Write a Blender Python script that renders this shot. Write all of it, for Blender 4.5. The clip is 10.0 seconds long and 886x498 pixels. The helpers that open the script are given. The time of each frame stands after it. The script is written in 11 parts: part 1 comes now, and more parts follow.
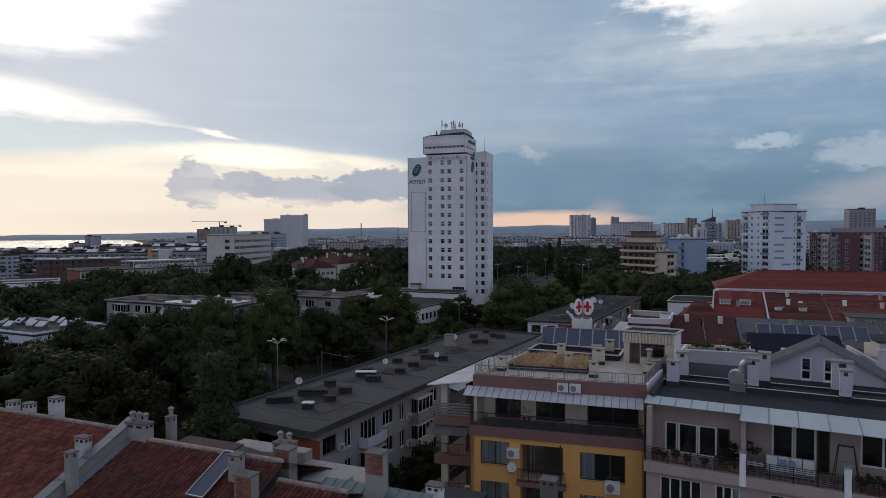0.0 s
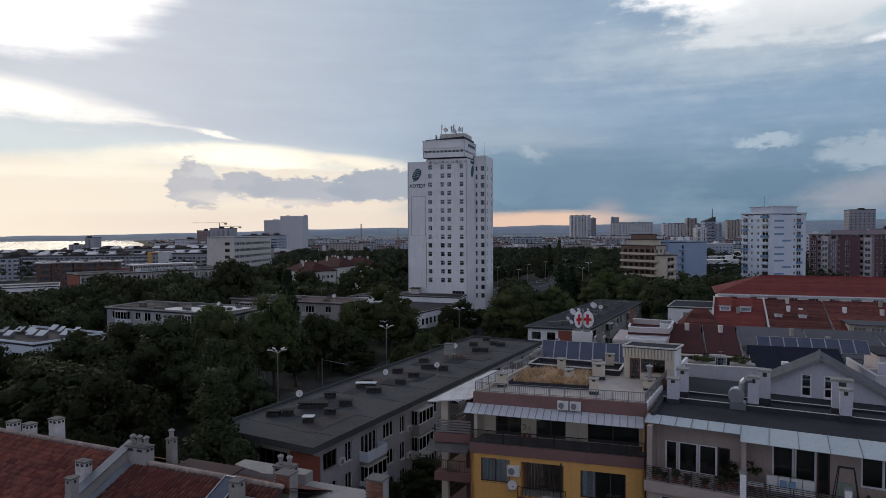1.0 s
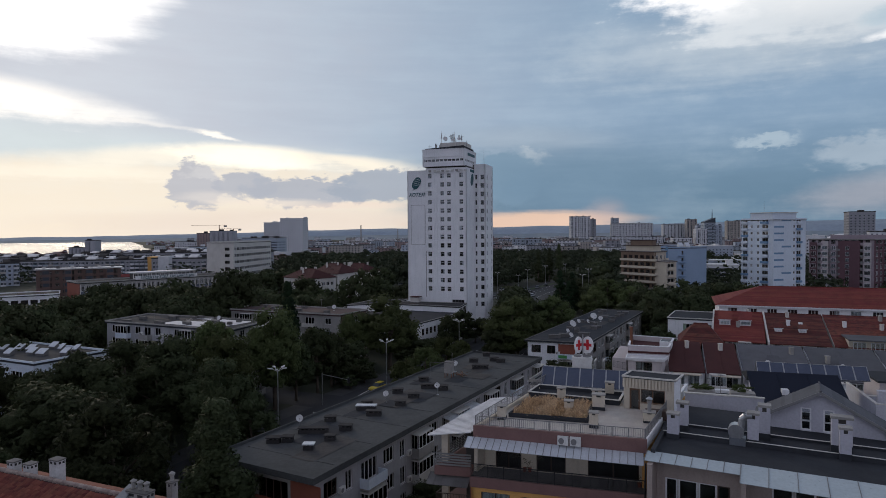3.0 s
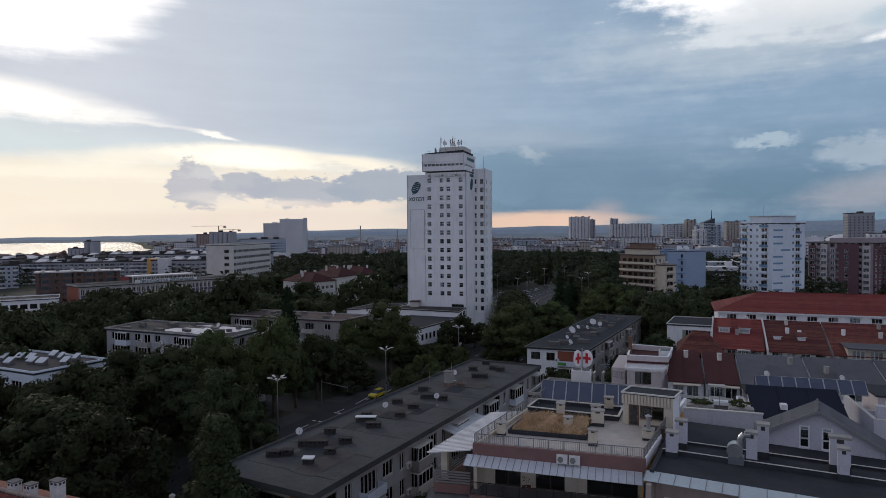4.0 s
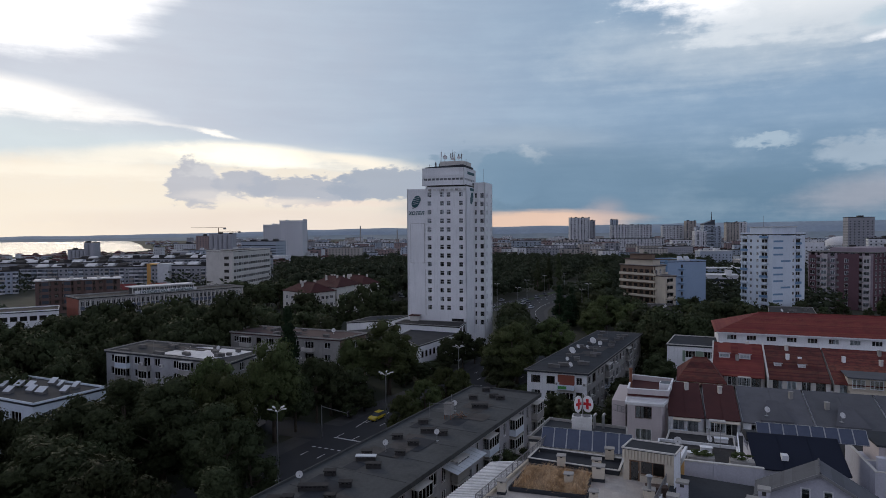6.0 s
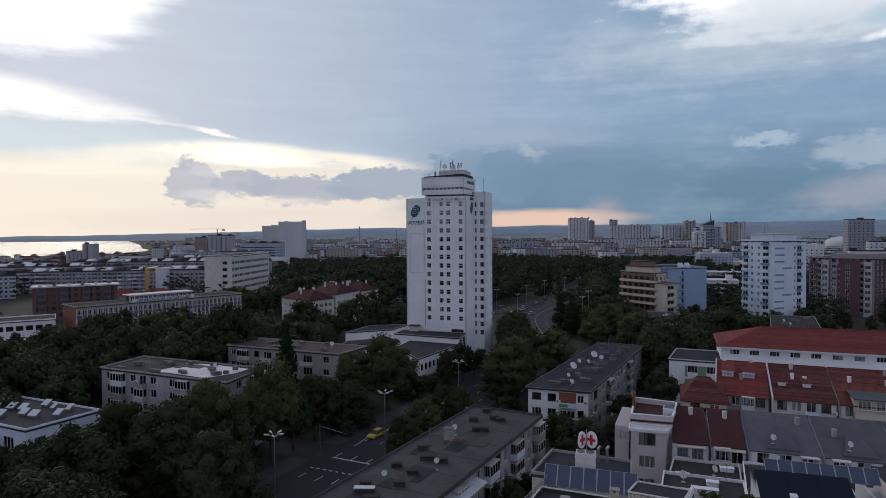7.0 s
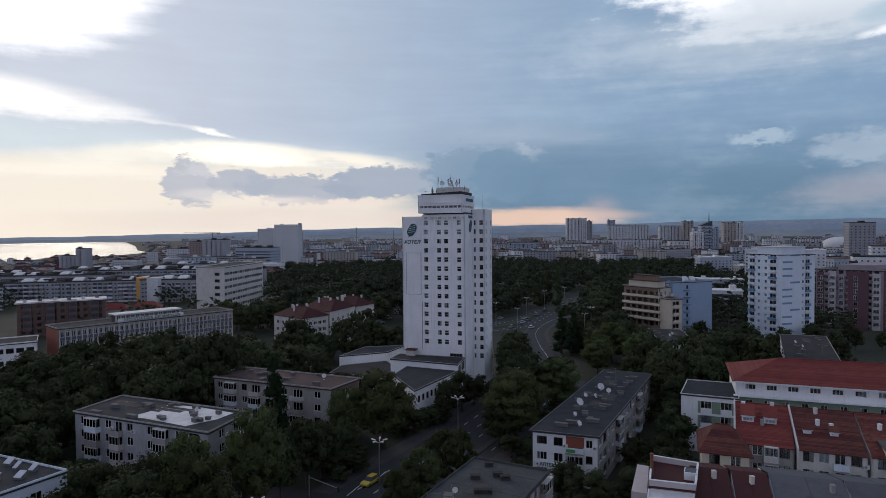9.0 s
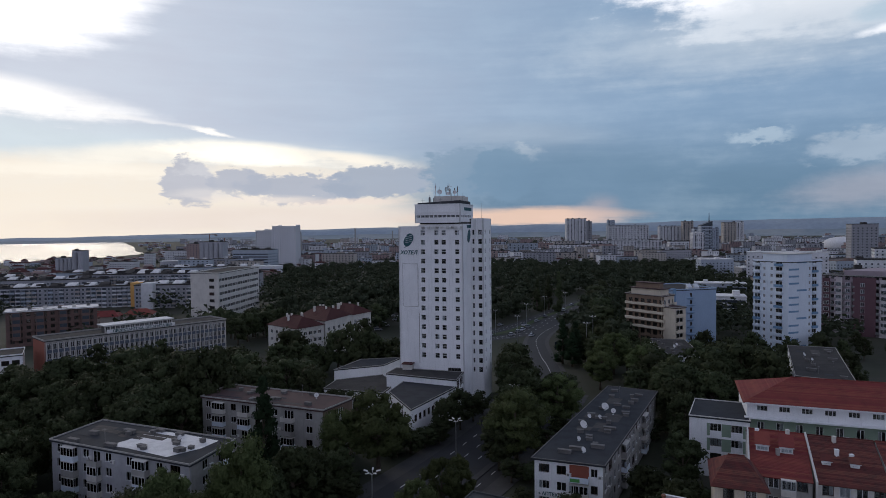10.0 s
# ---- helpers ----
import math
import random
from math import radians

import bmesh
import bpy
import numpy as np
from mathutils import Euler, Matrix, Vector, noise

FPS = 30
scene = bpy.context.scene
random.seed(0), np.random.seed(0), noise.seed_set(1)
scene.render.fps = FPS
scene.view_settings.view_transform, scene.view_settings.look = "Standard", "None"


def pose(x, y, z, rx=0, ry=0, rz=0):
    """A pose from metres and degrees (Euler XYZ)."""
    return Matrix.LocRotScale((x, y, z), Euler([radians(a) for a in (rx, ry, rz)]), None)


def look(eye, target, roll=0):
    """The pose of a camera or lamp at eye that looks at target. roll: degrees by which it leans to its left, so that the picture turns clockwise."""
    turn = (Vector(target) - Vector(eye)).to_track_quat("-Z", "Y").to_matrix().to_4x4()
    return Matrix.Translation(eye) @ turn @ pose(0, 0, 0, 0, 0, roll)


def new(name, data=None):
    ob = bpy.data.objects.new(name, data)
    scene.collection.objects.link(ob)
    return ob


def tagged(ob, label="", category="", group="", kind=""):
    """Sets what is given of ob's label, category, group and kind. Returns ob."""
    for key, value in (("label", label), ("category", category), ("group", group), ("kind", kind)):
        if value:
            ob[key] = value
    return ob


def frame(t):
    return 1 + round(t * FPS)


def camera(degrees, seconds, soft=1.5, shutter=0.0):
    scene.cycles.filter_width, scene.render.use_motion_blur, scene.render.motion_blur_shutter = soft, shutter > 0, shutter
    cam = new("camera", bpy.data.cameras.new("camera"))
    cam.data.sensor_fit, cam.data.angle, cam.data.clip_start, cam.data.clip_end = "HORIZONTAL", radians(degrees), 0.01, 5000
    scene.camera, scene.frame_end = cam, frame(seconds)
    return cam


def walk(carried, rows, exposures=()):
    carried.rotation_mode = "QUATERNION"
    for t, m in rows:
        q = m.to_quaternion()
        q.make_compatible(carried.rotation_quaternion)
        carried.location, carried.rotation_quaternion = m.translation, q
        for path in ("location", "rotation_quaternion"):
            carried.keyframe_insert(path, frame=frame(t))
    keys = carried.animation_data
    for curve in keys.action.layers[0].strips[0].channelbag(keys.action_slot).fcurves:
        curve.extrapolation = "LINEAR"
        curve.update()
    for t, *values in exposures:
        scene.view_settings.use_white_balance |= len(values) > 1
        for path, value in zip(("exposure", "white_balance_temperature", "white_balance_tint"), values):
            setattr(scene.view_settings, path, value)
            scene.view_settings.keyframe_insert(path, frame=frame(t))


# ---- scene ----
cam = camera(70.6, 10.0, soft=0.3)
PATH = [
    (0, (0.143, -0.121, 28.862), (0.141, 1.878, 28.808), -0.2),
    (0.5, (0.138, -0.12, 29.52), (0.136, 1.879, 29.466), -0.3),
    (1, (0.146, -0.101, 30.235), (0.144, 1.898, 30.181), -0.3),
    (1.5, (0.153, -0.093, 30.855), (0.15, 1.906, 30.801), -0.3),
    (2, (0.169, -0.061, 31.588), (0.167, 1.938, 31.534), -0.4),
    (2.5, (0.167, -0.054, 32.229), (0.165, 1.946, 32.176), -0.4),
    (4, (0.179, -0.16, 34.387), (0.179, 1.84, 34.334), -0.4),
    (4.5, (0.136, -0.152, 35.083), (0.136, 1.848, 35.029), -0.3),
    (5, (0.146, -0.114, 36.143), (0.146, 1.885, 36.087), -0.3),
    (5.5, (0.141, -0.103, 37.661), (0.141, 1.896, 37.605), -0.3),
    (7, (0.033, 1.863, 42.676), (0.036, 3.862, 42.617), -0.3),
    (7.5, (-0.045, 3.553, 44.281), (-0.04, 5.552, 44.221), -0.4),
    (8, (-0.065, 5.628, 45.904), (-0.057, 7.627, 45.843), -0.5),
    (8.5, (-0.039, 7.956, 47.536), (-0.03, 9.955, 47.475), -0.5),
    (9, (-0.075, 10.555, 49.109), (-0.063, 12.554, 49.046), -0.5),
    (9.5, (0.192, 13.631, 50.765), (0.204, 15.63, 50.701), -0.6),
    (10, (0.506, 16.853, 52.272), (0.52, 18.851, 52.207), -0.6),
]
walk(cam, [(t, look(eye, target, roll)) for t, eye, target, roll in PATH], [(0.0, 0.0, 6640, 11.5), (5.0, 0.0, 6520, 11.5), (10.0, 0.0, 6300, 12.5)])


# ---- sky and light ----
class Net:
    """Short hand for chains of shader nodes."""

    def __init__(self, tree):
        self.t = tree

    def node(self, kind):
        return self.t.nodes.new(kind)

    def feed(self, socket, value):
        if isinstance(value, bpy.types.NodeSocket):
            self.t.links.new(value, socket)
        elif isinstance(value, (tuple, list)) and len(value) == 3 and socket.type == "RGBA":
            socket.default_value = (*value, 1)
        else:
            socket.default_value = value

    def m(self, op, a, b=0.0, c=0.0):
        n = self.node("ShaderNodeMath")
        n.operation = op
        for i, v in enumerate((a, b, c)):
            self.feed(n.inputs[i], v)
        return n.outputs[0]

    def mix(self, f, a, b, blend="MIX"):
        n = self.node("ShaderNodeMix")
        n.data_type, n.blend_type = "RGBA", blend
        self.feed(n.inputs[0], f), self.feed(n.inputs[6], a), self.feed(n.inputs[7], b)
        return n.outputs[2]

    def step(self, x, lo, hi, a=0.0, b=1.0):
        n = self.node("ShaderNodeMapRange")
        n.interpolation_type = "SMOOTHSTEP"
        for i, v in enumerate((x, lo, hi, a, b)):
            self.feed(n.inputs[i], v)
        return n.outputs[0]

    def noise(self, vec, scale, detail=4.0, rough=0.55, dist=0.0):
        n = self.node("ShaderNodeTexNoise")
        if vec is not None:
            self.feed(n.inputs["Vector"], vec)
        n.inputs["Scale"].default_value, n.inputs["Detail"].default_value = scale, detail
        n.inputs["Roughness"].default_value, n.inputs["Distortion"].default_value = rough, dist
        return n.outputs["Fac"]


def make_world():
    world = bpy.data.worlds.new("evening_sky")
    scene.world = world
    world.use_nodes = True
    net = Net(world.node_tree)
    world.node_tree.nodes.clear()
    co = net.node("ShaderNodeTexCoord").outputs["Generated"]
    sep = net.node("ShaderNodeSeparateXYZ")
    net.feed(sep.inputs[0], co)
    # azimuth from straight ahead (right positive) and elevation, in degrees
    az = net.m("MULTIPLY", net.m("ARCTAN2", sep.outputs[0], sep.outputs[1]), 57.2958)
    el = net.m("MULTIPLY", net.m("ARCSINE", sep.outputs[2]), 57.2958)
    flat = net.node("ShaderNodeCombineXYZ")
    net.feed(flat.inputs[0], az), net.feed(flat.inputs[1], net.m("MULTIPLY", el, 1.9)), net.feed(flat.inputs[2], 3.1)
    n1 = net.m("SUBTRACT", net.noise(flat.outputs[0], 0.16, 6.0, 0.6), 0.5)
    n2 = net.m("SUBTRACT", net.noise(flat.outputs[0], 0.55, 6.0, 0.6), 0.5)
    long = net.node("ShaderNodeCombineXYZ")
    net.feed(long.inputs[0], net.m("ADD", net.m("MULTIPLY", az, 0.25), net.m("MULTIPLY", el, 0.25)))
    net.feed(long.inputs[1], net.m("MULTIPLY", el, 2.4))
    n3 = net.m("SUBTRACT", net.noise(long.outputs[0], 0.35, 5.0, 0.55), 0.5)
    lump = net.node("ShaderNodeTexVoronoi")
    lump.feature = "SMOOTH_F1"
    net.feed(lump.inputs["Vector"], flat.outputs[0])
    lump.inputs["Scale"].default_value = 0.62
    n4 = net.m("SUBTRACT", 0.45, lump.outputs["Distance"])

    # billows: round lumps with sharp creases, which push the heaped clouds' edges about
    puff = net.m("ABSOLUTE", net.m("SUBTRACT", net.noise(flat.outputs[0], 0.42, 2.0, 0.55), 0.5))
    tuft = net.m("ABSOLUTE", net.m("SUBTRACT", net.noise(flat.outputs[0], 1.25, 4.0, 0.6), 0.5))
    paz = net.m("ADD", az, net.m("ADD", net.m("MULTIPLY", n1, 3.0), net.m("MULTIPLY", n2, 3.0)))
    pel = net.m("ADD", el, net.m("SUBTRACT", 0.35, net.m("ADD", net.m("MULTIPLY", puff, 3.4), net.m("MULTIPLY", tuft, 1.5))))
    # layered clouds have soft, drawn-out edges
    az = net.m("ADD", az, net.m("ADD", net.m("MULTIPLY", n1, 4.0), net.m("MULTIPLY", n2, 0.8)))
    el = net.m("ADD", el, net.m("ADD", net.m("MULTIPLY", n3, 1.3), net.m("MULTIPLY", n2, 0.45)))

    def blob(heaped, a, e, ra, re, soft, w1=1.0, w2=0.5, tilt=0.0, w3=0.0, w4=0.0):
        """1 inside an uneven oval round (a, e), falling to 0 over soft."""
        da = net.m("SUBTRACT", paz if heaped else az, a)
        de = net.m("SUBTRACT", net.m("SUBTRACT", pel if heaped else el, e), net.m("MULTIPLY", da, tilt))
        d = net.m("SQRT", net.m("ADD", net.m("POWER", net.m("DIVIDE", da, ra), 2.0), net.m("POWER", net.m("DIVIDE", de, re), 2.0)))
        for w, n in ((w1, n1), (w2, n2), (w3, n3), (w4, n4)):
            if w:
                d = net.m("SUBTRACT", d, net.m("MULTIPLY", n, w))
        return net.step(d, 1.0 + soft, 1.0 - soft)

    sky = net.node("ShaderNodeTexSky")
    sky.sky_type, sky.sun_disc = "NISHITA", False
    sky.sun_elevation, sky.sun_rotation = radians(17.0), radians(-33.0)
    clear = net.mix(1.0, sky.outputs[0], (SKY, SKY, SKY), "MULTIPLY")
    # the overcast: pale towards the sun, blue-grey away from it; under its edge a clear strip and warm haze
    side = net.step(net.m("ADD", az, net.m("MULTIPLY", n1, 12.0)), -34.0, 24.0)
    high = net.mix(side, (0.575, 0.625, 0.71), (0.25, 0.375, 0.525))
    edge = net.m("SUBTRACT", el, net.m("SUBTRACT", 6.0, net.m("MULTIPLY", az, 0.085)))
    under = net.mix(net.step(net.m("ADD", el, net.m("MULTIPLY", n2, 1.2)), 5.0, 6.7), (0.90, 0.83, 0.71), (0.63, 0.725, 0.77))
    warm = net.mix(net.step(edge, -1.5, 1.6), under, high)
    cool = net.mix(net.step(el, 2.0, 11.0), (0.135, 0.238, 0.345), high)
    body = net.mix(net.step(net.m("ADD", az, net.m("MULTIPLY", n1, 8.0)), -9.0, 5.0), warm, cool)
    body = net.mix(net.m("MULTIPLY", net.step(net.m("ADD", net.m("MULTIPLY", n3, 0.5), n1), -0.16, 0.26), 0.16), body, (0.62, 0.71, 0.76))
    back = net.step(net.m("ABSOLUTE", az), 50.0, 110.0)
    body = net.mix(back, body, (0.465, 0.50, 0.65))
    body = net.mix(net.step(el, 24.0, 52.0), body, (0.262, 0.29, 0.39))
    col = net.mix(0.97, clear, body)
    for heaped, a, e, ra, re, soft, w1, w2, w3, w4, tilt, paint, amount in CLOUDS:
        col = net.mix(net.m("MULTIPLY", blob(heaped, a, e, ra, re, soft, w1, w2, tilt, w3, w4), amount), col, paint)
    tone = net.m("ADD", 1.0, net.m("ADD", net.m("MULTIPLY", n1, 0.12), net.m("MULTIPLY", n3, 0.07)))
    tint = net.node("ShaderNodeCombineColor")
    for k in range(3):
        net.feed(tint.inputs[k], tone)
    col = net.mix(1.0, col, tint.outputs[0], "MULTIPLY")
    bg = net.node("ShaderNodeBackground")
    net.feed(bg.inputs[0], col)
    bg.inputs[1].default_value = 1.0
    out = net.node("ShaderNodeOutputWorld")
    net.feed(out.inputs[0], bg.outputs[0])


SKY = 0.06
# heaped or layered, azimuth, elevation, half widths, softness, weights of four kinds of unevenness, tilt, colour, amount
CLOUDS = [
    # the bright hole, the sunlit lower edge of the overcast and the glow under it
    (0, -36.0, 21.3, 11.6, 6.9, 0.25, 0.25, 0.15, 0.2, 0.0, -0.05, (1.6, 1.56, 1.5), 1.0),
    (0, -38.5, 10.7, 10.5, 1.25, 0.60, 0.6, 0.6, 0.9, 0.0, -0.10, (1.22, 1.18, 1.10), 1.0),
    (0, -25.5, 9.2, 5.5, 0.22, 0.80, 0.7, 0.8, 0.9, 0.0, -0.14, (1.05, 1.02, 0.96), 0.4),
    (0, -20.0, 8.4, 1.5, 0.20, 0.60, 0.5, 0.8, 0.4, 0.0, -0.15, (1.20, 1.14, 1.02), 0.85),
    (0, -24.5, 6.4, 9.0, 0.75, 0.70, 0.8, 0.9, 1.6, 0.0, 0.06, (1.04, 0.97, 0.82), 0.8),
    (0, -31.0, 4.9, 8.0, 0.50, 0.70, 0.8, 1.0, 1.6, 0.0, 0.02, (1.04, 0.97, 0.82), 0.7),
    (0, -16.6, 6.6, 5.4, 0.95, 0.55, 0.6, 0.6, 0.8, 0.0, -0.05, (1.26, 1.17, 0.97), 1.0),
    (0, -8.5, 6.3, 5.2, 0.55, 0.65, 0.7, 0.8, 1.0, 0.0, -0.09, (1.08, 0.99, 0.82), 0.85),
    # the long heaped cloud before the glow
    (1, -21.3, 4.2, 2.0, 1.85, 0.15, 0.4, 0.8, 0.0, 0.55, 0.0, (0.52, 0.535, 0.58), 0.95),
    (1, -17.2, 4.1, 2.2, 1.25, 0.18, 0.4, 0.7, 0.0, 0.5, 0.0, (0.48, 0.505, 0.56), 0.95),
    (1, -12.2, 3.8, 5.2, 1.30, 0.16, 0.4, 0.7, 0.0, 0.50, 0.0, (0.45, 0.485, 0.55), 0.95),
    (1, -5.0, 4.4, 5.2, 1.45, 0.18, 0.4, 0.7, 0.0, 0.55, 0.05, (0.38, 0.435, 0.515), 0.94),
    (1, -20.6, 5.3, 1.2, 0.45, 0.60, 0.5, 0.9, 0.0, 0.5, 0.0, (0.72, 0.72, 0.72), 0.5),
    (0, -20.2, 3.1, 2.3, 0.55, 0.60, 0.6, 1.0, 0.4, 0.0, 0.0, (0.78, 0.74, 0.70), 0.6),
    (0, -15.6, 2.75, 4.2, 0.35, 0.60, 0.6, 0.9, 0.5, 0.0, 0.0, (0.92, 0.82, 0.71), 0.7),
    (0, -7.5, 2.45, 4.5, 0.30, 0.60, 0.6, 0.9, 0.5, 0.0, 0.02, (0.90, 0.76, 0.66), 0.6),
    # dark towers of the rain cloud, with a paler rim, and the glow under its base
    (0, 7.5, 8.2, 6.5, 1.0, 0.70, 0.6, 0.5, 0.4, 0.0, -0.04, (0.42, 0.50, 0.58), 0.4),
    (1, 7.9, 6.7, 1.2, 0.75, 0.45, 0.4, 0.7, 0.0, 0.5, 0.0, (0.50, 0.575, 0.64), 0.75),
    (1, 2.4, 4.9, 3.2, 2.5, 0.20, 0.4, 0.6, 0.0, 0.55, -0.04, (0.245, 0.345, 0.45), 0.88),
    (1, 6.2, 4.9, 2.7, 2.35, 0.18, 0.4, 0.6, 0.0, 0.55, -0.05, (0.205, 0.315, 0.425), 0.92),
    (0, 12.5, 4.1, 8.5, 2.7, 0.60, 0.4, 0.5, 0.3, 0.0, -0.03, (0.17, 0.275, 0.385), 0.85),
    (0, -14.0, 1.0, 16.0, 1.1, 0.6, 0.4, 0.3, 0.3, 0.0, 0.0, (0.84, 0.73, 0.64), 0.7),
    (0, 7.0, 0.9, 9.5, 0.78, 0.40, 0.3, 0.2, 0.3, 0.0, 0.01, (0.84, 0.60, 0.46), 0.92),
    (0, 14.6, 1.5, 1.3, 1.0, 0.9, 0.4, 0.5, 0.0, 0.0, 0.0, (0.55, 0.45, 0.44), 0.5),
    # broken white cloud to the upper right, small clouds under it
    (0, 28.5, 19.9, 10.5, 4.4, 0.28, 0.6, 0.6, 0.7, 0.0, 0.0, (1.2, 1.2, 1.2), 1.0),
    (0, 34.0, 17.0, 10.0, 2.8, 0.50, 0.8, 0.9, 1.4, 0.0, 0.0, (0.88, 0.91, 0.93), 0.85),
    (0, 28.0, 15.0, 14.0, 2.6, 0.70, 0.8, 0.5, 0.9, 0.0, 0.0, (0.54, 0.62, 0.69), 0.65),
    (0, 36.0, 15.6, 2.2, 0.7, 0.5, 0.6, 0.9, 0.5, 0.0, 0.1, (0.42, 0.56, 0.66), 0.7),
    (0, 36.2, 14.2, 2.8, 0.36, 0.6, 0.6, 0.9, 0.5, 0.0, 0.10, (1.0, 1.02, 1.04), 0.9),
    (1, 27.2, 7.3, 1.9, 0.48, 0.45, 0.4, 0.9, 0.0, 0.4, 0.0, (0.44, 0.55, 0.64), 0.75),
    (1, 34.2, 6.0, 4.0, 1.1, 0.45, 0.6, 0.9, 0.0, 0.4, 0.05, (0.41, 0.50, 0.59), 0.7),
    (0, 34.0, 2.8, 4.5, 1.3, 0.7, 0.7, 0.6, 0.4, 0.0, 0.1, (0.47, 0.455, 0.50), 0.5),
]
make_world()
sun = new("sun", bpy.data.lights.new("sun", "SUN"))
sun.data.energy, sun.data.angle, sun.data.color = 0.55, radians(18.0), (1.0, 0.86, 0.70)
sun.matrix_world = look((-54.0, 84.0, 31.0), (0, 0, 0))


# ---- materials ----
def surface(name, color, other=None, rough=0.8, scale=0.6, fine=9.0, amount=0.5, bump=0.15, metal=0.0, streak=0.0, speck=0.25, vary=0.0, spec=0.4):
    """A worn plain surface: large stains, fine grain, upright streaks, relief."""
    mat = bpy.data.materials.new(name)
    mat.use_nodes = True
    net = Net(mat.node_tree)
    bsdf = mat.node_tree.nodes["Principled BSDF"]
    co = net.node("ShaderNodeNewGeometry").outputs["Position"]
    other = other or tuple(c * 0.6 for c in color)
    f = net.step(net.noise(co, scale, 5.0, 0.6), 0.38, 0.68)
    col = net.mix(net.m("MULTIPLY", f, amount), color, other)
    if streak:
        mp = net.node("ShaderNodeMapping")
        net.feed(mp.inputs["Vector"], co)
        mp.inputs["Scale"].default_value = (1.6, 1.6, 0.12)
        s = net.step(net.noise(mp.outputs[0], 1.3, 4.0, 0.6), 0.52, 0.72)
        col = net.mix(net.m("MULTIPLY", s, streak), col, tuple(c * 0.45 for c in color))
    g = net.noise(co, fine, 4.0, 0.65)
    col = net.mix(speck, col, net.mix(net.step(g, 0.3, 0.7), tuple(c * 0.7 for c in color), tuple(min(1, c * 1.25) for c in color)))
    if vary:
        rnd = net.node("ShaderNodeObjectInfo").outputs["Random"]
        isl = net.node("ShaderNodeNewGeometry").outputs["Random Per Island"]
        r = net.m("FRACT", net.m("ADD", rnd, isl))
        v = net.m("ADD", 1.0 - vary, net.m("MULTIPLY", r, 2 * vary))
        hsv = net.node("ShaderNodeHueSaturation")
        net.feed(hsv.inputs["Value"], v), net.feed(hsv.inputs["Color"], col)
        net.feed(hsv.inputs["Hue"], net.m("ADD", 0.49, net.m("MULTIPLY", r, 0.02)))
        col = hsv.outputs[0]
    net.feed(bsdf.inputs["Base Color"], col)
    net.feed(bsdf.inputs["Roughness"], net.m("ADD", rough - 0.08, net.m("MULTIPLY", g, 0.16)))
    bsdf.inputs["Metallic"].default_value = metal
    bsdf.inputs["Specular IOR Level"].default_value = spec
    if bump:
        b = net.node("ShaderNodeBump")
        b.inputs["Strength"].default_value, b.inputs["Distance"].default_value = bump, 0.03
        net.feed(b.inputs["Height"], g)
        net.feed(bsdf.inputs["Normal"], b.outputs[0])
    return mat


def glass_mat(name, tint=(0.82, 0.86, 0.88)):
    mat = bpy.data.materials.new(name)
    mat.use_nodes = True
    net = Net(mat.node_tree)
    mat.node_tree.nodes.remove(mat.node_tree.nodes["Principled BSDF"])
    clear, gloss, mixer = net.node("ShaderNodeBsdfTransparent"), net.node("ShaderNodeBsdfGlossy"), net.node("ShaderNodeMixShader")
    fr = net.node("ShaderNodeFresnel")
    fr.inputs[0].default_value = 1.75
    net.feed(clear.inputs[0], tint)
    gloss.inputs["Roughness"].default_value = 0.03
    net.feed(mixer.inputs[0], fr.outputs[0])
    net.feed(mixer.inputs[1], clear.outputs[0]), net.feed(mixer.inputs[2], gloss.outputs[0])
    net.feed(mat.node_tree.nodes["Material Output"].inputs[0], mixer.outputs[0])
    return mat


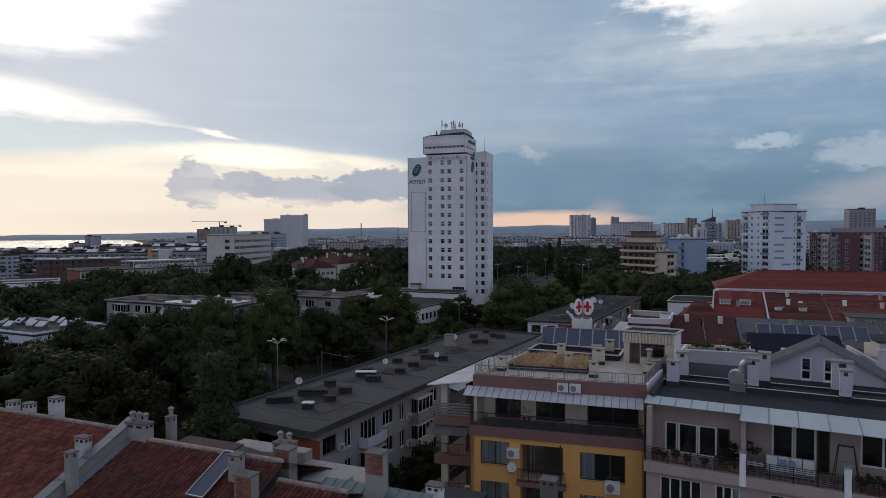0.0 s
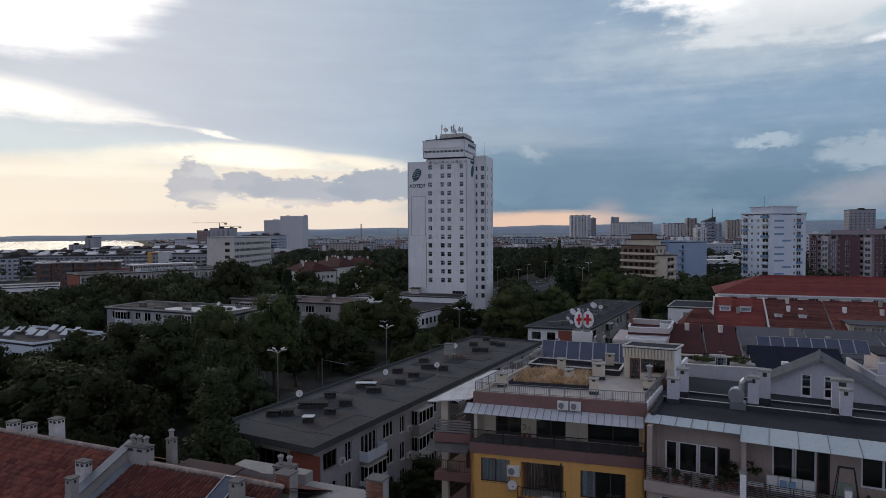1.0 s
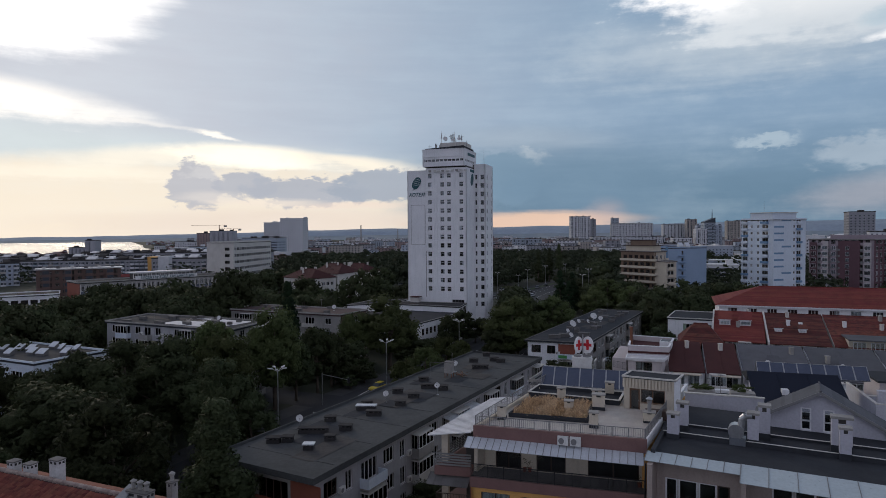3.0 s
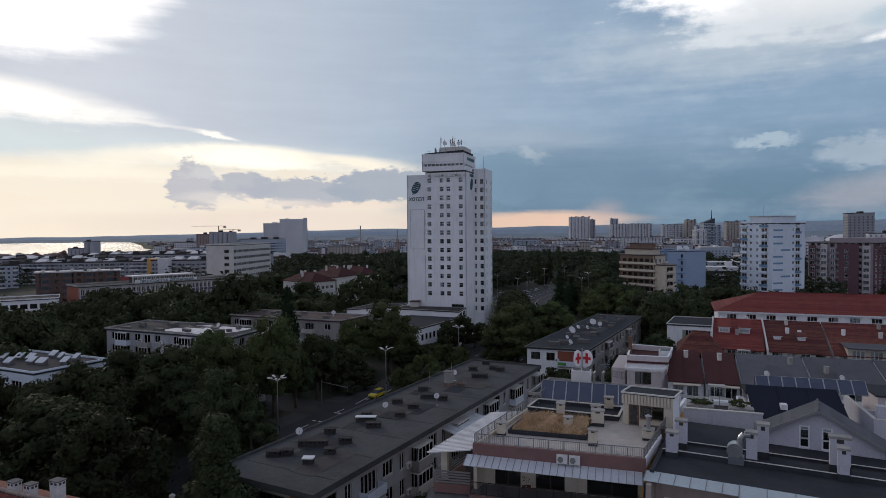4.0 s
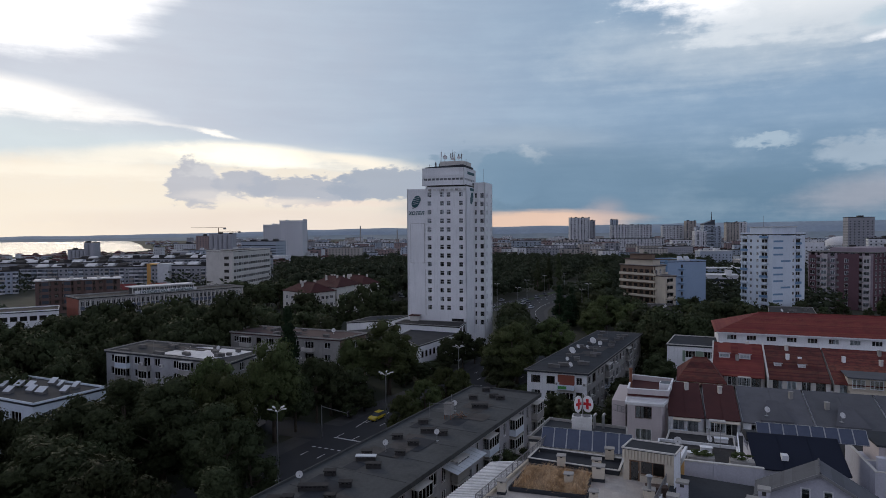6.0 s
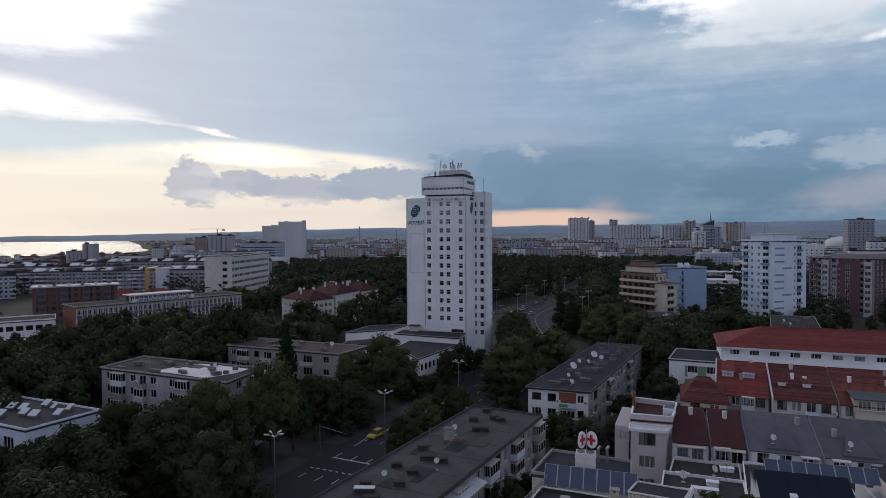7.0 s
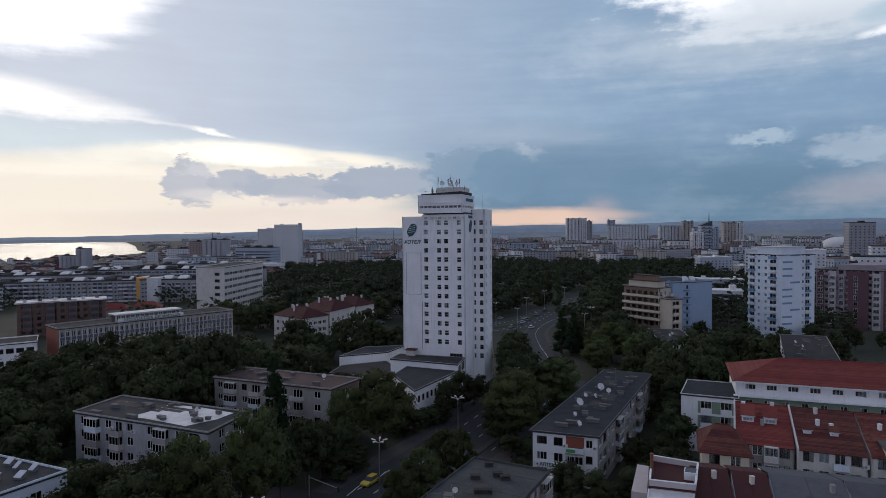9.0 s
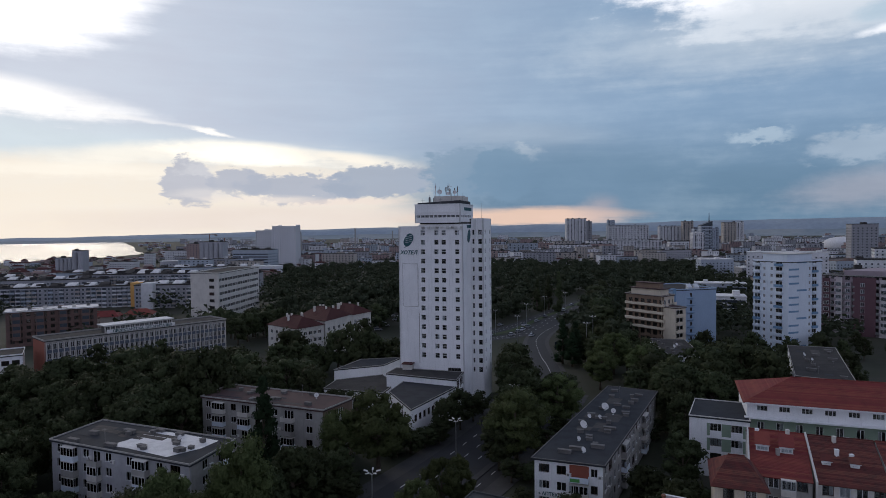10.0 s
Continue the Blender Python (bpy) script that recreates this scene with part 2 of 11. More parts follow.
def leaf_mat(name, color, other):
    mat = bpy.data.materials.new(name)
    mat.use_nodes = True
    net = Net(mat.node_tree)
    bsdf = mat.node_tree.nodes["Principled BSDF"]
    geo = net.node("ShaderNodeNewGeometry")
    rnd = net.node("ShaderNodeObjectInfo").outputs["Random"]
    big = net.noise(geo.outputs["Position"], 0.22, 3.0, 0.5)
    f = net.m("ADD", net.m("MULTIPLY", geo.outputs["Random Per Island"], 0.5), net.m("MULTIPLY", net.step(big, 0.35, 0.65), 0.5))
    fleck = net.noise(geo.outputs["Position"], 3.4, 5.0, 0.72)
    f = net.m("ADD", net.m("MULTIPLY", f, 0.5), net.m("MULTIPLY", net.step(fleck, 0.36, 0.64), 0.5))
    col = net.mix(f, tuple(c * 0.8 for c in color), tuple(c * 1.15 for c in other))
    relief = net.node("ShaderNodeBump")
    relief.inputs["Strength"].default_value, relief.inputs["Distance"].default_value = 0.85, 0.35
    net.feed(relief.inputs["Height"], fleck)
    net.feed(bsdf.inputs["Normal"], relief.outputs[0])
    hsv = net.node("ShaderNodeHueSaturation")
    net.feed(hsv.inputs["Color"], col)
    net.feed(hsv.inputs["Value"], net.m("ADD", 0.7, net.m("MULTIPLY", rnd, 0.6)))
    net.feed(hsv.inputs["Hue"], net.m("ADD", 0.485, net.m("MULTIPLY", rnd, 0.03)))
    net.feed(bsdf.inputs["Base Color"], hsv.outputs[0])
    bsdf.inputs["Roughness"].default_value = 0.6
    bsdf.inputs["Specular IOR Level"].default_value = 0.04
    thin = net.node("ShaderNodeBsdfTranslucent")
    net.feed(thin.inputs[0], hsv.outputs[0])
    mixer = net.node("ShaderNodeMixShader")
    mixer.inputs[0].default_value = 0.15
    net.feed(mixer.inputs[1], bsdf.outputs[0]), net.feed(mixer.inputs[2], thin.outputs[0])
    net.feed(mat.node_tree.nodes["Material Output"].inputs[0], mixer.outputs[0])
    return mat


def water_mat():
    mat = bpy.data.materials.new("lake_water")
    mat.use_nodes = True
    net = Net(mat.node_tree)
    bsdf = mat.node_tree.nodes["Principled BSDF"]
    bsdf.inputs["Base Color"].default_value = (0.02, 0.035, 0.04, 1)
    bsdf.inputs["Specular Tint"].default_value = (0.80, 0.81, 0.84, 1)
    mp = net.node("ShaderNodeMapping")
    net.feed(mp.inputs["Vector"], net.node("ShaderNodeNewGeometry").outputs["Position"])
    mp.inputs["Scale"].default_value = (0.002, 0.006, 1)
    f = net.noise(mp.outputs[0], 1.0, 4.0)
    net.feed(bsdf.inputs["Roughness"], net.step(f, 0.35, 0.65, 0.12, 0.19))
    return mat


def ground_mat():
    mat = surface("ground_soil", (0.026, 0.032, 0.016), (0.045, 0.043, 0.032), 0.95, 0.05, 1.2, 0.9, 0.3)
    return mat


M = {
    "white": surface("white_facade_paint", (0.83, 0.84, 0.85), (0.66, 0.68, 0.69), 0.75, 0.14, 5.0, 0.6, 0.08, streak=0.3),
    "offwhite": surface("offwhite_render", (0.60, 0.58, 0.54), (0.44, 0.42, 0.39), 0.85, 0.3, 6.0, 0.6, 0.1, streak=0.3),
    "grey": surface("grey_render", (0.36, 0.35, 0.33), (0.24, 0.23, 0.22), 0.88, 0.35, 7.0, 0.7, 0.12, streak=0.35),
    # whitish slab wall darkened in colour for tree shade; BLK_L shares it
    "slabwall": surface("shaded_panel_render", (0.40, 0.40, 0.415), (0.25, 0.25, 0.26), 0.88, 0.3, 6.0, 0.7, 0.1, streak=0.35),
    "darkgrey": surface("dark_grey_render", (0.20, 0.20, 0.20), (0.13, 0.13, 0.13), 0.88, 0.4, 7.0, 0.7, 0.12, streak=0.3),
    "cream": surface("cream_render", (0.58, 0.52, 0.42), (0.46, 0.40, 0.31), 0.85, 0.4, 7.0, 0.5, 0.1, streak=0.2),
    "yellow": surface("ochre_yellow_render", (0.68, 0.38, 0.12), (0.58, 0.32, 0.10), 0.85, 0.5, 8.0, 0.5, 0.08, streak=0.18),
    "maroon": surface("maroon_band_paint", (0.205, 0.115, 0.105), (0.155, 0.086, 0.082), 0.8, 0.6, 8.0, 0.5, 0.06, streak=0.15),
    "pink": surface("pale_pink_render", (0.40, 0.335, 0.30), (0.32, 0.265, 0.235), 0.85, 0.4, 8.0, 0.5, 0.08, streak=0.2),
    "lilac": surface("pale_lilac_render", (0.52, 0.47, 0.47), (0.42, 0.38, 0.38), 0.85, 0.4, 8.0, 0.5, 0.08, streak=0.2),
    "brick_red": surface("red_brown_render", (0.27, 0.085, 0.055), (0.2, 0.065, 0.045), 0.85, 0.4, 8.0, 0.5, 0.1, streak=0.2),
    "plumgrey": surface("plum_grey_render", (0.33, 0.275, 0.30), (0.25, 0.205, 0.225), 0.85, 0.3, 8.0, 0.6, 0.1, streak=0.2),
    "purple": surface("plum_render", (0.135, 0.072, 0.085), (0.10, 0.056, 0.066), 0.85, 0.3, 8.0, 0.5, 0.1),
    "blue": surface("pale_blue_render", (0.31, 0.41, 0.54), (0.26, 0.35, 0.47), 0.85, 0.3, 7.0, 0.5, 0.06, streak=0.12),
    "bluewhite": surface("bluish_white_render", (0.66, 0.73, 0.80), (0.56, 0.63, 0.70), 0.8, 0.2, 6.0, 0.6, 0.06, streak=0.2),
    "umber": surface("red_brown_cladding", (0.15, 0.098, 0.085), (0.10, 0.07, 0.062), 0.8, 0.4, 6.0, 0.7, 0.08, streak=0.2),
    "spandrel": surface("blue_grey_spandrel_panel", (0.125, 0.145, 0.19), (0.09, 0.105, 0.14), 0.7, 0.3, 6.0, 0.6, 0.05, streak=0.2),
    "bluepanel": surface("blue_panel_paint", (0.17, 0.29, 0.43), (0.14, 0.25, 0.38), 0.8, 0.3, 7.0, 0.5, 0.06),
    "brown": surface("brown_stone_cladding", (0.21, 0.15, 0.11), (0.15, 0.105, 0.08), 0.85, 0.4, 7.0, 0.6, 0.1, streak=0.2),
    "green": surface("sage_green_render", (0.22, 0.29, 0.22), (0.18, 0.24, 0.18), 0.85, 0.4, 8.0, 0.5, 0.08),
    "asphalt_roof": surface("bitumen_roofing", (0.058, 0.056, 0.055), (0.030, 0.030, 0.032), 0.95, 0.22, 2.2, 0.95, 0.3, speck=0.4, spec=0.1),
    "slab_felt": surface("grey_green_roofing_felt", (0.080, 0.084, 0.085), (0.046, 0.049, 0.050), 0.92, 0.25, 2.4, 0.95, 0.3, speck=0.4, spec=0.15),
    "felt_old": surface("weathered_roofing_felt", (0.085, 0.080, 0.076), (0.045, 0.044, 0.043), 0.92, 0.6, 3.0, 0.95, 0.25, speck=0.4, spec=0.15),
    "dark_roof": surface("dark_roof_membrane", (0.048, 0.052, 0.058), (0.034, 0.036, 0.041), 0.9, 0.35, 3.0, 0.9, 0.12, spec=0.1),
    "white_roof": surface("whitened_roof_patch", (0.68, 0.68, 0.68), (0.45, 0.45, 0.45), 0.8, 0.5, 5.0, 0.7, 0.15),
    "brown_roof": surface("brown_bitumen_roofing", (0.075, 0.042, 0.040), (0.045, 0.032, 0.032), 0.9, 0.4, 6.0, 0.8, 0.2),
    "maroon_roof": surface("maroon_sheet_roof", (0.078, 0.030, 0.029), (0.055, 0.024, 0.024), 0.85, 0.5, 6.0, 0.6, 0.08, spec=0.15),
    "red_tile": surface("red_clay_tile", (0.218, 0.057, 0.047), (0.145, 0.045, 0.039), 0.85, 0.5, 6.0, 0.8, 0.2, vary=0.14, spec=0.15),
    "orange_tile": surface("weathered_orange_clay_tile", (0.205, 0.070, 0.052), (0.098, 0.042, 0.035), 0.88, 0.9, 5.0, 0.9, 0.3, vary=0.3, spec=0.15),
    "mortar": surface("pale_ridge_mortar", (0.36, 0.29, 0.25), (0.22, 0.16, 0.14), 0.9, 2.0, 7.0, 0.9, 0.3, vary=0.2),
    "sooty_white": surface("sooty_white_plaster", (0.55, 0.55, 0.55), (0.30, 0.29, 0.28), 0.88, 1.2, 7.0, 0.8, 0.15, streak=0.6),
    "brown_tile": surface("weathered_clay_tile", (0.138, 0.046, 0.038), (0.066, 0.036, 0.032), 0.88, 0.7, 5.0, 0.95, 0.3, vary=0.25, spec=0.15),
    "old_red_tile": surface("mottled_old_red_tile", (0.185, 0.058, 0.046), (0.075, 0.036, 0.032), 0.88, 1.6, 4.0, 0.95, 0.3, vary=0.25, spec=0.15),
    "navy_roof": surface("navy_sheet_roof", (0.014, 0.018, 0.032), (0.011, 0.014, 0.025), 0.75, 0.5, 6.0, 0.5, 0.06, spec=0.15),
    "slate": surface("grey_bitumen_shingle", (0.10, 0.102, 0.112), (0.07, 0.072, 0.079), 0.85, 0.6, 6.0, 0.7, 0.25, vary=0.12),
    "sheet": surface("pale_sheet_metal", (0.58, 0.61, 0.64), (0.46, 0.49, 0.51), 0.5, 0.8, 6.0, 0.5, 0.05, metal=0.2),
    "zinc": surface("zinc_flashing", (0.20, 0.22, 0.245), (0.14, 0.155, 0.17), 0.5, 0.8, 6.0, 0.6, 0.06, metal=0.7),
    "patina": surface("green_patina_sheet", (0.15, 0.215, 0.21), (0.10, 0.145, 0.15), 0.55, 0.8, 6.0, 0.7, 0.06, metal=0.2),
    "greylilac": surface("grey_lilac_render", (0.50, 0.50, 0.55), (0.40, 0.40, 0.44), 0.85, 0.3, 6.0, 0.6, 0.1, streak=0.2),
    "concrete": surface("raw_concrete", (0.33, 0.32, 0.30), (0.22, 0.215, 0.2), 0.9, 0.6, 8.0, 0.8, 0.2, streak=0.25),
    "dark_concrete": surface("sooty_concrete", (0.15, 0.145, 0.14), (0.10, 0.098, 0.095), 0.92, 0.7, 8.0, 0.8, 0.25),
    "brick": surface("old_red_brick", (0.26, 0.12, 0.08), (0.16, 0.08, 0.06), 0.9, 1.6, 8.0, 0.8, 0.3, vary=0.2),
    "stone_floor": surface("pale_terrace_tile", (0.47, 0.43, 0.385), (0.38, 0.345, 0.305), 0.6, 0.7, 7.0, 0.6, 0.08, vary=0.06),
    "asphalt": surface("street_asphalt", (0.034, 0.035, 0.038), (0.025, 0.026, 0.028), 0.9, 0.12, 4.0, 0.8, 0.2),
    "paving": surface("pavement_slabs", (0.058, 0.058, 0.058), (0.036, 0.036, 0.036), 0.9, 0.4, 4.0, 0.7, 0.2),
    "line": surface("worn_road_paint", (0.62, 0.62, 0.6), (0.32, 0.32, 0.32), 0.8, 1.5, 9.0, 0.7, 0.05),
    "frame_white": surface("white_window_plastic", (0.72, 0.73, 0.74), (0.6, 0.6, 0.6), 0.45, 1.0, 9.0, 0.3, 0.0),
    "frame_brown": surface("dark_brown_frame", (0.075, 0.05, 0.04), (0.055, 0.04, 0.03), 0.6, 1.0, 9.0, 0.3, 0.0),
    "frame_grey": surface("grey_steel_frame", (0.2, 0.2, 0.2), (0.14, 0.14, 0.14), 0.6, 1.0, 9.0, 0.3, 0.0),
    "black": surface("black_painted_steel", (0.022, 0.022, 0.024), (0.03, 0.028, 0.026), 0.5, 2.0, 9.0, 0.4, 0.0),
    "steel": surface("galvanised_steel", (0.42, 0.43, 0.44), (0.32, 0.33, 0.34), 0.38, 2.0, 9.0, 0.5, 0.0, metal=0.85),
    "dish": surface("pale_grey_dish_paint", (0.62, 0.62, 0.61), (0.5, 0.5, 0.48), 0.5, 2.0, 9.0, 0.5, 0.0),
    "plastic": surface("white_unit_casing", (0.66, 0.66, 0.64), (0.5, 0.5, 0.47), 0.5, 1.2, 9.0, 0.5, 0.0, streak=0.15),
    # dark colour that stands for the lack of light inside
    "dark": surface("unlit_inside_dark", (0.070, 0.066, 0.062), (0.045, 0.042, 0.040), 0.9, 0.5, 3.0, 0.5, 0.0),
    "curtain": surface("pale_curtain_cloth", (0.80, 0.80, 0.80), (0.62, 0.63, 0.64), 0.9, 1.2, 9.0, 0.6, 0.0, vary=0.25),
    "teal": surface("teal_sign_paint", (0.012, 0.085, 0.10), (0.01, 0.07, 0.08), 0.5, 1.0, 9.0, 0.3, 0.0),
    "red": surface("red_sign_paint", (0.55, 0.02, 0.03), (0.45, 0.02, 0.03), 0.45, 1.0, 9.0, 0.3, 0.0),
    "signwhite": surface("white_sign_face", (0.78, 0.78, 0.78), (0.7, 0.7, 0.7), 0.4, 1.0, 9.0, 0.3, 0.0),
    "taxi": surface("yellow_car_paint", (0.62, 0.48, 0.03), (0.55, 0.42, 0.03), 0.3, 1.0, 9.0, 0.2, 0.0, spec=0.6),
    "rubber": surface("tyre_rubber", (0.02, 0.02, 0.02), (0.03, 0.03, 0.03), 0.85, 2.0, 9.0, 0.4, 0.1),
    "carpaint": surface("mixed_car_paint", (0.35, 0.36, 0.38), (0.3, 0.3, 0.32), 0.3, 1.0, 9.0, 0.2, 0.0, vary=0.8, spec=0.6),
    "wood": surface("brown_wood", (0.16, 0.09, 0.05), (0.10, 0.06, 0.035), 0.6, 2.0, 12.0, 0.6, 0.1),
    "bark": surface("tree_bark", (0.10, 0.08, 0.06), (0.06, 0.05, 0.04), 0.95, 1.0, 6.0, 0.7, 0.4),
    "straw": surface("dry_golden_grass", (0.62, 0.45, 0.28), (0.36, 0.23, 0.13), 0.9, 1.3, 5.0, 0.9, 0.0, vary=0.45),
    "solar": surface("blue_collector_glass", (0.04, 0.055, 0.095), (0.06, 0.075, 0.115), 0.24, 0.8, 4.0, 0.6, 0.0, spec=0.7),
    "poly": surface("milky_awning_sheet", (0.40, 0.46, 0.48), (0.33, 0.38, 0.40), 0.3, 0.6, 5.0, 0.5, 0.02),
    "bin": surface("green_awning_cloth", (0.08, 0.30, 0.08), (0.06, 0.24, 0.06), 0.8, 2.0, 9.0, 0.4, 0.0),
    "rust": surface("rusty_steel", (0.20, 0.085, 0.05), (0.12, 0.06, 0.04), 0.85, 2.0, 9.0, 0.7, 0.2),
    # haze is put into these two colours: paler and bluer than the land
    "hill": surface("hazed_distant_hills", (0.26, 0.32, 0.38), (0.31, 0.37, 0.42), 1.0, 0.004, 0.03, 0.9, 0.0),
    "plain": surface("hazed_distant_plain", (0.21, 0.26, 0.29), (0.31, 0.335, 0.33), 1.0, 0.003, 0.02, 0.9, 0.0),
    "farwall": surface("distant_facade", (0.42, 0.42, 0.42), (0.34, 0.33, 0.33), 0.9, 0.08, 1.0, 0.6, 0.0, vary=0.3),
    "farroof": surface("distant_roof", (0.24, 0.16, 0.14), (0.20, 0.19, 0.19), 0.9, 0.05, 1.0, 0.9, 0.0, vary=0.3),
    "farglass": surface("distant_window_glass", (0.045, 0.055, 0.07), (0.08, 0.095, 0.11), 0.45, 0.5, 2.0, 0.6, 0.0, spec=0.25),
    "ground": ground_mat(),
    "grass": surface("park_lawn", (0.04, 0.065, 0.022), (0.06, 0.075, 0.03), 0.95, 0.1, 2.0, 0.8, 0.3),
    "water": water_mat(),
    "glass": glass_mat("window_glass"),
    "leaf": leaf_mat("tree_leaves", (0.030, 0.039, 0.020), (0.072, 0.086, 0.042)),
    "leaf_light": leaf_mat("fresh_tree_leaves", (0.048, 0.064, 0.026), (0.112, 0.136, 0.056)),
    "leaf_dark": leaf_mat("conifer_needles", (0.014, 0.028, 0.014), (0.03, 0.05, 0.024)),
    # far leaves, lighter and bluer in colour to stand for haze
    "leaf_far": leaf_mat("hazed_wood_leaves", (0.036, 0.047, 0.030), (0.072, 0.088, 0.052)),
}


# ---- building kit ----
class Geo:
    """Collects faces for one mesh."""

    def __init__(self):
        self.v, self.f = [], []

    def quad(self, *pts):
        n = len(self.v)
        self.v += [tuple(p) for p in pts]
        self.f.append(tuple(range(n, n + len(pts))))

    def box(self, x0, y0, z0, x1, y1, z1, c=0.0):
        if c:
            return self.prism([(x0 + c, y0), (x1 - c, y0), (x1, y0 + c), (x1, y1 - c), (x1 - c, y1), (x0 + c, y1), (x0, y1 - c), (x0, y0 + c)], z0, z1)
        n = len(self.v)
        self.v += [(x, y, z) for z in (z0, z1) for x, y in ((x0, y0), (x1, y0), (x1, y1), (x0, y1))]
        self.f += [tuple(n + i for i in q) for q in ((3, 2, 1, 0), (4, 5, 6, 7), (0, 1, 5, 4), (1, 2, 6, 5), (2, 3, 7, 6), (3, 0, 4, 7))]

    def prism(self, poly, z0, z1, top=None):
        """An upright prism over a counterclockwise outline; z0 and z1 may be lists, top another outline."""
        n, k = len(self.v), len(poly)
        za = z0 if isinstance(z0, (list, tuple)) else [z0] * k
        zb = z1 if isinstance(z1, (list, tuple)) else [z1] * k
        top = top or poly
        self.v += [(p[0], p[1], z) for p, z in zip(poly, za)] + [(p[0], p[1], z) for p, z in zip(top, zb)]
        self.f += [tuple(range(n + k - 1, n - 1, -1)), tuple(range(n + k, n + 2 * k))]
        self.f += [(n + i, n + (i + 1) % k, n + k + (i + 1) % k, n + k + i) for i in range(k)]

    def tube(self, a, b, r, r2=None, n=8, caps=True):
        a, b = Vector(a), Vector(b)
        r2 = r if r2 is None else r2
        d = (b - a).normalized()
        s = d.orthogonal().normalized()
        w = d.cross(s)
        k = len(self.v)
        for p, rad in ((a, r), (b, r2)):
            self.v += [tuple(p + rad * (math.cos(q) * s + math.sin(q) * w)) for q in (2 * math.pi * i / n for i in range(n))]
        self.f += [(k + i, k + (i + 1) % n, k + n + (i + 1) % n, k + n + i) for i in range(n)]
        if caps:
            self.f += [tuple(range(k + n - 1, k - 1, -1)), tuple(range(k + n, k + 2 * n))]

    def bar(self, a, b, w, h):
        """A square bar from a to b."""
        a, b = Vector(a), Vector(b)
        d = (b - a).normalized()
        s = d.cross(Vector((0, 0, 1)))
        s = s.normalized() if s.length > 1e-4 else Vector((1, 0, 0))
        u = s.cross(d).normalized()
        k = len(self.v)
        for p in (a, b):
            self.v += [tuple(p + s * x * w / 2 + u * y * h / 2) for x, y in ((-1, -1), (1, -1), (1, 1), (-1, 1))]
        self.f += [tuple(k + i for i in q) for q in ((3, 2, 1, 0), (4, 5, 6, 7), (0, 1, 5, 4), (1, 2, 6, 5), (2, 3, 7, 6), (3, 0, 4, 7))]

    def lathe(self, profile, n=12, cx=0.0, cy=0.0):
        k = len(self.v)
        for r, z in profile:
            self.v += [(cx + r * math.cos(2 * math.pi * i / n), cy + r * math.sin(2 * math.pi * i / n), z) for i in range(n)]
        for j in range(len(profile) - 1):
            self.f += [(k + j * n + i, k + j * n + (i + 1) % n, k + (j + 1) * n + (i + 1) % n, k + (j + 1) * n + i) for i in range(n)]
        self.f += [tuple(range(k + n - 1, k - 1, -1)), tuple(range(k + (len(profile) - 1) * n, k + len(profile) * n))]

    def mesh(self, name, mat, smooth=False):
        me = bpy.data.meshes.new(name)
        me.from_pydata(self.v, [], self.f)
        me.materials.append(mat)
        if smooth:
            me.polygons.foreach_set("use_smooth", [True] * len(me.polygons))
        me.update()
        return me


def thing(name, x=0.0, y=0.0, z=0.0, yaw=0.0, label="", category="", group="", kind=""):
    ob = new(name)
    ob.empty_display_size = 0.2
    ob.matrix_basis = pose(x, y, z, 0, 0, yaw)
    return tagged(ob, label, category, group, kind)


def part(name, geo, mat, parent, label="", m=None, kind="", smooth=False):
    """One mesh object under a thing or a part. geo: a Geo, or a mesh to be shared."""
    me = geo.mesh(name, mat, smooth) if isinstance(geo, Geo) else geo
    ob = new(name, me)
    ob.parent = parent
    if m is not None:
        ob.matrix_basis = m
    return tagged(ob, label, kind=kind)


def solo(name, geo, mat, label="", category="", group="", kind="", m=None, smooth=False):
    """A thing that is one mesh."""
    ob = new(name, geo.mesh(name, mat, smooth))
    if m is not None:
        ob.matrix_basis = m
    return tagged(ob, label, category, group, kind)


KEEP = {}


def shared(key, make):
    if key not in KEEP:
        KEEP[key] = make()
    return KEEP[key]


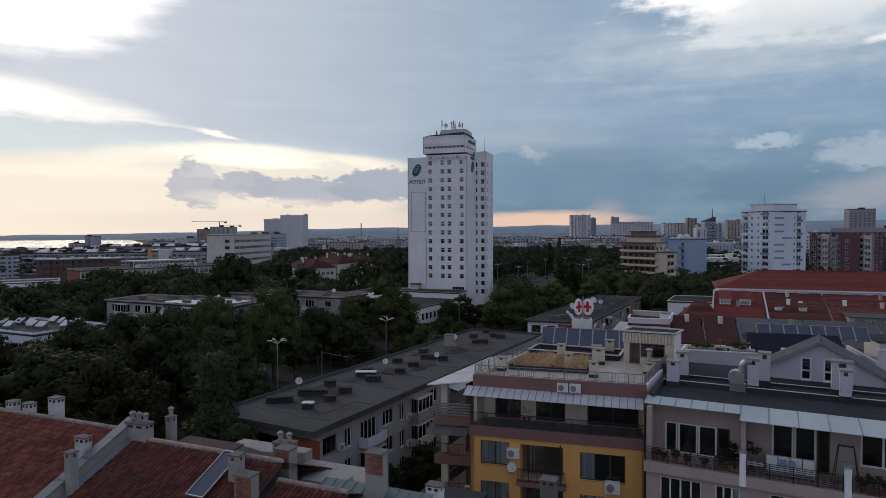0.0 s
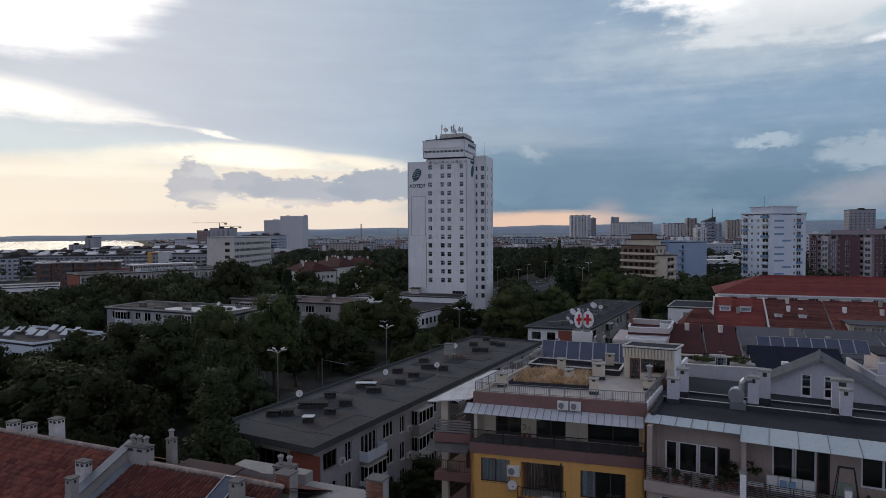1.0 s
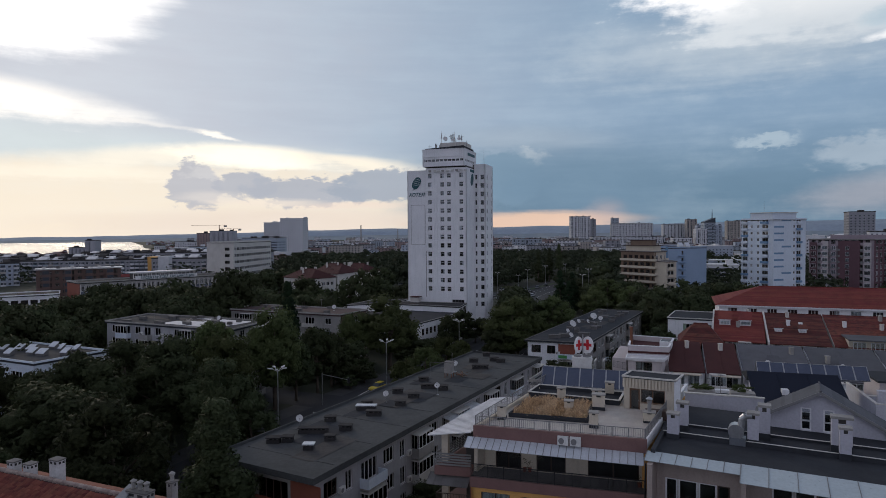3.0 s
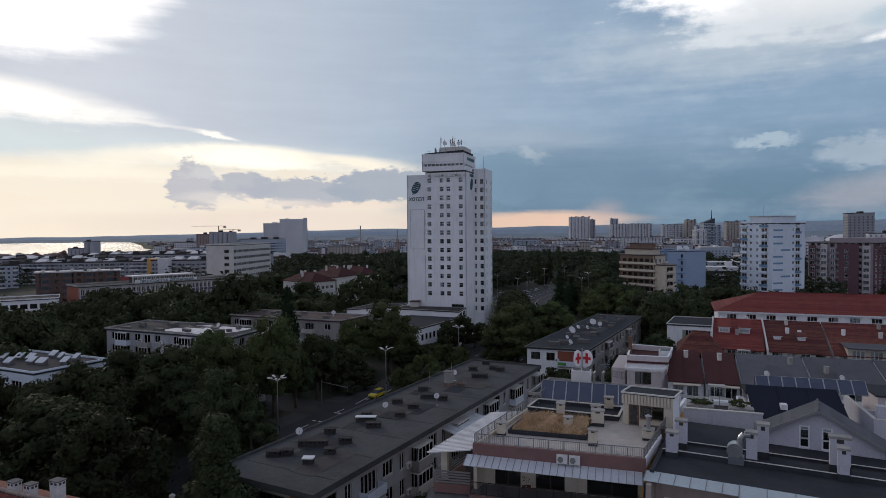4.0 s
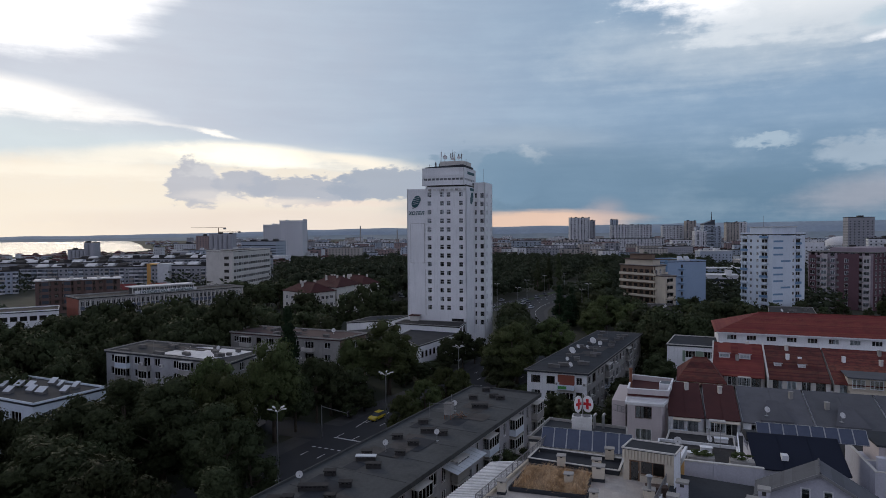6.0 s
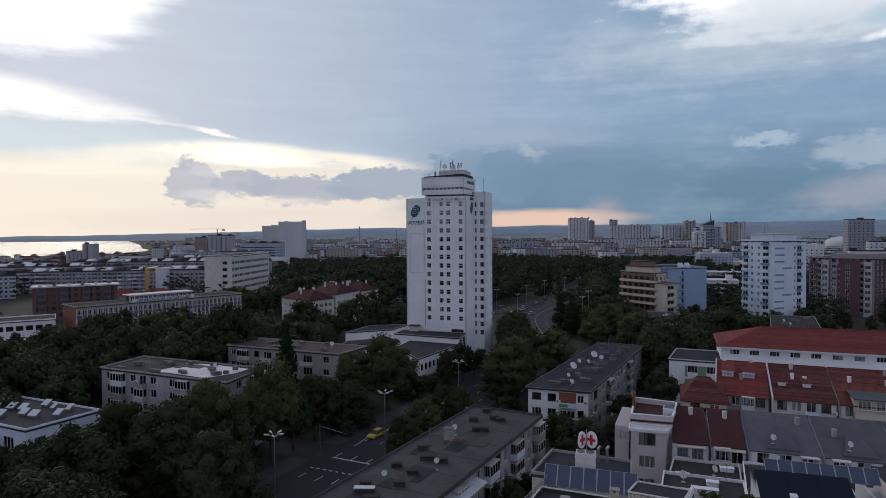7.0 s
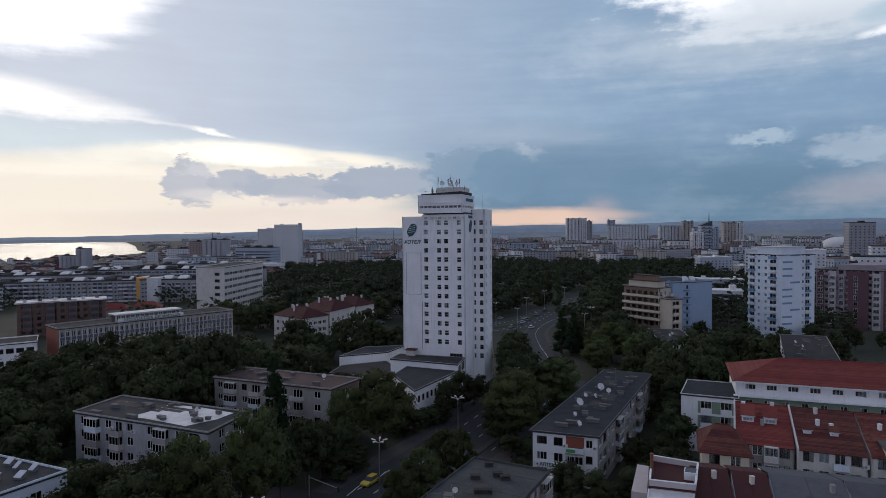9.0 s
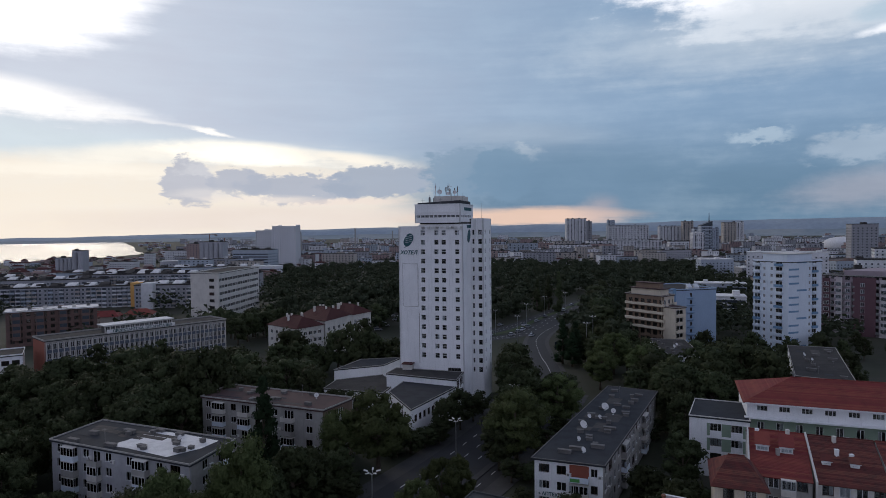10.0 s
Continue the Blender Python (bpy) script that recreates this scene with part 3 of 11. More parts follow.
def frame_mesh(w, h, cols, mat, bar=0.07, sill=True, row=0.0):
    """A window frame with mullions as one connected grid with holes."""
    def make():
        us, vs = {0.0, bar, w - bar, w}, {0.0, bar, h - bar, h}
        holes_u, holes_v = [bar], [bar]
        for i in range(1, cols):
            holes_u += [w * i / cols - bar * 0.6, w * i / cols + bar * 0.6]
        if row:
            holes_v += [h * row - bar / 2, h * row + bar / 2]
        holes_u.append(w - bar), holes_v.append(h - bar)
        us, vs = sorted(us | set(holes_u)), sorted(vs | set(holes_v))
        gaps = [(holes_u[i], holes_u[i + 1], holes_v[j], holes_v[j + 1]) for i in range(0, len(holes_u), 2) for j in range(0, len(holes_v), 2)]
        g = Geo()
        for a, b in zip(us, us[1:]):
            for c, e in zip(vs, vs[1:]):
                x, z = (a + b) / 2, (c + e) / 2
                if not any(p < x < q and r < z < s for p, q, r, s in gaps):
                    g.quad((a, 0, c), (b, 0, c), (b, 0, e), (a, 0, e))
        for p, q, r, s in gaps:
            g.quad((p, 0, r), (p, 0, s), (p, 0.07, s), (p, 0.07, r)), g.quad((q, 0, s), (q, 0, r), (q, 0.07, r), (q, 0.07, s))
            g.quad((p, 0, s), (q, 0, s), (q, 0.07, s), (p, 0.07, s)), g.quad((q, 0, r), (p, 0, r), (p, 0.07, r), (q, 0.07, r))
        g.quad((0, 0, 0), (0, 0, h), (0, 0.07, h), (0, 0.07, 0)), g.quad((w, 0, h), (w, 0, 0), (w, 0.07, 0), (w, 0.07, h))
        g.quad((0, 0, h), (w, 0, h), (w, 0.07, h), (0, 0.07, h)), g.quad((w, 0, 0), (0, 0, 0), (0, 0.07, 0), (w, 0.07, 0))
        if sill:
            g.quad((0, 0, 0), (0, -0.16, -0.03), (w, -0.16, -0.03), (w, 0, 0)), g.quad((0, -0.16, -0.03), (0, 0, -0.07), (w, 0, -0.07), (w, -0.16, -0.03))
        bm = bmesh.new()
        me = g.mesh("window", M[mat])
        bm.from_mesh(me)
        bmesh.ops.remove_doubles(bm, verts=bm.verts, dist=0.0005)
        bm.to_mesh(me)
        bm.free()
        return me
    return shared(("frame", round(w, 2), round(h, 2), cols, mat, bar, sill, row), make)


def pane_mesh(w, h):
    def make():
        g = Geo()
        g.box(0, 0, 0, w, 0.012, h)
        return g.mesh("pane", M["glass"])
    return shared(("pane", round(w, 2), round(h, 2)), make)


def curtain_mesh(w, h):
    def make():
        g = Geo()
        n = max(4, int(w / 0.12))
        for i in range(n):
            a, b = w * i / n, w * (i + 1) / n
            ya, yb = (0.05 * (i % 2), 0.05 * ((i + 1) % 2))
            g.quad((a, ya, 0), (b, yb, 0), (b, yb, h), (a, ya, h))
        return g.mesh("curtain", M["curtain"])
    return shared(("curtain", round(w, 2), round(h, 2)), make)


def window(parent, w, h, m, cols=2, mat="frame_white", panes=True, curtain=0.0, name="window", sill=True, row=0.0, rng=random, bar=0.07):
    win = part(name, frame_mesh(w, h, cols, mat, bar, sill=sill, row=row), None, parent, m=m)
    if panes:
        pw = w / cols
        for i in range(cols):
            part("pane", pane_mesh(pw - 0.1, h - 0.12), None, win, m=pose(i * pw + 0.05, 0.035, 0.06))
    else:
        part("pane", pane_mesh(w - 0.1, h - 0.12), None, win, m=pose(0.05, 0.035, 0.06))
    if rng.random() < curtain:
        cw = w * rng.choice((0.35, 0.5, 0.95))
        part("curtain", curtain_mesh(cw, h - 0.1), None, win, m=pose(rng.choice((0.03, w - cw - 0.03)), 0.14, 0.05))
    return win


def wall(parent, p0, p1, z0, z1, mat, openings=(), thick=0.25, name="wall", label="", z1b=None):
    """A wall from p0 to p1 (outside to its right), with openings (u0, u1, v0, v1) right through. Returns its pose for windows."""
    p0, p1 = Vector(p0), Vector(p1)
    d = p1 - p0
    L = d.length
    m = pose(p0.x, p0.y, 0, 0, 0, math.degrees(math.atan2(d.y, d.x)))
    us = sorted({0.0, L, *[u for o in openings for u in o[:2]]})
    vs = sorted({z0, z1, *[v for o in openings for v in o[2:4]]})
    g = Geo()
    for i in range(len(us) - 1):
        for j in range(len(vs) - 1):
            a, b, c, e = us[i], us[i + 1], vs[j], vs[j + 1]
            mu, mv = (a + b) / 2, (c + e) / 2
            if any(o[0] < mu < o[1] and o[2] < mv < o[3] for o in openings):
                continue
            g.quad((a, 0, c), (b, 0, c), (b, 0, e), (a, 0, e))
            g.quad((b, thick, c), (a, thick, c), (a, thick, e), (b, thick, e))
    for o in openings:
        a, b, c, e = o[:4]
        g.quad((a, 0, c), (a, 0, e), (a, thick, e), (a, thick, c))
        g.quad((b, 0, e), (b, 0, c), (b, thick, c), (b, thick, e))
        g.quad((a, 0, e), (b, 0, e), (b, thick, e), (a, thick, e))
        g.quad((b, 0, c), (a, 0, c), (a, thick, c), (b, thick, c))
    g.quad((0, 0, z0), (0, 0, z1), (0, thick, z1), (0, thick, z0))
    g.quad((L, 0, z1), (L, 0, z0), (L, thick, z0), (L, thick, z1))
    g.quad((0, 0, z1), (L, 0, z1), (L, thick, z1), (0, thick, z1))
    part(name, g, M[mat], parent, label, m)
    return m, L


def inset(poly, d):
    """The outline moved inwards by d (counterclockwise, convex)."""
    out, k = [], len(poly)
    for i in range(k):
        a, b, c = (Vector(poly[j % k]) for j in (i - 1, i, i + 1))
        e1, e2 = (b - a).normalized(), (c - b).normalized()
        n1, n2 = Vector((-e1.y, e1.x)), Vector((-e2.y, e2.x))
        out.append(tuple(b + (n1 + n2) * (d / (1 + n1.dot(n2)))))
    return out


# ---- ground, streets, water, hills ----
def lie(x, y):
    """The height of the land: level in the town, falling towards the lake, rising far off."""
    d = math.hypot(x, y)
    a = max(0.0, min(1.0, (d - 500.0) / 650.0))
    return -13.6 * a * a * (3 - 2 * a)


def ground_sheet():
    g = Geo()
    rs = [0, 30, 60, 90, 120, 160, 200, 260, 320, 400, 480, 560, 640, 720, 820, 940, 1100, 1300, 1500, 1800, 2200, 2800, 3500, 4200, 4900]
    n = 96
    for r in rs:
        for i in range(n):
            a = 2 * math.pi * i / n
            x, y = r * math.cos(a), r * math.sin(a)
            g.v.append((x, y, lie(x, y)))
    for j in range(len(rs) - 1):
        for i in range(n):
            k, l = j * n + i, j * n + (i + 1) % n
            g.f.append((k, k + n, l + n, l) if j else (k + n, l + n, l))
    return solo("ground", g, M["ground"], "dark soil and grass under the town", "ground", kind="structure", smooth=True)


ground_sheet()


def strip(name, line, width, z, mat, label, shift=0.0, kind="structure", cat="road", thick=0.0):
    """A ribbon along a polyline, rounded with extra points."""
    pts = [Vector(p) for p in line]
    fine = []
    for i in range(len(pts) - 1):
        p = [pts[max(0, i - 1)], pts[i], pts[i + 1], pts[min(len(pts) - 1, i + 2)]]
        for s in range(6):
            t = s / 6
            fine.append(0.5 * (2 * p[1] + (p[2] - p[0]) * t + (2 * p[0] - 5 * p[1] + 4 * p[2] - p[3]) * t * t + (3 * p[1] - p[0] - 3 * p[2] + p[3]) * t ** 3))
    fine.append(pts[-1])
    g = Geo()
    rows = []
    for i, p in enumerate(fine):
        d = (fine[min(i + 1, len(fine) - 1)] - fine[max(i - 1, 0)]).normalized()
        nrm = Vector((d.y, -d.x))
        zz = z + (lie(p.x, p.y) if p.length > 550 else 0)
        rows.append([(*(p + nrm * (shift + s * width / 2)), zz) for s in (-1, 1)])
    for a, b in zip(rows, rows[1:]):
        g.quad(a[0], a[1], b[1], b[0])
        if thick:
            for s in (0, 1):
                lo = [(q[0], q[1], q[2] - thick) for q in (a[s], b[s])]
                g.quad(*((a[s], lo[0], lo[1], b[s]) if s else (lo[0], a[s], b[s], lo[1])))
    return solo(name, g, M[mat], label, cat, kind=kind), fine


MAIN = [(-75, -10), (-46, 50), (-15, 116), (8, 157), (24, 190), (34, 214)]
SLIP = [(31, 208), (38.5, 229), (41, 250), (41.6, 270), (44.6, 301), (52, 326), (64, 351), (86, 399), (118, 462)]
NEAR_LANES = [(2, 292), (22, 309), (41, 323), (61, 364), (84, 418), (108, 466)]
FAR_LANES = [(-8, 292), (12, 316), (28.7, 332.8), (45.9, 356), (68.8, 397.6), (94, 441), (112, 474)]
strip("pavement", MAIN, 27.0, 0.10, "paving", "grey paved strips beside the boulevard", cat="pavement", thick=0.1)
strip("pavement", SLIP, 11.5, 0.10, "paving", "grey paved strips beside the slip road", cat="pavement", thick=0.1)
road_ob, road_line = strip("road", MAIN, 18.5, 0.12, "asphalt", "dark asphalt boulevard with lane markings", thick=0.0)
slip_line = strip("road", SLIP, 8.0, 0.128, "asphalt", "dark asphalt slip road between trees")[1]
near_line = strip("road", NEAR_LANES, 9.5, 0.118, "asphalt", "near carriageway of the boulevard behind the tower")[1]
far_line = strip("road", FAR_LANES, 10.5, 0.114, "asphalt", "far carriageway of the boulevard behind the tower")[1]
lane_lines = slip_line + near_line + far_line
strip("road", [(-70, 140), (-40, 128), (-20, 120), (4, 108)], 9.0, 0.122, "asphalt", "dark side street at the junction")
strip("median", MAIN[2:5], 1.4, 0.27, "paving", "low paved strip between the carriageways", shift=5.1, cat="kerb", thick=0.16)
strip("lawn", [(20, 316), (38, 335), (57, 372), (82, 418), (102, 456)], 3.4, 0.16, "grass", "green verge between the carriageways", cat="lawn")


def lane_marks():
    """Dashes and stop lines on the boulevard, each a thin plate."""
    holder = thing("lane_marking", 0, 0, 0, 0, "worn white lane markings on the asphalt", "road marking", kind="structure")
    dash = Geo()
    dash.box(-0.09, 0, 0, 0.09, 2.2, 0.012)
    dash = dash.mesh("dash", M["line"])
    beyond = Geo()
    pairs = [(a, b, (-6.0, -2.4, 1.0, 7.3)) for a, b in zip(road_line, road_line[1:])] + [(a, b, (0.0,)) for a, b in zip(slip_line, slip_line[1:])] + [(a, b, (-1.7, 1.7)) for l in (near_line, far_line) for a, b in zip(l, l[1:])]
    for a, b, offs in pairs:
        d = (b - a)
        yaw = math.degrees(math.atan2(d.y, d.x)) - 90
        k = int(d.length / (6.0 if len(offs) == 4 else 9.0))
        nrm = Vector((d.y, -d.x)).normalized()
        if not 95 < a.y < 430:
            continue
        for i in range(max(1, k)):
            p = a + d * (i / max(1, k))
            for off in offs:
                q = p + nrm * off
                if len(offs) == 4:
                    part("dash", dash, None, holder, m=pose(q.x, q.y, 0.13, 0, 0, yaw))
                    continue
                e = d.normalized()
                c, f = q + e * 2.6, nrm * 0.1
                beyond.prism([tuple(q - f), tuple(q + f), tuple(c + f), tuple(c - f)], 0.131, 0.142)
    part("far_dashes", beyond, M["line"], holder, kind="stuff")
    g = Geo()
    g.prism([(-20.9, 118.3), (-12.1, 114.0), (-11.9, 114.4), (-20.7, 118.7)], 0.124, 0.136)
    part("stop_line", g, M["line"], holder)
    g = Geo()
    for i in range(9):
        x, y = -24.0 + 1.22 * i, 113.4 - 0.54 * i
        g.prism([(x, y), (x + 0.6, y - 0.31), (x + 0.75, y), (x + 0.15, y + 0.31)], 0.124, 0.136)
    part("crossing_dots", g, M["line"], holder, kind="stuff")
    for k, (x, y) in enumerate(((-17.6, 124.5), (-14.4, 127.8))):
        g = Geo()
        g.prism([(x, y), (x + 0.18, y), (x + 3.2, y + 8.2), (x + 3.0, y + 8.2)], 0.124, 0.136)
        part("edge_line", g, M["line"], holder)


lane_marks()

lake = Geo()
lake.prism([(-3600, 1360), (-960, 1395), (-905, 1508), (-868, 1583), (-865, 1745), (-873, 1903), (-1023, 2137), (-1300, 2700), (-2000, 4000), (-2200, 4330), (-3700, 4380)], -14.2, -13.2)
solo("water", lake, M["water"], "pale still lake reflecting the evening sky", "lake", kind="structure")


def hills():
    """The rim of far land: a plain that climbs to long low hills."""
    g = Geo()
    n = 180
    keys = [(-60, 14), (-35, 18), (-22, 34), (-13, 58), (-8, 66), (0, 70), (6, 80), (13, 86), (20, 90), (27, 96), (33, 106), (38, 104), (60, 90)]
    for i in range(n + 1):
        a = -62 + 124 * i / n
        j = max(0, min(len(keys) - 2, sum(1 for k in keys if k[0] <= a) - 1))
        t = (a - keys[j][0]) / (keys[j + 1][0] - keys[j][0])
        t = max(0, min(1, t))
        h = keys[j][1] * (1 - t) + keys[j + 1][1] * t
        h += 7 * noise.noise((a * 0.25, 0.3, 0)) + 3 * noise.noise((a * 0.9, 4.3, 0))
        c, s = math.sin(radians(a)), math.cos(radians(a))
        for r, z in ((4440, -14.5), (4560, 0.10 * h - 8), (4640, 0.30 * h - 4), (4641, 0.30 * h - 4), (4700, 0.55 * h), (4790, 0.92 * h), (4860, 0.5 * h)):
            g.v.append((r * c, r * s, z))
    low = Geo()
    low.v = g.v
    for i in range(n):
        for j in (0, 1, 3, 4, 5):
            k = i * 7 + j
            (low if j < 2 else g).f.append((k, k + 7, k + 8, k + 1))
    # both colours carry the haze of distance
    solo("backdrop", g, M["hill"], "long low hills on the horizon, coloured blue-grey for haze", "hills", kind="structure", smooth=True)
    solo("backdrop", low, M["plain"], "stubble fields below the far hills, coloured pale for haze", "fields", kind="structure", smooth=True)


hills()


# ---- parts that buildings share ----
def vent_mesh(w, d, h, kind):
    """Roof chimney: plastered stack with slots under a projecting cap."""
    def make():
        g = Geo()
        g.box(-w / 2, -d / 2, 0, w / 2, d / 2, h * 0.78, 0.02)
        for x in (-1, 1):
            for y in (-1, 1):
                g.box(x * w * 0.42 - 0.05, y * d * 0.42 - 0.05, h * 0.78, x * w * 0.42 + 0.05, y * d * 0.42 + 0.05, h * 0.92)
        g.box(-w * 0.3, -d * 0.3, h * 0.78, w * 0.3, d * 0.3, h * 0.92)
        g.box(-w / 2 - 0.08, -d / 2 - 0.08, h * 0.92, w / 2 + 0.08, d / 2 + 0.08, h, 0.03)
        return g.mesh("chimney", M[kind])
    return shared(("vent", round(w, 2), round(d, 2), round(h, 2), kind), make)


def dish(parent_xy, z, size, yaw, label="grey satellite dish on a short mast", tilt=28, mast=0.9):
    x, y = parent_xy
    t = thing("satellite_dish", x, y, z, yaw, label, "satellite dish", "rooftop dishes")
    g = Geo()
    g.tube((0, 0, 0), (0, 0, mast), 0.03, n=6)
    g.box(-0.2, -0.2, 0, 0.2, 0.2, 0.03)
    part("mast", g, M["steel"], t)
    me = shared(("dish", size), lambda: dish_mesh(size))
    part("reflector", me, None, t, m=pose(0, -0.1, mast, 90 - tilt, 0, 0))
    g = Geo()
    g.tube((0, -0.1, mast - size * 0.35), (0, -size * 0.62, mast + 0.05), 0.015, n=5)
    g.box(-0.04, -size * 0.68, mast, 0.04, -size * 0.58, mast + 0.1)
    part("feed_arm", g, M["frame_grey"], t)
    return t


def dish_mesh(size):
    g = Geo()
    r = size / 2
    g.lathe([(0.02, -0.16 * r), (r * 0.4, -0.12 * r), (r * 0.75, 0.0), (r, 0.14 * r), (r, 0.17 * r), (r * 0.75, 0.04 * r), (r * 0.4, -0.08 * r), (0.02, -0.12 * r)], 16)
    return g.mesh("reflector", M["dish"], True)


def ac_mesh():
    def make():
        g = Geo()
        g.box(0, 0, 0, 0.84, 0.32, 0.58, 0.02)
        g.box(0.05, -0.012, 0.04, 0.56, 0, 0.54)
        return g.mesh("casing", M["plastic"])
    return shared("ac", make)


def fan_mesh():
    def make():
        g = Geo()
        g.tube((0.3, -0.03, 0.29), (0.3, -0.012, 0.29), 0.22, n=14)
        return g.mesh("fan_grille", M["frame_grey"])
    return shared("fan", make)


def air_unit(m):
    """An outdoor air conditioning unit; m puts its back against the wall."""
    t = thing("air_conditioner", label="white air conditioning unit on a wall bracket", category="air conditioner", group="air conditioners")
    t.matrix_basis = m
    part("casing", ac_mesh(), None, t, m=pose(0, -0.34, 0))
    part("fan_grille", fan_mesh(), None, t, m=pose(0, -0.34, 0))

    def bracket():
        g = Geo()
        g.box(0.08, -0.36, -0.04, 0.12, 0.02, 0), g.box(0.72, -0.36, -0.04, 0.76, 0.02, 0)
        return g.mesh("bracket", M["steel"])
    if m.translation.y < 110:
        part("bracket", shared("acb", bracket), None, t)
    return t


def balcony(parent, m, u, z, w, d, mat, rail="panel", glazed=False, h=1.0):
    """A projecting balcony in a wall's own measure (u along it, outside at minus y)."""
    def slab():
        g = Geo()
        g.box(0, -d, -0.16, w, 0, 0)
        return g.mesh("balcony", M["concrete"])
    b = part("balcony", shared(("slab", round(w, 2), d), slab), None, parent, m=m @ pose(u, 0, z))

    def front():
        g = Geo()
        if rail == "panel":
            g.box(0, -d, 0, w, -d + 0.08, h), g.box(0, -d + 0.08, 0, 0.08, 0, h), g.box(w - 0.08, -d + 0.08, 0, w, 0, h)
        else:
            g.box(0, -d, h - 0.05, w, -d + 0.05, h), g.box(0, -d, 0.06, w, -d + 0.04, 0.1)
            for x in (0, w - 0.05):
                g.box(x, -d + 0.05, h - 0.05, x + 0.05, 0, h)
            n = int(w / 0.16)
            for i in range(n + 1):
                x = w * i / n
                g.box(x - 0.012, -d + 0.01, 0.1, x + 0.012, -d + 0.035, h - 0.05)
        return g.mesh("parapet", M[mat])
    part("parapet", shared(("rail", round(w, 2), d, mat, rail, h), front), None, b)
    if glazed:
        win = part("window", frame_mesh(w - 0.04, 1.5, max(3, int(w / 0.7)), "frame_white", sill=False), None, b, m=pose(0.02, -d + 0.01, h))
        part("pane", pane_mesh(w - 0.15, 1.4), None, win, m=pose(0.05, 0.03, 0.05))
        g = Geo()
        g.box(0, -d - 0.05, 2.5, w, 0, 2.58)
        part("cover", g, M["offwhite"], b)
    return b


def side(parent, p0, p1, z0, z1, mat, floors=(), cols=(), rng=random, ac=0.25, curtain=0.35, panes=True, wname="wall", far=False):
    """A wall with a grid of windows. cols: (u, width, height, sill, kind); kind: w white, k brown, d door to a balcony, g glazed balcony.
    far: too small to pick apart, so the windows are joined."""
    ops, todo = [], []
    for f in floors:
        for u, w, h, sill, kind in cols:
            ops.append((u, u + w, f + sill, f + sill + h))
            todo.append((u, w, h, f, sill, kind))
    m, L = wall(parent, p0, p1, z0, z1, mat, ops, name=wname)
    if far and todo:
        fr, gl, bl = Geo(), Geo(), Geo()
        for u, w, h, f, sill, kind in todo:
            v = f + sill
            gl.quad((u, 0.16, v), (u + w, 0.16, v), (u + w, 0.16, v + h), (u, 0.16, v + h))
            for x in ((u, u + 0.09), (u + w / 2 - 0.05, u + w / 2 + 0.05), (u + w - 0.09, u + w)):
                fr.box(x[0], 0.08, v, x[1], 0.14, v + h)
            fr.box(u, 0.07, v, u + w, 0.15, v + 0.1), fr.box(u, 0.07, v + h - 0.1, u + w, 0.15, v + h)
            if kind in "dg":
                bl.box(u - 0.3, -1.1, f - 0.15, u + w + 0.3, -0.003, f), bl.box(u - 0.3, -1.1, f, u + w + 0.3, -1.0, f + 1.0)
        part("window_frames", fr, M["frame_white" if todo[0][5] != "k" else "frame_brown"], parent, m=m, kind="stuff")
        part("window_panes", gl, M["glass"], parent, m=m, kind="stuff")
        if bl.v:
            part("balcony_front", bl, M[mat], parent, m=m, kind="stuff")
        return m, L
    for u, w, h, f, sill, kind in todo:
        cols_n = 1 if w < 0.8 else 2 if w < 1.9 else 3 if w < 2.8 else 4
        fm = "frame_brown" if kind == "k" or (kind == "w" and rng.random() < 0.12) else "frame_white"
        window(parent, w, h, m @ pose(u, 0.10, f + sill), cols_n, fm, panes, curtain, sill=kind in "wk", rng=rng)
        if kind in "dg":
            balcony(parent, m, u - 0.3, f, w + 0.6, 1.1, rng.choice(("offwhite", "grey", "bluewhite")), "panel", kind == "g" or rng.random() < 0.3)
        elif rng.random() < ac:
            air_unit(parent.matrix_basis @ m @ pose(u + w + 0.1, 0, f + sill - 0.1))
    return m, L


def flat_roof(parent, poly, z, over, rim, mat, rimmat="concrete", slab=0.3):
    g = Geo()
    out = inset(poly, -over)
    g.prism(out, z - slab, z)
    part("roof", g, M[mat], parent)
    g = Geo()
    k = len(poly)
    inn = inset(out, 0.15)
    for i in range(k):
        j = (i + 1) % k
        g.prism([out[i], out[j], inn[j], inn[i]], z + 0.003, z + rim)
    part("parapet", g, M[rimmat], parent)


# solid dark block in place of the unlit rooms behind the windows
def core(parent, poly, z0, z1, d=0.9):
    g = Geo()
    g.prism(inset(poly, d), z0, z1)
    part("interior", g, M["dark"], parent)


def block(name, label, poly, h, mat, faces, roofmat="asphalt_roof", over=0.35, rim=0.25, cat="apartment building", rimmat="concrete", rng=random, z0=0.0, ac=0.25, panes=False, group="", far=False):
    """A flat-roofed building over an outline; faces: for each edge (floors, cols) or None."""
    o = Vector(poly[0])
    t = thing(name, o.x, o.y, 0, 0, label, cat, group)
    pts = [tuple(Vector(p) - o) for p in poly]
    ms = []
    for i in range(len(pts)):
        fl, co = faces.get(i, ((), ()))[:2]
        mm = faces[i][2] if i in faces and len(faces[i]) > 2 else mat
        ms.append(side(t, pts[i], pts[(i + 1) % len(pts)], z0, h - 0.3, mm, fl, co, rng, ac, panes=panes, far=far)[0])
    core(t, pts, z0, h - 0.35)
    flat_roof(t, pts, h, over, rim, roofmat, rimmat)
    return t, ms


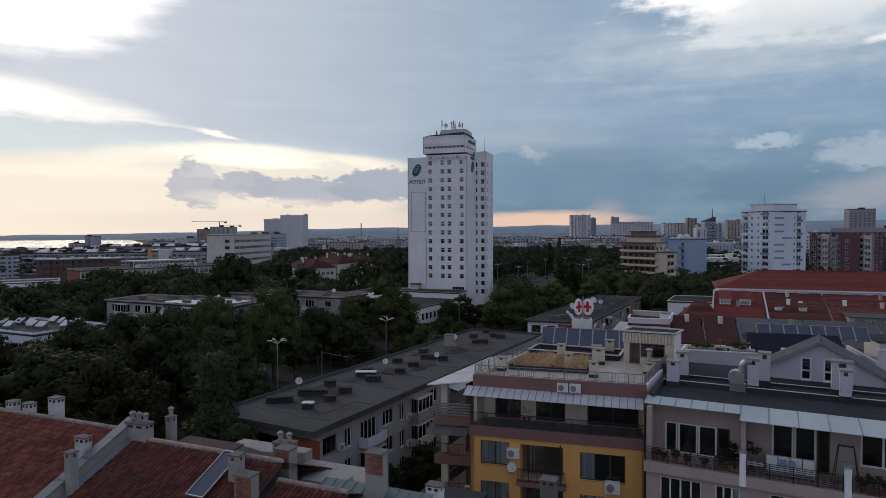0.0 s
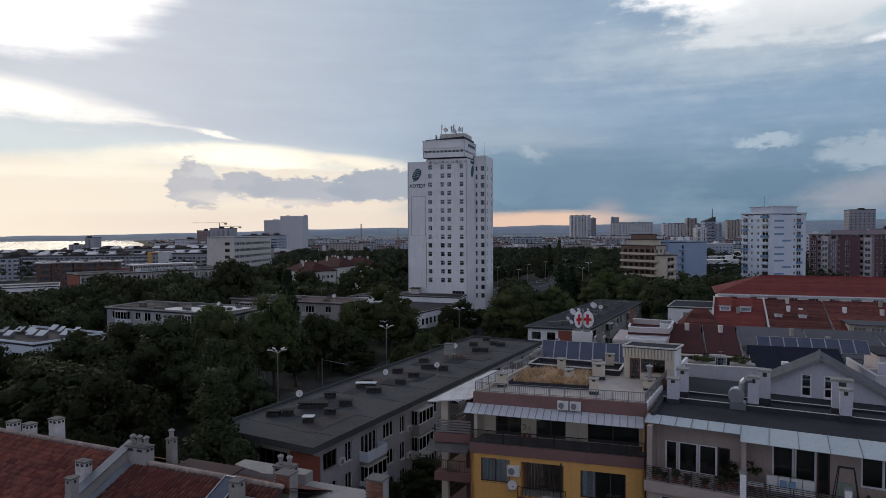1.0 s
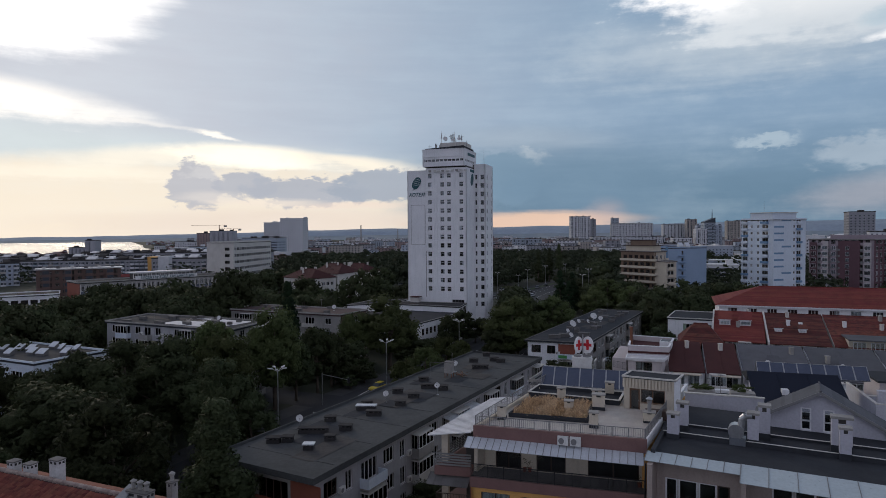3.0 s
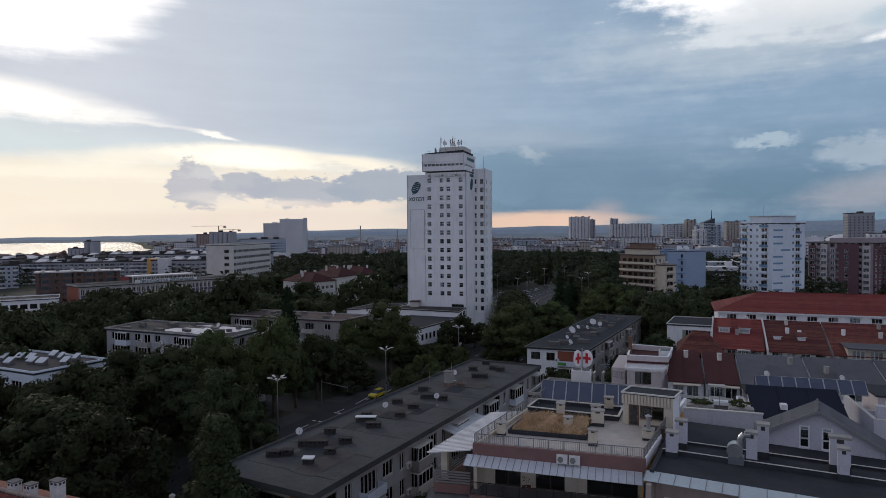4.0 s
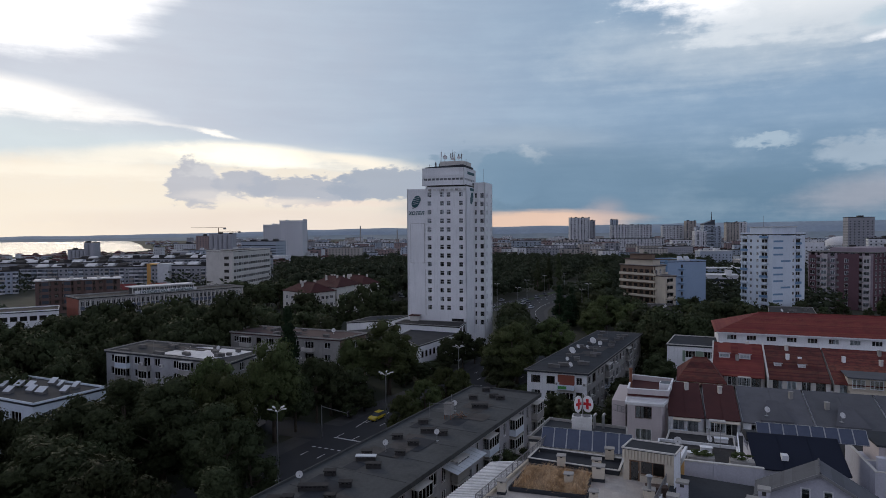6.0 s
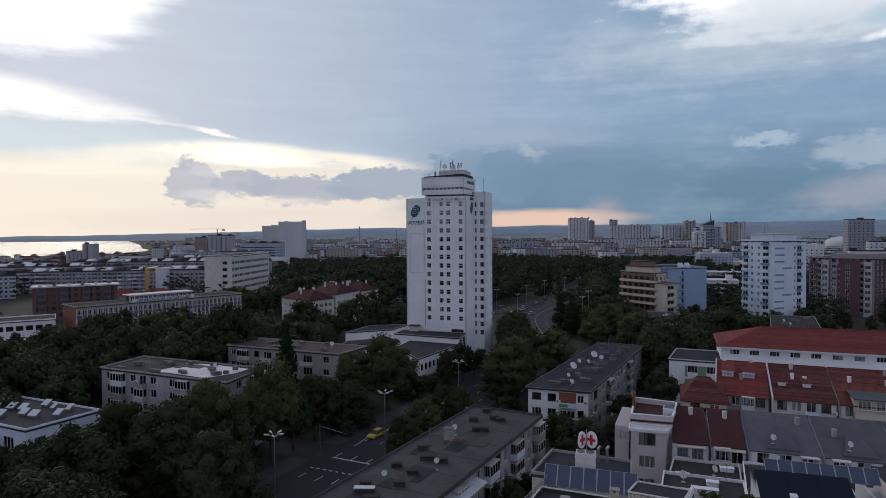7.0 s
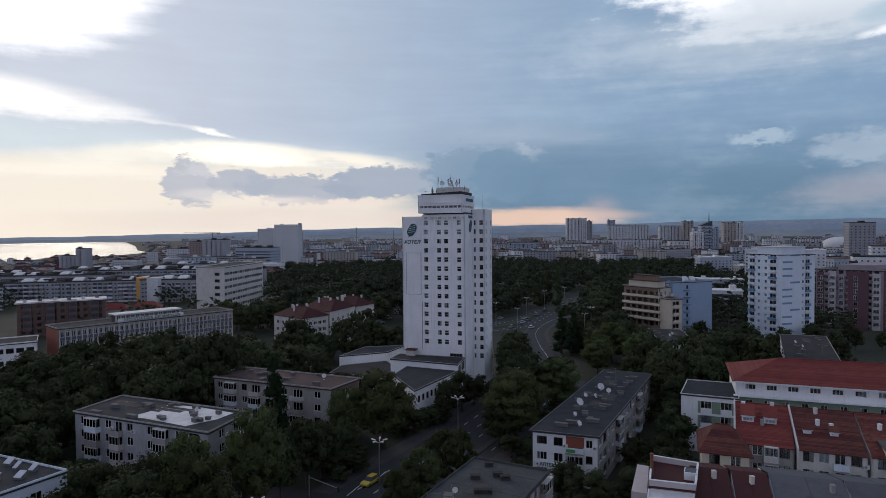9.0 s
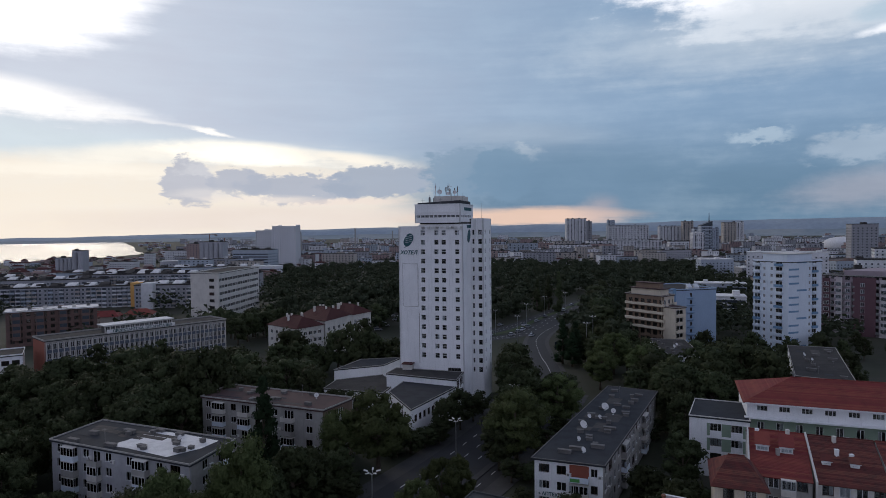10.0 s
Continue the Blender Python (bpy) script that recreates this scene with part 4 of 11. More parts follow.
def spread(L, n, w, h, sill, kinds="w", margin=1.0):
    """n equal windows along a wall of length L."""
    step = (L - 2 * margin) / n
    return [(margin + step * i + (step - w) / 2, w, h, sill, kinds[i % len(kinds)]) for i in range(n)]


def word(text, parent, mat, height, m, name="lettering", depth=0.04, slant=0.0):
    """Raised letters as one mesh; m: their lower left corner, written along x, standing along z."""
    cu = bpy.data.curves.new("lettering", "FONT")
    cu.body, cu.size, cu.extrude, cu.shear, cu.offset = text, height * 1.4, depth, slant, 0.035 * height
    tmp = bpy.data.objects.new("lettering", cu)
    scene.collection.objects.link(tmp)
    bpy.context.view_layer.update()
    me = bpy.data.meshes.new_from_object(tmp.evaluated_get(bpy.context.evaluated_depsgraph_get()))
    bpy.data.objects.remove(tmp)
    me.materials.clear()
    me.materials.append(M[mat])
    return part(name, me, None, parent, m=m @ pose(0, 0, 0, 90, 0, 0))


# ---- the white tower ----
TOWER = pose(7.6, 198.2, 0, 0, 0, -18.0)


def tower():
    t = thing("hotel_tower", 7.6, 198.2, 0, -18.0, "tall white concrete hotel tower with small square windows", "hotel")
    rng = random.Random(3)
    rows = [14.05 + 2.79 * i for i in range(14)]
    cols = [(0.55, 1.35, 1.5, 0, "w"), (4.75, 1.35, 1.5, 0, "w"), (7.0, 1.35, 1.5, 0, "w"), (11.1, 1.35, 1.5, 0, "w")]
    ops = [(u, u + w, z, z + h) for z in rows for u, w, h, s, k in cols]
    ops += [(5.2, 7.6, 4.0, 7.4), (8.6, 12.6, 4.0, 7.0), (8.6, 12.6, 8.6, 11.4)]
    m, L = wall(t, (-13.6, 0), (0, 0), 0, 53.6, "white", ops, 0.35)
    for z in rows:
        for u, w, h, s, k in cols:
            win = part("window", frame_mesh(w, h, 1, "frame_white", 0.085, sill=True, row=0.56), None, t, m=m @ pose(u, 0.2, z))
            part("pane", pane_mesh(w - 0.1, h - 0.12), None, win, m=pose(0.05, 0.035, 0.06))
            if rng.random() < 0.22:
                part("curtain", curtain_mesh(w * 0.5, h - 0.1), None, win, m=pose(rng.choice((0.03, w * 0.47)), 0.14, 0.05))
    for u0, u1, v0, v1 in ops[-3:]:
        window(t, u1 - u0, v1 - v0, m @ pose(u0, 0.25, v0), 4, "frame_grey", sill=False)
    # the right flank, the blank left wing and the tall stair block behind
    wall(t, (0, 0), (0, 13.5), 0, 53.6, "white", (), 0.35)
    wall(t, (0, 13.5), (-13.6, 13.5), 0, 53.6, "white", (), 0.35)
    wall(t, (-20.4, 0.9), (-13.6, 0.9), 0, 53.1, "white", (), 0.35, name="wing_wall")
    wall(t, (-20.4, 13.5), (-20.4, 0.9), 0, 53.1, "white", (), 0.35, name="wing_wall")
    wall(t, (-13.6, 13.5), (-20.4, 13.5), 0, 53.1, "white", (), 0.35, name="wing_wall")
    side_rows = [(y, y + 1.1, z, z + 1.5) for z in [8.47 + 2.79 * i for i in range(16)] for y in (2.2, 8.0)]
    ms, _ = wall(t, (3.8, 9.2), (3.8, 19.3), 0, 55.3, "white", side_rows, 0.35, name="stair_wall")
    for a, b, c, d in side_rows:
        win = part("window", frame_mesh(1.1, 1.5, 1, "frame_grey", sill=True), None, t, m=ms @ pose(a, 0.2, c))
        part("pane", pane_mesh(1.0, 1.38), None, win, m=pose(0.05, 0.035, 0.06))
    front_rows = [(u, u + w, z, z + 1.5) for z in [8.47 + 2.79 * i for i in range(16)] for u, w in ((0.35, 0.6), (2.15, 1.15))]
    mf, _ = wall(t, (0.01, 9.2), (3.8, 9.2), 0, 55.3, "white", front_rows, 0.35, name="stair_wall")
    for a, b, c, d in front_rows:
        win = part("window", frame_mesh(b - a, 1.5, 1, "frame_grey", 0.07, sill=True, row=0.56), None, t, m=mf @ pose(a, 0.2, c))
        part("pane", pane_mesh(b - a - 0.1, 1.38), None, win, m=pose(0.05, 0.035, 0.06))
    g = Geo()
    g.box(1.35, 8.95, 6.0, 1.75, 9.198, 55.2)
    part("rib", g, M["white"], t)
    wall(t, (3.8, 19.3), (-1.0, 19.3), 0, 55.3, "white", (), 0.35, name="stair_wall")
    wall(t, (-1.0, 19.3), (-1.0, 9.2), 0, 55.3, "white", (), 0.35, name="stair_wall")
    for name, (x0, y0, x1, y1), z in (("roof", (-13.6, 0, 0, 13.5), 53.6), ("wing_roof", (-20.4, 0.9, -13.6, 13.5), 53.0), ("stair_roof", (-1.0, 9.2, 3.8, 19.3), 55.2)):
        g = Geo()
        g.box(x0 + 0.1, y0 + 0.1, z - 0.4, x1 - 0.1, y1 - 0.1, z - 0.1)
        part(name, g, M["dark_roof"], t)
    core(t, [(-13.4, 0.3), (-0.3, 0.3), (-0.3, 13), (-13.4, 13)], 0, 53, 0.8)
    core(t, [(-0.5, 9.4), (3.5, 9.4), (3.5, 19), (-0.5, 19)], 0, 54.5, 0.6)
    # upright ribs and seams
    for u in (2.75, 3.75, 9.3, 10.1):
        g = Geo()
        g.box(-13.6 + u - 0.09, -0.07, 12.5, -13.6 + u + 0.09, -0.002, 53.4)
        part("rib", g, M["white"], t)
    for x0, z0, x1, z1 in ((-19.2, 29.0, -14.3, 29.1), (-19.2, 41.8, -14.3, 41.9), (-19.2, 29.1, -19.1, 41.8), (-14.4, 29.1, -14.3, 41.8), (-14.1, 12.0, -13.9, 27.0)):
        g = Geo()
        g.box(x0, 0.84, z0, x1, 0.898, z1)
        part("seam", g, M["grey"], t)
    # recess, filled with a dark block for its shade, and the overhanging top storey
    g = Geo()
    g.box(-13.2, 0.25, 53.65, -0.4, 13.2, 54.2)
    part("recess", g, M["dark"], t)
    for i in range(9):
        g = Geo()
        x = -12.6 + 1.45 * i + rng.random() * 0.4
        g.box(x, -0.5, 52.3, x + 0.8, -0.05, 52.9, 0.03)
        part("outdoor_unit", g, M["plastic"] if i % 3 else M["grey"], t)
    ops = [(0.5 + 1.33 * i, 1.68 + 1.33 * i, 55.55, 56.25) for i in range(10)]
    mh, _ = wall(t, (-14.4, -0.9), (-0.5, -0.9), 54.0, 59.3, "white", ops, 0.3, name="top_storey_wall")
    for a, b, c, d in ops:
        win = part("window", frame_mesh(b - a, d - c, 1, "frame_grey", sill=False), None, t, m=mh @ pose(a, 0.12, c))
        part("pane", pane_mesh(b - a - 0.1, d - c - 0.12), None, win, m=pose(0.05, 0.035, 0.06))
    ops2 = [(1.2 + 1.9 * i, 2.6 + 1.9 * i, 55.55, 56.25) for i in range(6)]
    mr, _ = wall(t, (-0.5, -0.9), (-0.5, 13.3), 54.0, 59.3, "white", ops2, 0.3, name="top_storey_wall")
    wall(t, (-0.5, 13.3), (-14.4, 13.3), 54.0, 59.3, "white", (), 0.3, name="top_storey_wall")
    wall(t, (-14.4, 13.3), (-14.4, -0.9), 54.0, 59.3, "white", (), 0.3, name="top_storey_wall")
    g = Geo()
    g.box(-14.3, -0.8, 54.0, -0.6, 13.2, 54.15)
    part("soffit", g, M["grey"], t)
    g = Geo()
    g.box(-14.0, -0.5, 58.6, -0.9, 12.9, 58.8)
    part("top_roof", g, M["dark_roof"], t)
    core(t, [(-14.2, -0.7), (-0.7, -0.7), (-0.7, 13), (-14.2, 13)], 54.2, 58.5, 0.6)
    g = Geo()
    g.box(-14.55, -1.05, 57.0, -0.35, -0.905, 57.25), g.box(-14.55, -1.05, 59.3, -0.35, 13.45, 59.5)
    part("coping", g, M["white"], t)
    g = Geo()
    g.prism([(-13.9, 0.2), (-1.1, 0.2), (-1.1, 12.6), (-13.9, 12.6)], 58.81, [59.9, 60.5, 60.5, 59.9])
    part("deck_screen", g, M["dark_roof"], t, "dark sloping screen behind the parapet")
    # plant room with its railing, masts and aerials
    g = Geo()
    g.box(-9.6, 2.5, 58.8, -1.4, 11.0, 61.9, 0.05)
    part("plant_room", g, M["offwhite"], t)
    for i in range(26):
        x, y = rng.uniform(-13.4, -1.2), rng.uniform(0.0, 11.5)
        z = 61.9 if -9.6 < x < -1.4 and y > 2.5 else 58.8
        tall = rng.uniform(1.6, 4.4) if z > 60 else rng.uniform(1.5, 4.0)
        g = Geo()
        g.tube((x, y, z), (x, y, z + tall), 0.06, 0.04, n=5)
        if rng.random() < 0.55:
            g.box(x - 0.16, y - 0.12, z + tall * 0.45, x + 0.16, y + 0.1, z + tall * 0.45 + 1.5)
        if rng.random() < 0.4:
            g.bar((x - 0.7, y, z + tall * 0.8), (x + 0.7, y, z + tall * 0.8), 0.05, 0.05)
        part("aerial", g, M["frame_grey"] if i % 3 else M["dish"], t)
    for x, y, z, s in ((-7.8, 2.6, 63.2, 1.5), (-5.2, 2.4, 62.6, 1.1), (-3.0, 2.2, 62.9, 1.2)):
        part("drum_aerial", shared(("dish", s), lambda s=s: dish_mesh(s)), None, t, m=pose(x, y, z, 75, 0, rng.uniform(-40, 40)))
    g = Geo()
    g.tube((2.9, 11, 55.3), (2.9, 11, 60.0), 0.06, 0.03, n=6)
    part("mast", g, M["frame_grey"], t)
    # signs: leaf emblem and name
    leaf = Geo()
    ring = [(1.5 * math.cos(a) * (1 + 0.12 * math.sin(2 * a)) , 1.95 * math.sin(a)) for a in (2 * math.pi * i / 24 for i in range(24))]
    leaf.v = [(x * 0.95 + z * 0.22, -0.14, z) for x, z in ring] + [(x * 0.95 + z * 0.22, -0.02, z) for x, z in ring]
    leaf.f = [tuple(range(24)), tuple(range(47, 23, -1))] + [(i, 24 + i, 24 + (i + 1) % 24, (i + 1) % 24) for i in range(24)]
    leaf = leaf.mesh("emblem", M["teal"])
    e = part("emblem", leaf, None, t, "teal leaf-shaped emblem", m=pose(-17.2, 0.9, 49.0))
    g = Geo()
    for i in range(4):
        g.bar((-1.2 + 0.1 * i, -0.18, -0.9 + 0.62 * i), (1.1 + 0.05 * i, -0.18, -0.45 + 0.62 * i), 0.03, 0.09)
    part("vein", g, M["signwhite"], e)
    g = Geo()
    g.bar((-0.2, -0.08, -1.6), (-1.3, -0.08, -2.3), 0.12, 0.18)
    part("stem", g, M["teal"], e)
    word("ХОТЕЛ", t, "teal", 1.12, pose(-19.9, 0.85, 44.7), slant=0.25)
    part("emblem", leaf, None, t, "teal leaf-shaped emblem", m=pose(0.0, 6.3, 50.0, 0, 0, 90))
    for z, w in ((57.6, 8.2), (55.9, 0.0)):
        for i in range(7 if w else 0):
            g = Geo()
            g.box(-0.48, 3.2 + i * 1.2, z, -0.40, 4.15 + i * 1.2, z + 0.9)
            part("sign_bar", g, M["teal"], t)
    for i in range(5):
        g = Geo()
        g.box(0.002, 4.3 + i * 0.95, 52.4, 0.08, 5.0 + i * 0.95, 53.3)
        part("sign_bar", g, M["teal"], t)


tower()


def annex():
    """The low wings at the tower's foot."""
    rng = random.Random(5)
    poly = [(-6.6, 166.8), (4.9, 188.2), (4.2, 197.2), (-9.2, 197.2), (-13.2, 184.0)]
    L = (Vector(poly[1]) - Vector(poly[0])).length
    block("hotel_annex", "low white hotel wing with a dark flat roof", poly, 8.6, "white",
          {0: ((4.2,), spread(L, 10, 1.25, 1.7, 0.9, "k", 1.2)), 4: ((4.2,), spread(18, 7, 1.2, 1.6, 0.9, "k", 1.0))}, "dark_roof", 0.1, 0.16, "hotel wing", "concrete", rng, ac=0.0)
    poly = [(4.9, 188.35), (7.3, 197.9), (-12.6, 204.4), (-15.0, 197.4), (4.4, 197.4)]
    block("hotel_annex", "higher white hotel wing with a weathered grey roof", [poly[0], poly[1], poly[2], poly[3], (-14.6, 197.4)][:4], 10.4, "white",
          {0: ((3.4, 7.0), [(1.0, 3.4, 2.4, 0.4, "k"), (5.2, 4.6, 2.4, 0.4, "k")])}, "asphalt_roof", 0.1, 0.16, "hotel wing", "concrete", rng, ac=0.0)
    poly = [(-32.5, 211.0), (-17.6, 216.8), (-12.4, 228.5), (-26.0, 226.0)]
    block("hotel_annex", "blank white hall wing with a dark roof", poly, 8.6, "white", {}, "dark_roof", 0.1, 0.18, "hotel wing", "concrete", rng, ac=0.0, z0=0)
    poly = [(-33.0, 196.0), (-15.6, 190.0), (-12.8, 200.5), (-17.6, 212.0), (-31.0, 206.0)]
    block("hotel_annex", "low hotel wing with a grey-green roof and clerestory", poly, 6.6, "white",
          {0: ((2.6,), spread(18.4, 8, 1.3, 1.6, 1.0, "k", 1.2)), 1: ((2.6,), spread(10.8, 6, 1.1, 1.3, 1.2, "k", 0.8))}, "asphalt_roof", 0.1, 0.16, "hotel wing", "concrete", rng, ac=0.0)
    g = Geo()
    g.box(-1.4, -1.2, 0, 1.4, 1.2, 1.6, 0.03)
    t = thing("roof_hut", -9.0, 203.0, 10.4, -15, "small hut on the hotel roof with a dark red cap", "roof hut")
    part("wall", g, M["offwhite"], t)
    g = Geo()
    g.box(-1.7, -1.5, 1.61, 1.7, 1.5, 1.8)
    part("roof", g, M["maroon_roof"], t)


annex()


# ---- roofs with tiles ----
def courses(parent, el, er, rr, rl, mat, course=0.36, lift=0.022, name="roof", label="", thick=0.16):
    """A pitched roof between eave (left, right) and ridge (right, left), laid in overlapping courses."""
    el, er, rr, rl = (Vector(p) for p in (el, er, rr, rl))
    nrm = (er - el).cross(rl - el).normalized()
    n = max(2, int((rl - el).length / course))
    g = Geo()
    for i in range(n):
        a, b = i / n, (i + 1) / n
        p, q = el.lerp(rl, a) + nrm * lift, er.lerp(rr, a) + nrm * lift
        s, t = er.lerp(rr, b), el.lerp(rl, b)
        p0, q0 = el.lerp(rl, a), er.lerp(rr, a)
        g.quad(p, q, s, t)
        g.quad(p0, q0, q, p)
    lo = nrm * -thick
    g.quad(el + lo, rl + lo, rr + lo, er + lo)
    for a, b in ((el, er), (er, rr), (rr, rl), (rl, el)):
        g.quad(a + lo, b + lo, b, a)
    return part(name, g, M[mat], parent, label)


def ridge_caps(parent, a, b, mat, r=0.12):
    a, b = Vector(a), Vector(b)
    n = max(2, int((b - a).length / 0.4))
    d = b - a

    def make():
        g = Geo()
        g.tube((0, 0, 0), (d.length / n * 1.08, 0, 0), r, r * 0.86, 8)
        return g.mesh("ridge_tile", M[mat])
    me = make()
    yaw, rise = math.degrees(math.atan2(d.y, d.x)), math.degrees(math.asin(d.z / d.length))
    for i in range(n):
        p = a.lerp(b, i / n)
        part("ridge_tile", me, None, parent, m=pose(*p, 0, -rise, yaw))


def hip(parent, poly, ze, zr, mat, over=0.4, ratio=0.3):
    """A hipped roof over four corners; its ridge runs along edges 0 and 2."""
    p = [Vector((*q, ze)) for q in inset(poly, -over)]
    m0, m1 = (p[0] + p[3]) / 2, (p[1] + p[2]) / 2
    a, b = m0.lerp(m1, ratio), m1.lerp(m0, ratio)
    a.z = b.z = zr
    courses(parent, p[0], p[1], b, a, mat)
    courses(parent, p[2], p[3], a, b, mat)
    courses(parent, p[1], p[2], b, b, mat)
    courses(parent, p[3], p[0], a, a, mat)
    ridge_caps(parent, a + Vector((0, 0, 0.05)), b + Vector((0, 0, 0.05)), mat)
    return a, b


def stack(parent, x, y, z, w=0.6, d=0.6, h=1.2, mat="offwhite"):
    def make():
        g = Geo()
        g.box(-w / 2, -d / 2, 0, w / 2, d / 2, h - 0.1, 0.015)
        g.box(-w / 2 - 0.04, -d / 2 - 0.04, h - 0.1, w / 2 + 0.04, d / 2 + 0.04, h, 0.02)
        for u in (-0.2, 0.2):
            g.box(u * w - 0.06, -d / 2 - 0.006, h - 0.34, u * w + 0.06, -d / 2 + 0.02, h - 0.2)
        return g.mesh("chimney", M[mat])
    return part("chimney", shared(("stack", w, d, h, mat), make), None, parent, m=pose(x, y, z))


def roof_patches(t, corners, o, z, rng, n):
    """Mended strips of newer and older roofing felt, laid one over another."""
    a, b, c, d = corners
    for i in range(n):
        u0, v0 = rng.uniform(0.04, 0.6), rng.uniform(0.03, 0.8)
        du, dv = rng.uniform(0.12, 0.34), rng.uniform(0.03, 0.14)
        q = [a.lerp(b, u).lerp(d.lerp(c, u), v) for u, v in ((u0, v0), (u0 + du, v0), (u0 + du, v0 + dv), (u0, v0 + dv))]
        g = Geo()
        g.prism([(p.x - o.x, p.y - o.y) for p in q], z + 0.004 + 0.004 * i, z + 0.010 + 0.004 * i)
        part("felt_patch", g, M[rng.choice(("felt_old", "dark_roof", "felt_old"))], t)


def roof_clutter(t, poly, z, n, rng, mat="dark_concrete", dishes=2, label="dark brick vent stack on a flat roof"):
    """Low vent stacks, dishes and aerials strewn over a flat roof given in world measure."""
    a, b, c, d = (Vector(p) for p in poly[:4])
    e = (b - a)
    yaw = math.degrees(math.atan2(e.y, e.x))
    o = t.matrix_basis.translation
    for i in range(n):
        u, v = rng.uniform(0.14, 0.86), (i + rng.uniform(0.2, 0.8)) / n
        p = a.lerp(b, u).lerp(d.lerp(c, u), 0.05 + 0.9 * v)
        w = rng.choice((1.6, 2.4, 1.2, 0.9))
        part("roof_vent", vent_mesh(w, 0.7, rng.choice((0.55, 0.7)), mat), None, t, m=pose(p.x - o.x, p.y - o.y, z, 0, 0, yaw + rng.uniform(-4, 4)))
    roof_patches(t, (a, b, c, d), o, z, rng, max(4, n // 2))
    for i in range(dishes):
        u, v = rng.uniform(0.15, 0.85), rng.uniform(0.1, 0.9)
        p = a.lerp(b, u).lerp(d.lerp(c, u), v)
        dish((p.x, p.y), z, rng.choice((0.9, 1.1, 0.9)), rng.uniform(-40, 40))
    for i in range(max(1, dishes)):
        u, v = rng.uniform(0.15, 0.85), rng.uniform(0.1, 0.9)
        p = a.lerp(b, u).lerp(d.lerp(c, u), v)
        g = Geo()
        hgt = rng.uniform(1.8, 3.0)
        g.tube((0, 0, 0), (0, 0, hgt), 0.03, n=5)
        for k in range(4):
            g.bar((-0.35 + 0.05 * k, 0.15 * k - 0.2, hgt - 0.1), (0.35 - 0.05 * k, 0.15 * k - 0.2, hgt - 0.1), 0.02, 0.02)
        g.bar((0, -0.3, hgt - 0.1), (0, 0.4, hgt - 0.1), 0.025, 0.025)
        solo("tv_aerial", g, M["frame_grey"], "thin metal television aerial on a roof", "aerial", "rooftop aerials", m=pose(p.x, p.y, z, 0, 0, rng.uniform(0, 180)))


# ---- apartment slabs of the middle distance ----
SLAB_A = [(-21.62, 60.88), (-11.78, 55.49), (15.71, 106.8), (5.79, 111.93)]


def slab_a():
    rng = random.Random(11)
    near = [(1.5, 2.5, 2.3, 0.3, "k"), (4.6, 3.7, 2.3, 0.3, "k")]
    L = (Vector(SLAB_A[2]) - Vector(SLAB_A[1])).length
    cols = []
    u = 1.6
    while u < L - 5:
        cols += [(u, 2.0, 1.6, 0.85, "w"), (u + 3.3, 1.1, 1.9, 0.55, "w"), (u + 5.9, 2.8, 2.1, 0.3, "d")]
        u += 9.9
    t, ms = block("apartment_slab", "long three-storey apartment slab, walls toned grey for tree shade, with a dark bitumen roof", SLAB_A, 11.1, "slabwall",
                  {0: ((1.4, 4.4, 7.4), near, "grey"), 1: ((1.4, 4.4, 7.4), cols), 3: ((1.4, 4.4, 7.4), spread(54, 16, 1.7, 1.5, 0.9, "w"))},
                  "slab_felt", 0.95, 0.3, rng=rng, rimmat="slab_felt", ac=0.3)
    g = Geo()
    g.box(8.7, -0.06, 3.4, 12.2, -0.003, 10.3)
    part("panel", g, M["brick_red"], t, "red painted end panel", ms[0])
    for z in (4.5, 7.5):
        g = Geo()
        g.box(4.4, -0.5, z - 0.15, 8.5, -0.003, z), g.box(4.4, -0.5, z, 8.5, -0.44, z + 0.95)
        part("loggia_rail", g, M["brick_red"], t, "", ms[0])
    # a low lip that runs round the edge, with seams
    for k in range(9):
        g = Geo()
        a, b = Vector(SLAB_A[0]).lerp(Vector(SLAB_A[3]), (k + 0.5) / 9), Vector(SLAB_A[1]).lerp(Vector(SLAB_A[2]), (k + 0.5) / 9)
        o = Vector(SLAB_A[0])
        g.bar((*(a - o), 11.115), (*(b - o), 11.115), 0.16, 0.03)
        part("seam", g, M["slab_felt"], t)
    roof_patches(t, [Vector(p) for p in SLAB_A], Vector(SLAB_A[0]), 11.105, random.Random(19), 14)
    return t


slab_a()
SLAB_R = [(17.5, 129.1), (28.9, 125.0), (55.0, 173.2), (44.7, 178.7)]


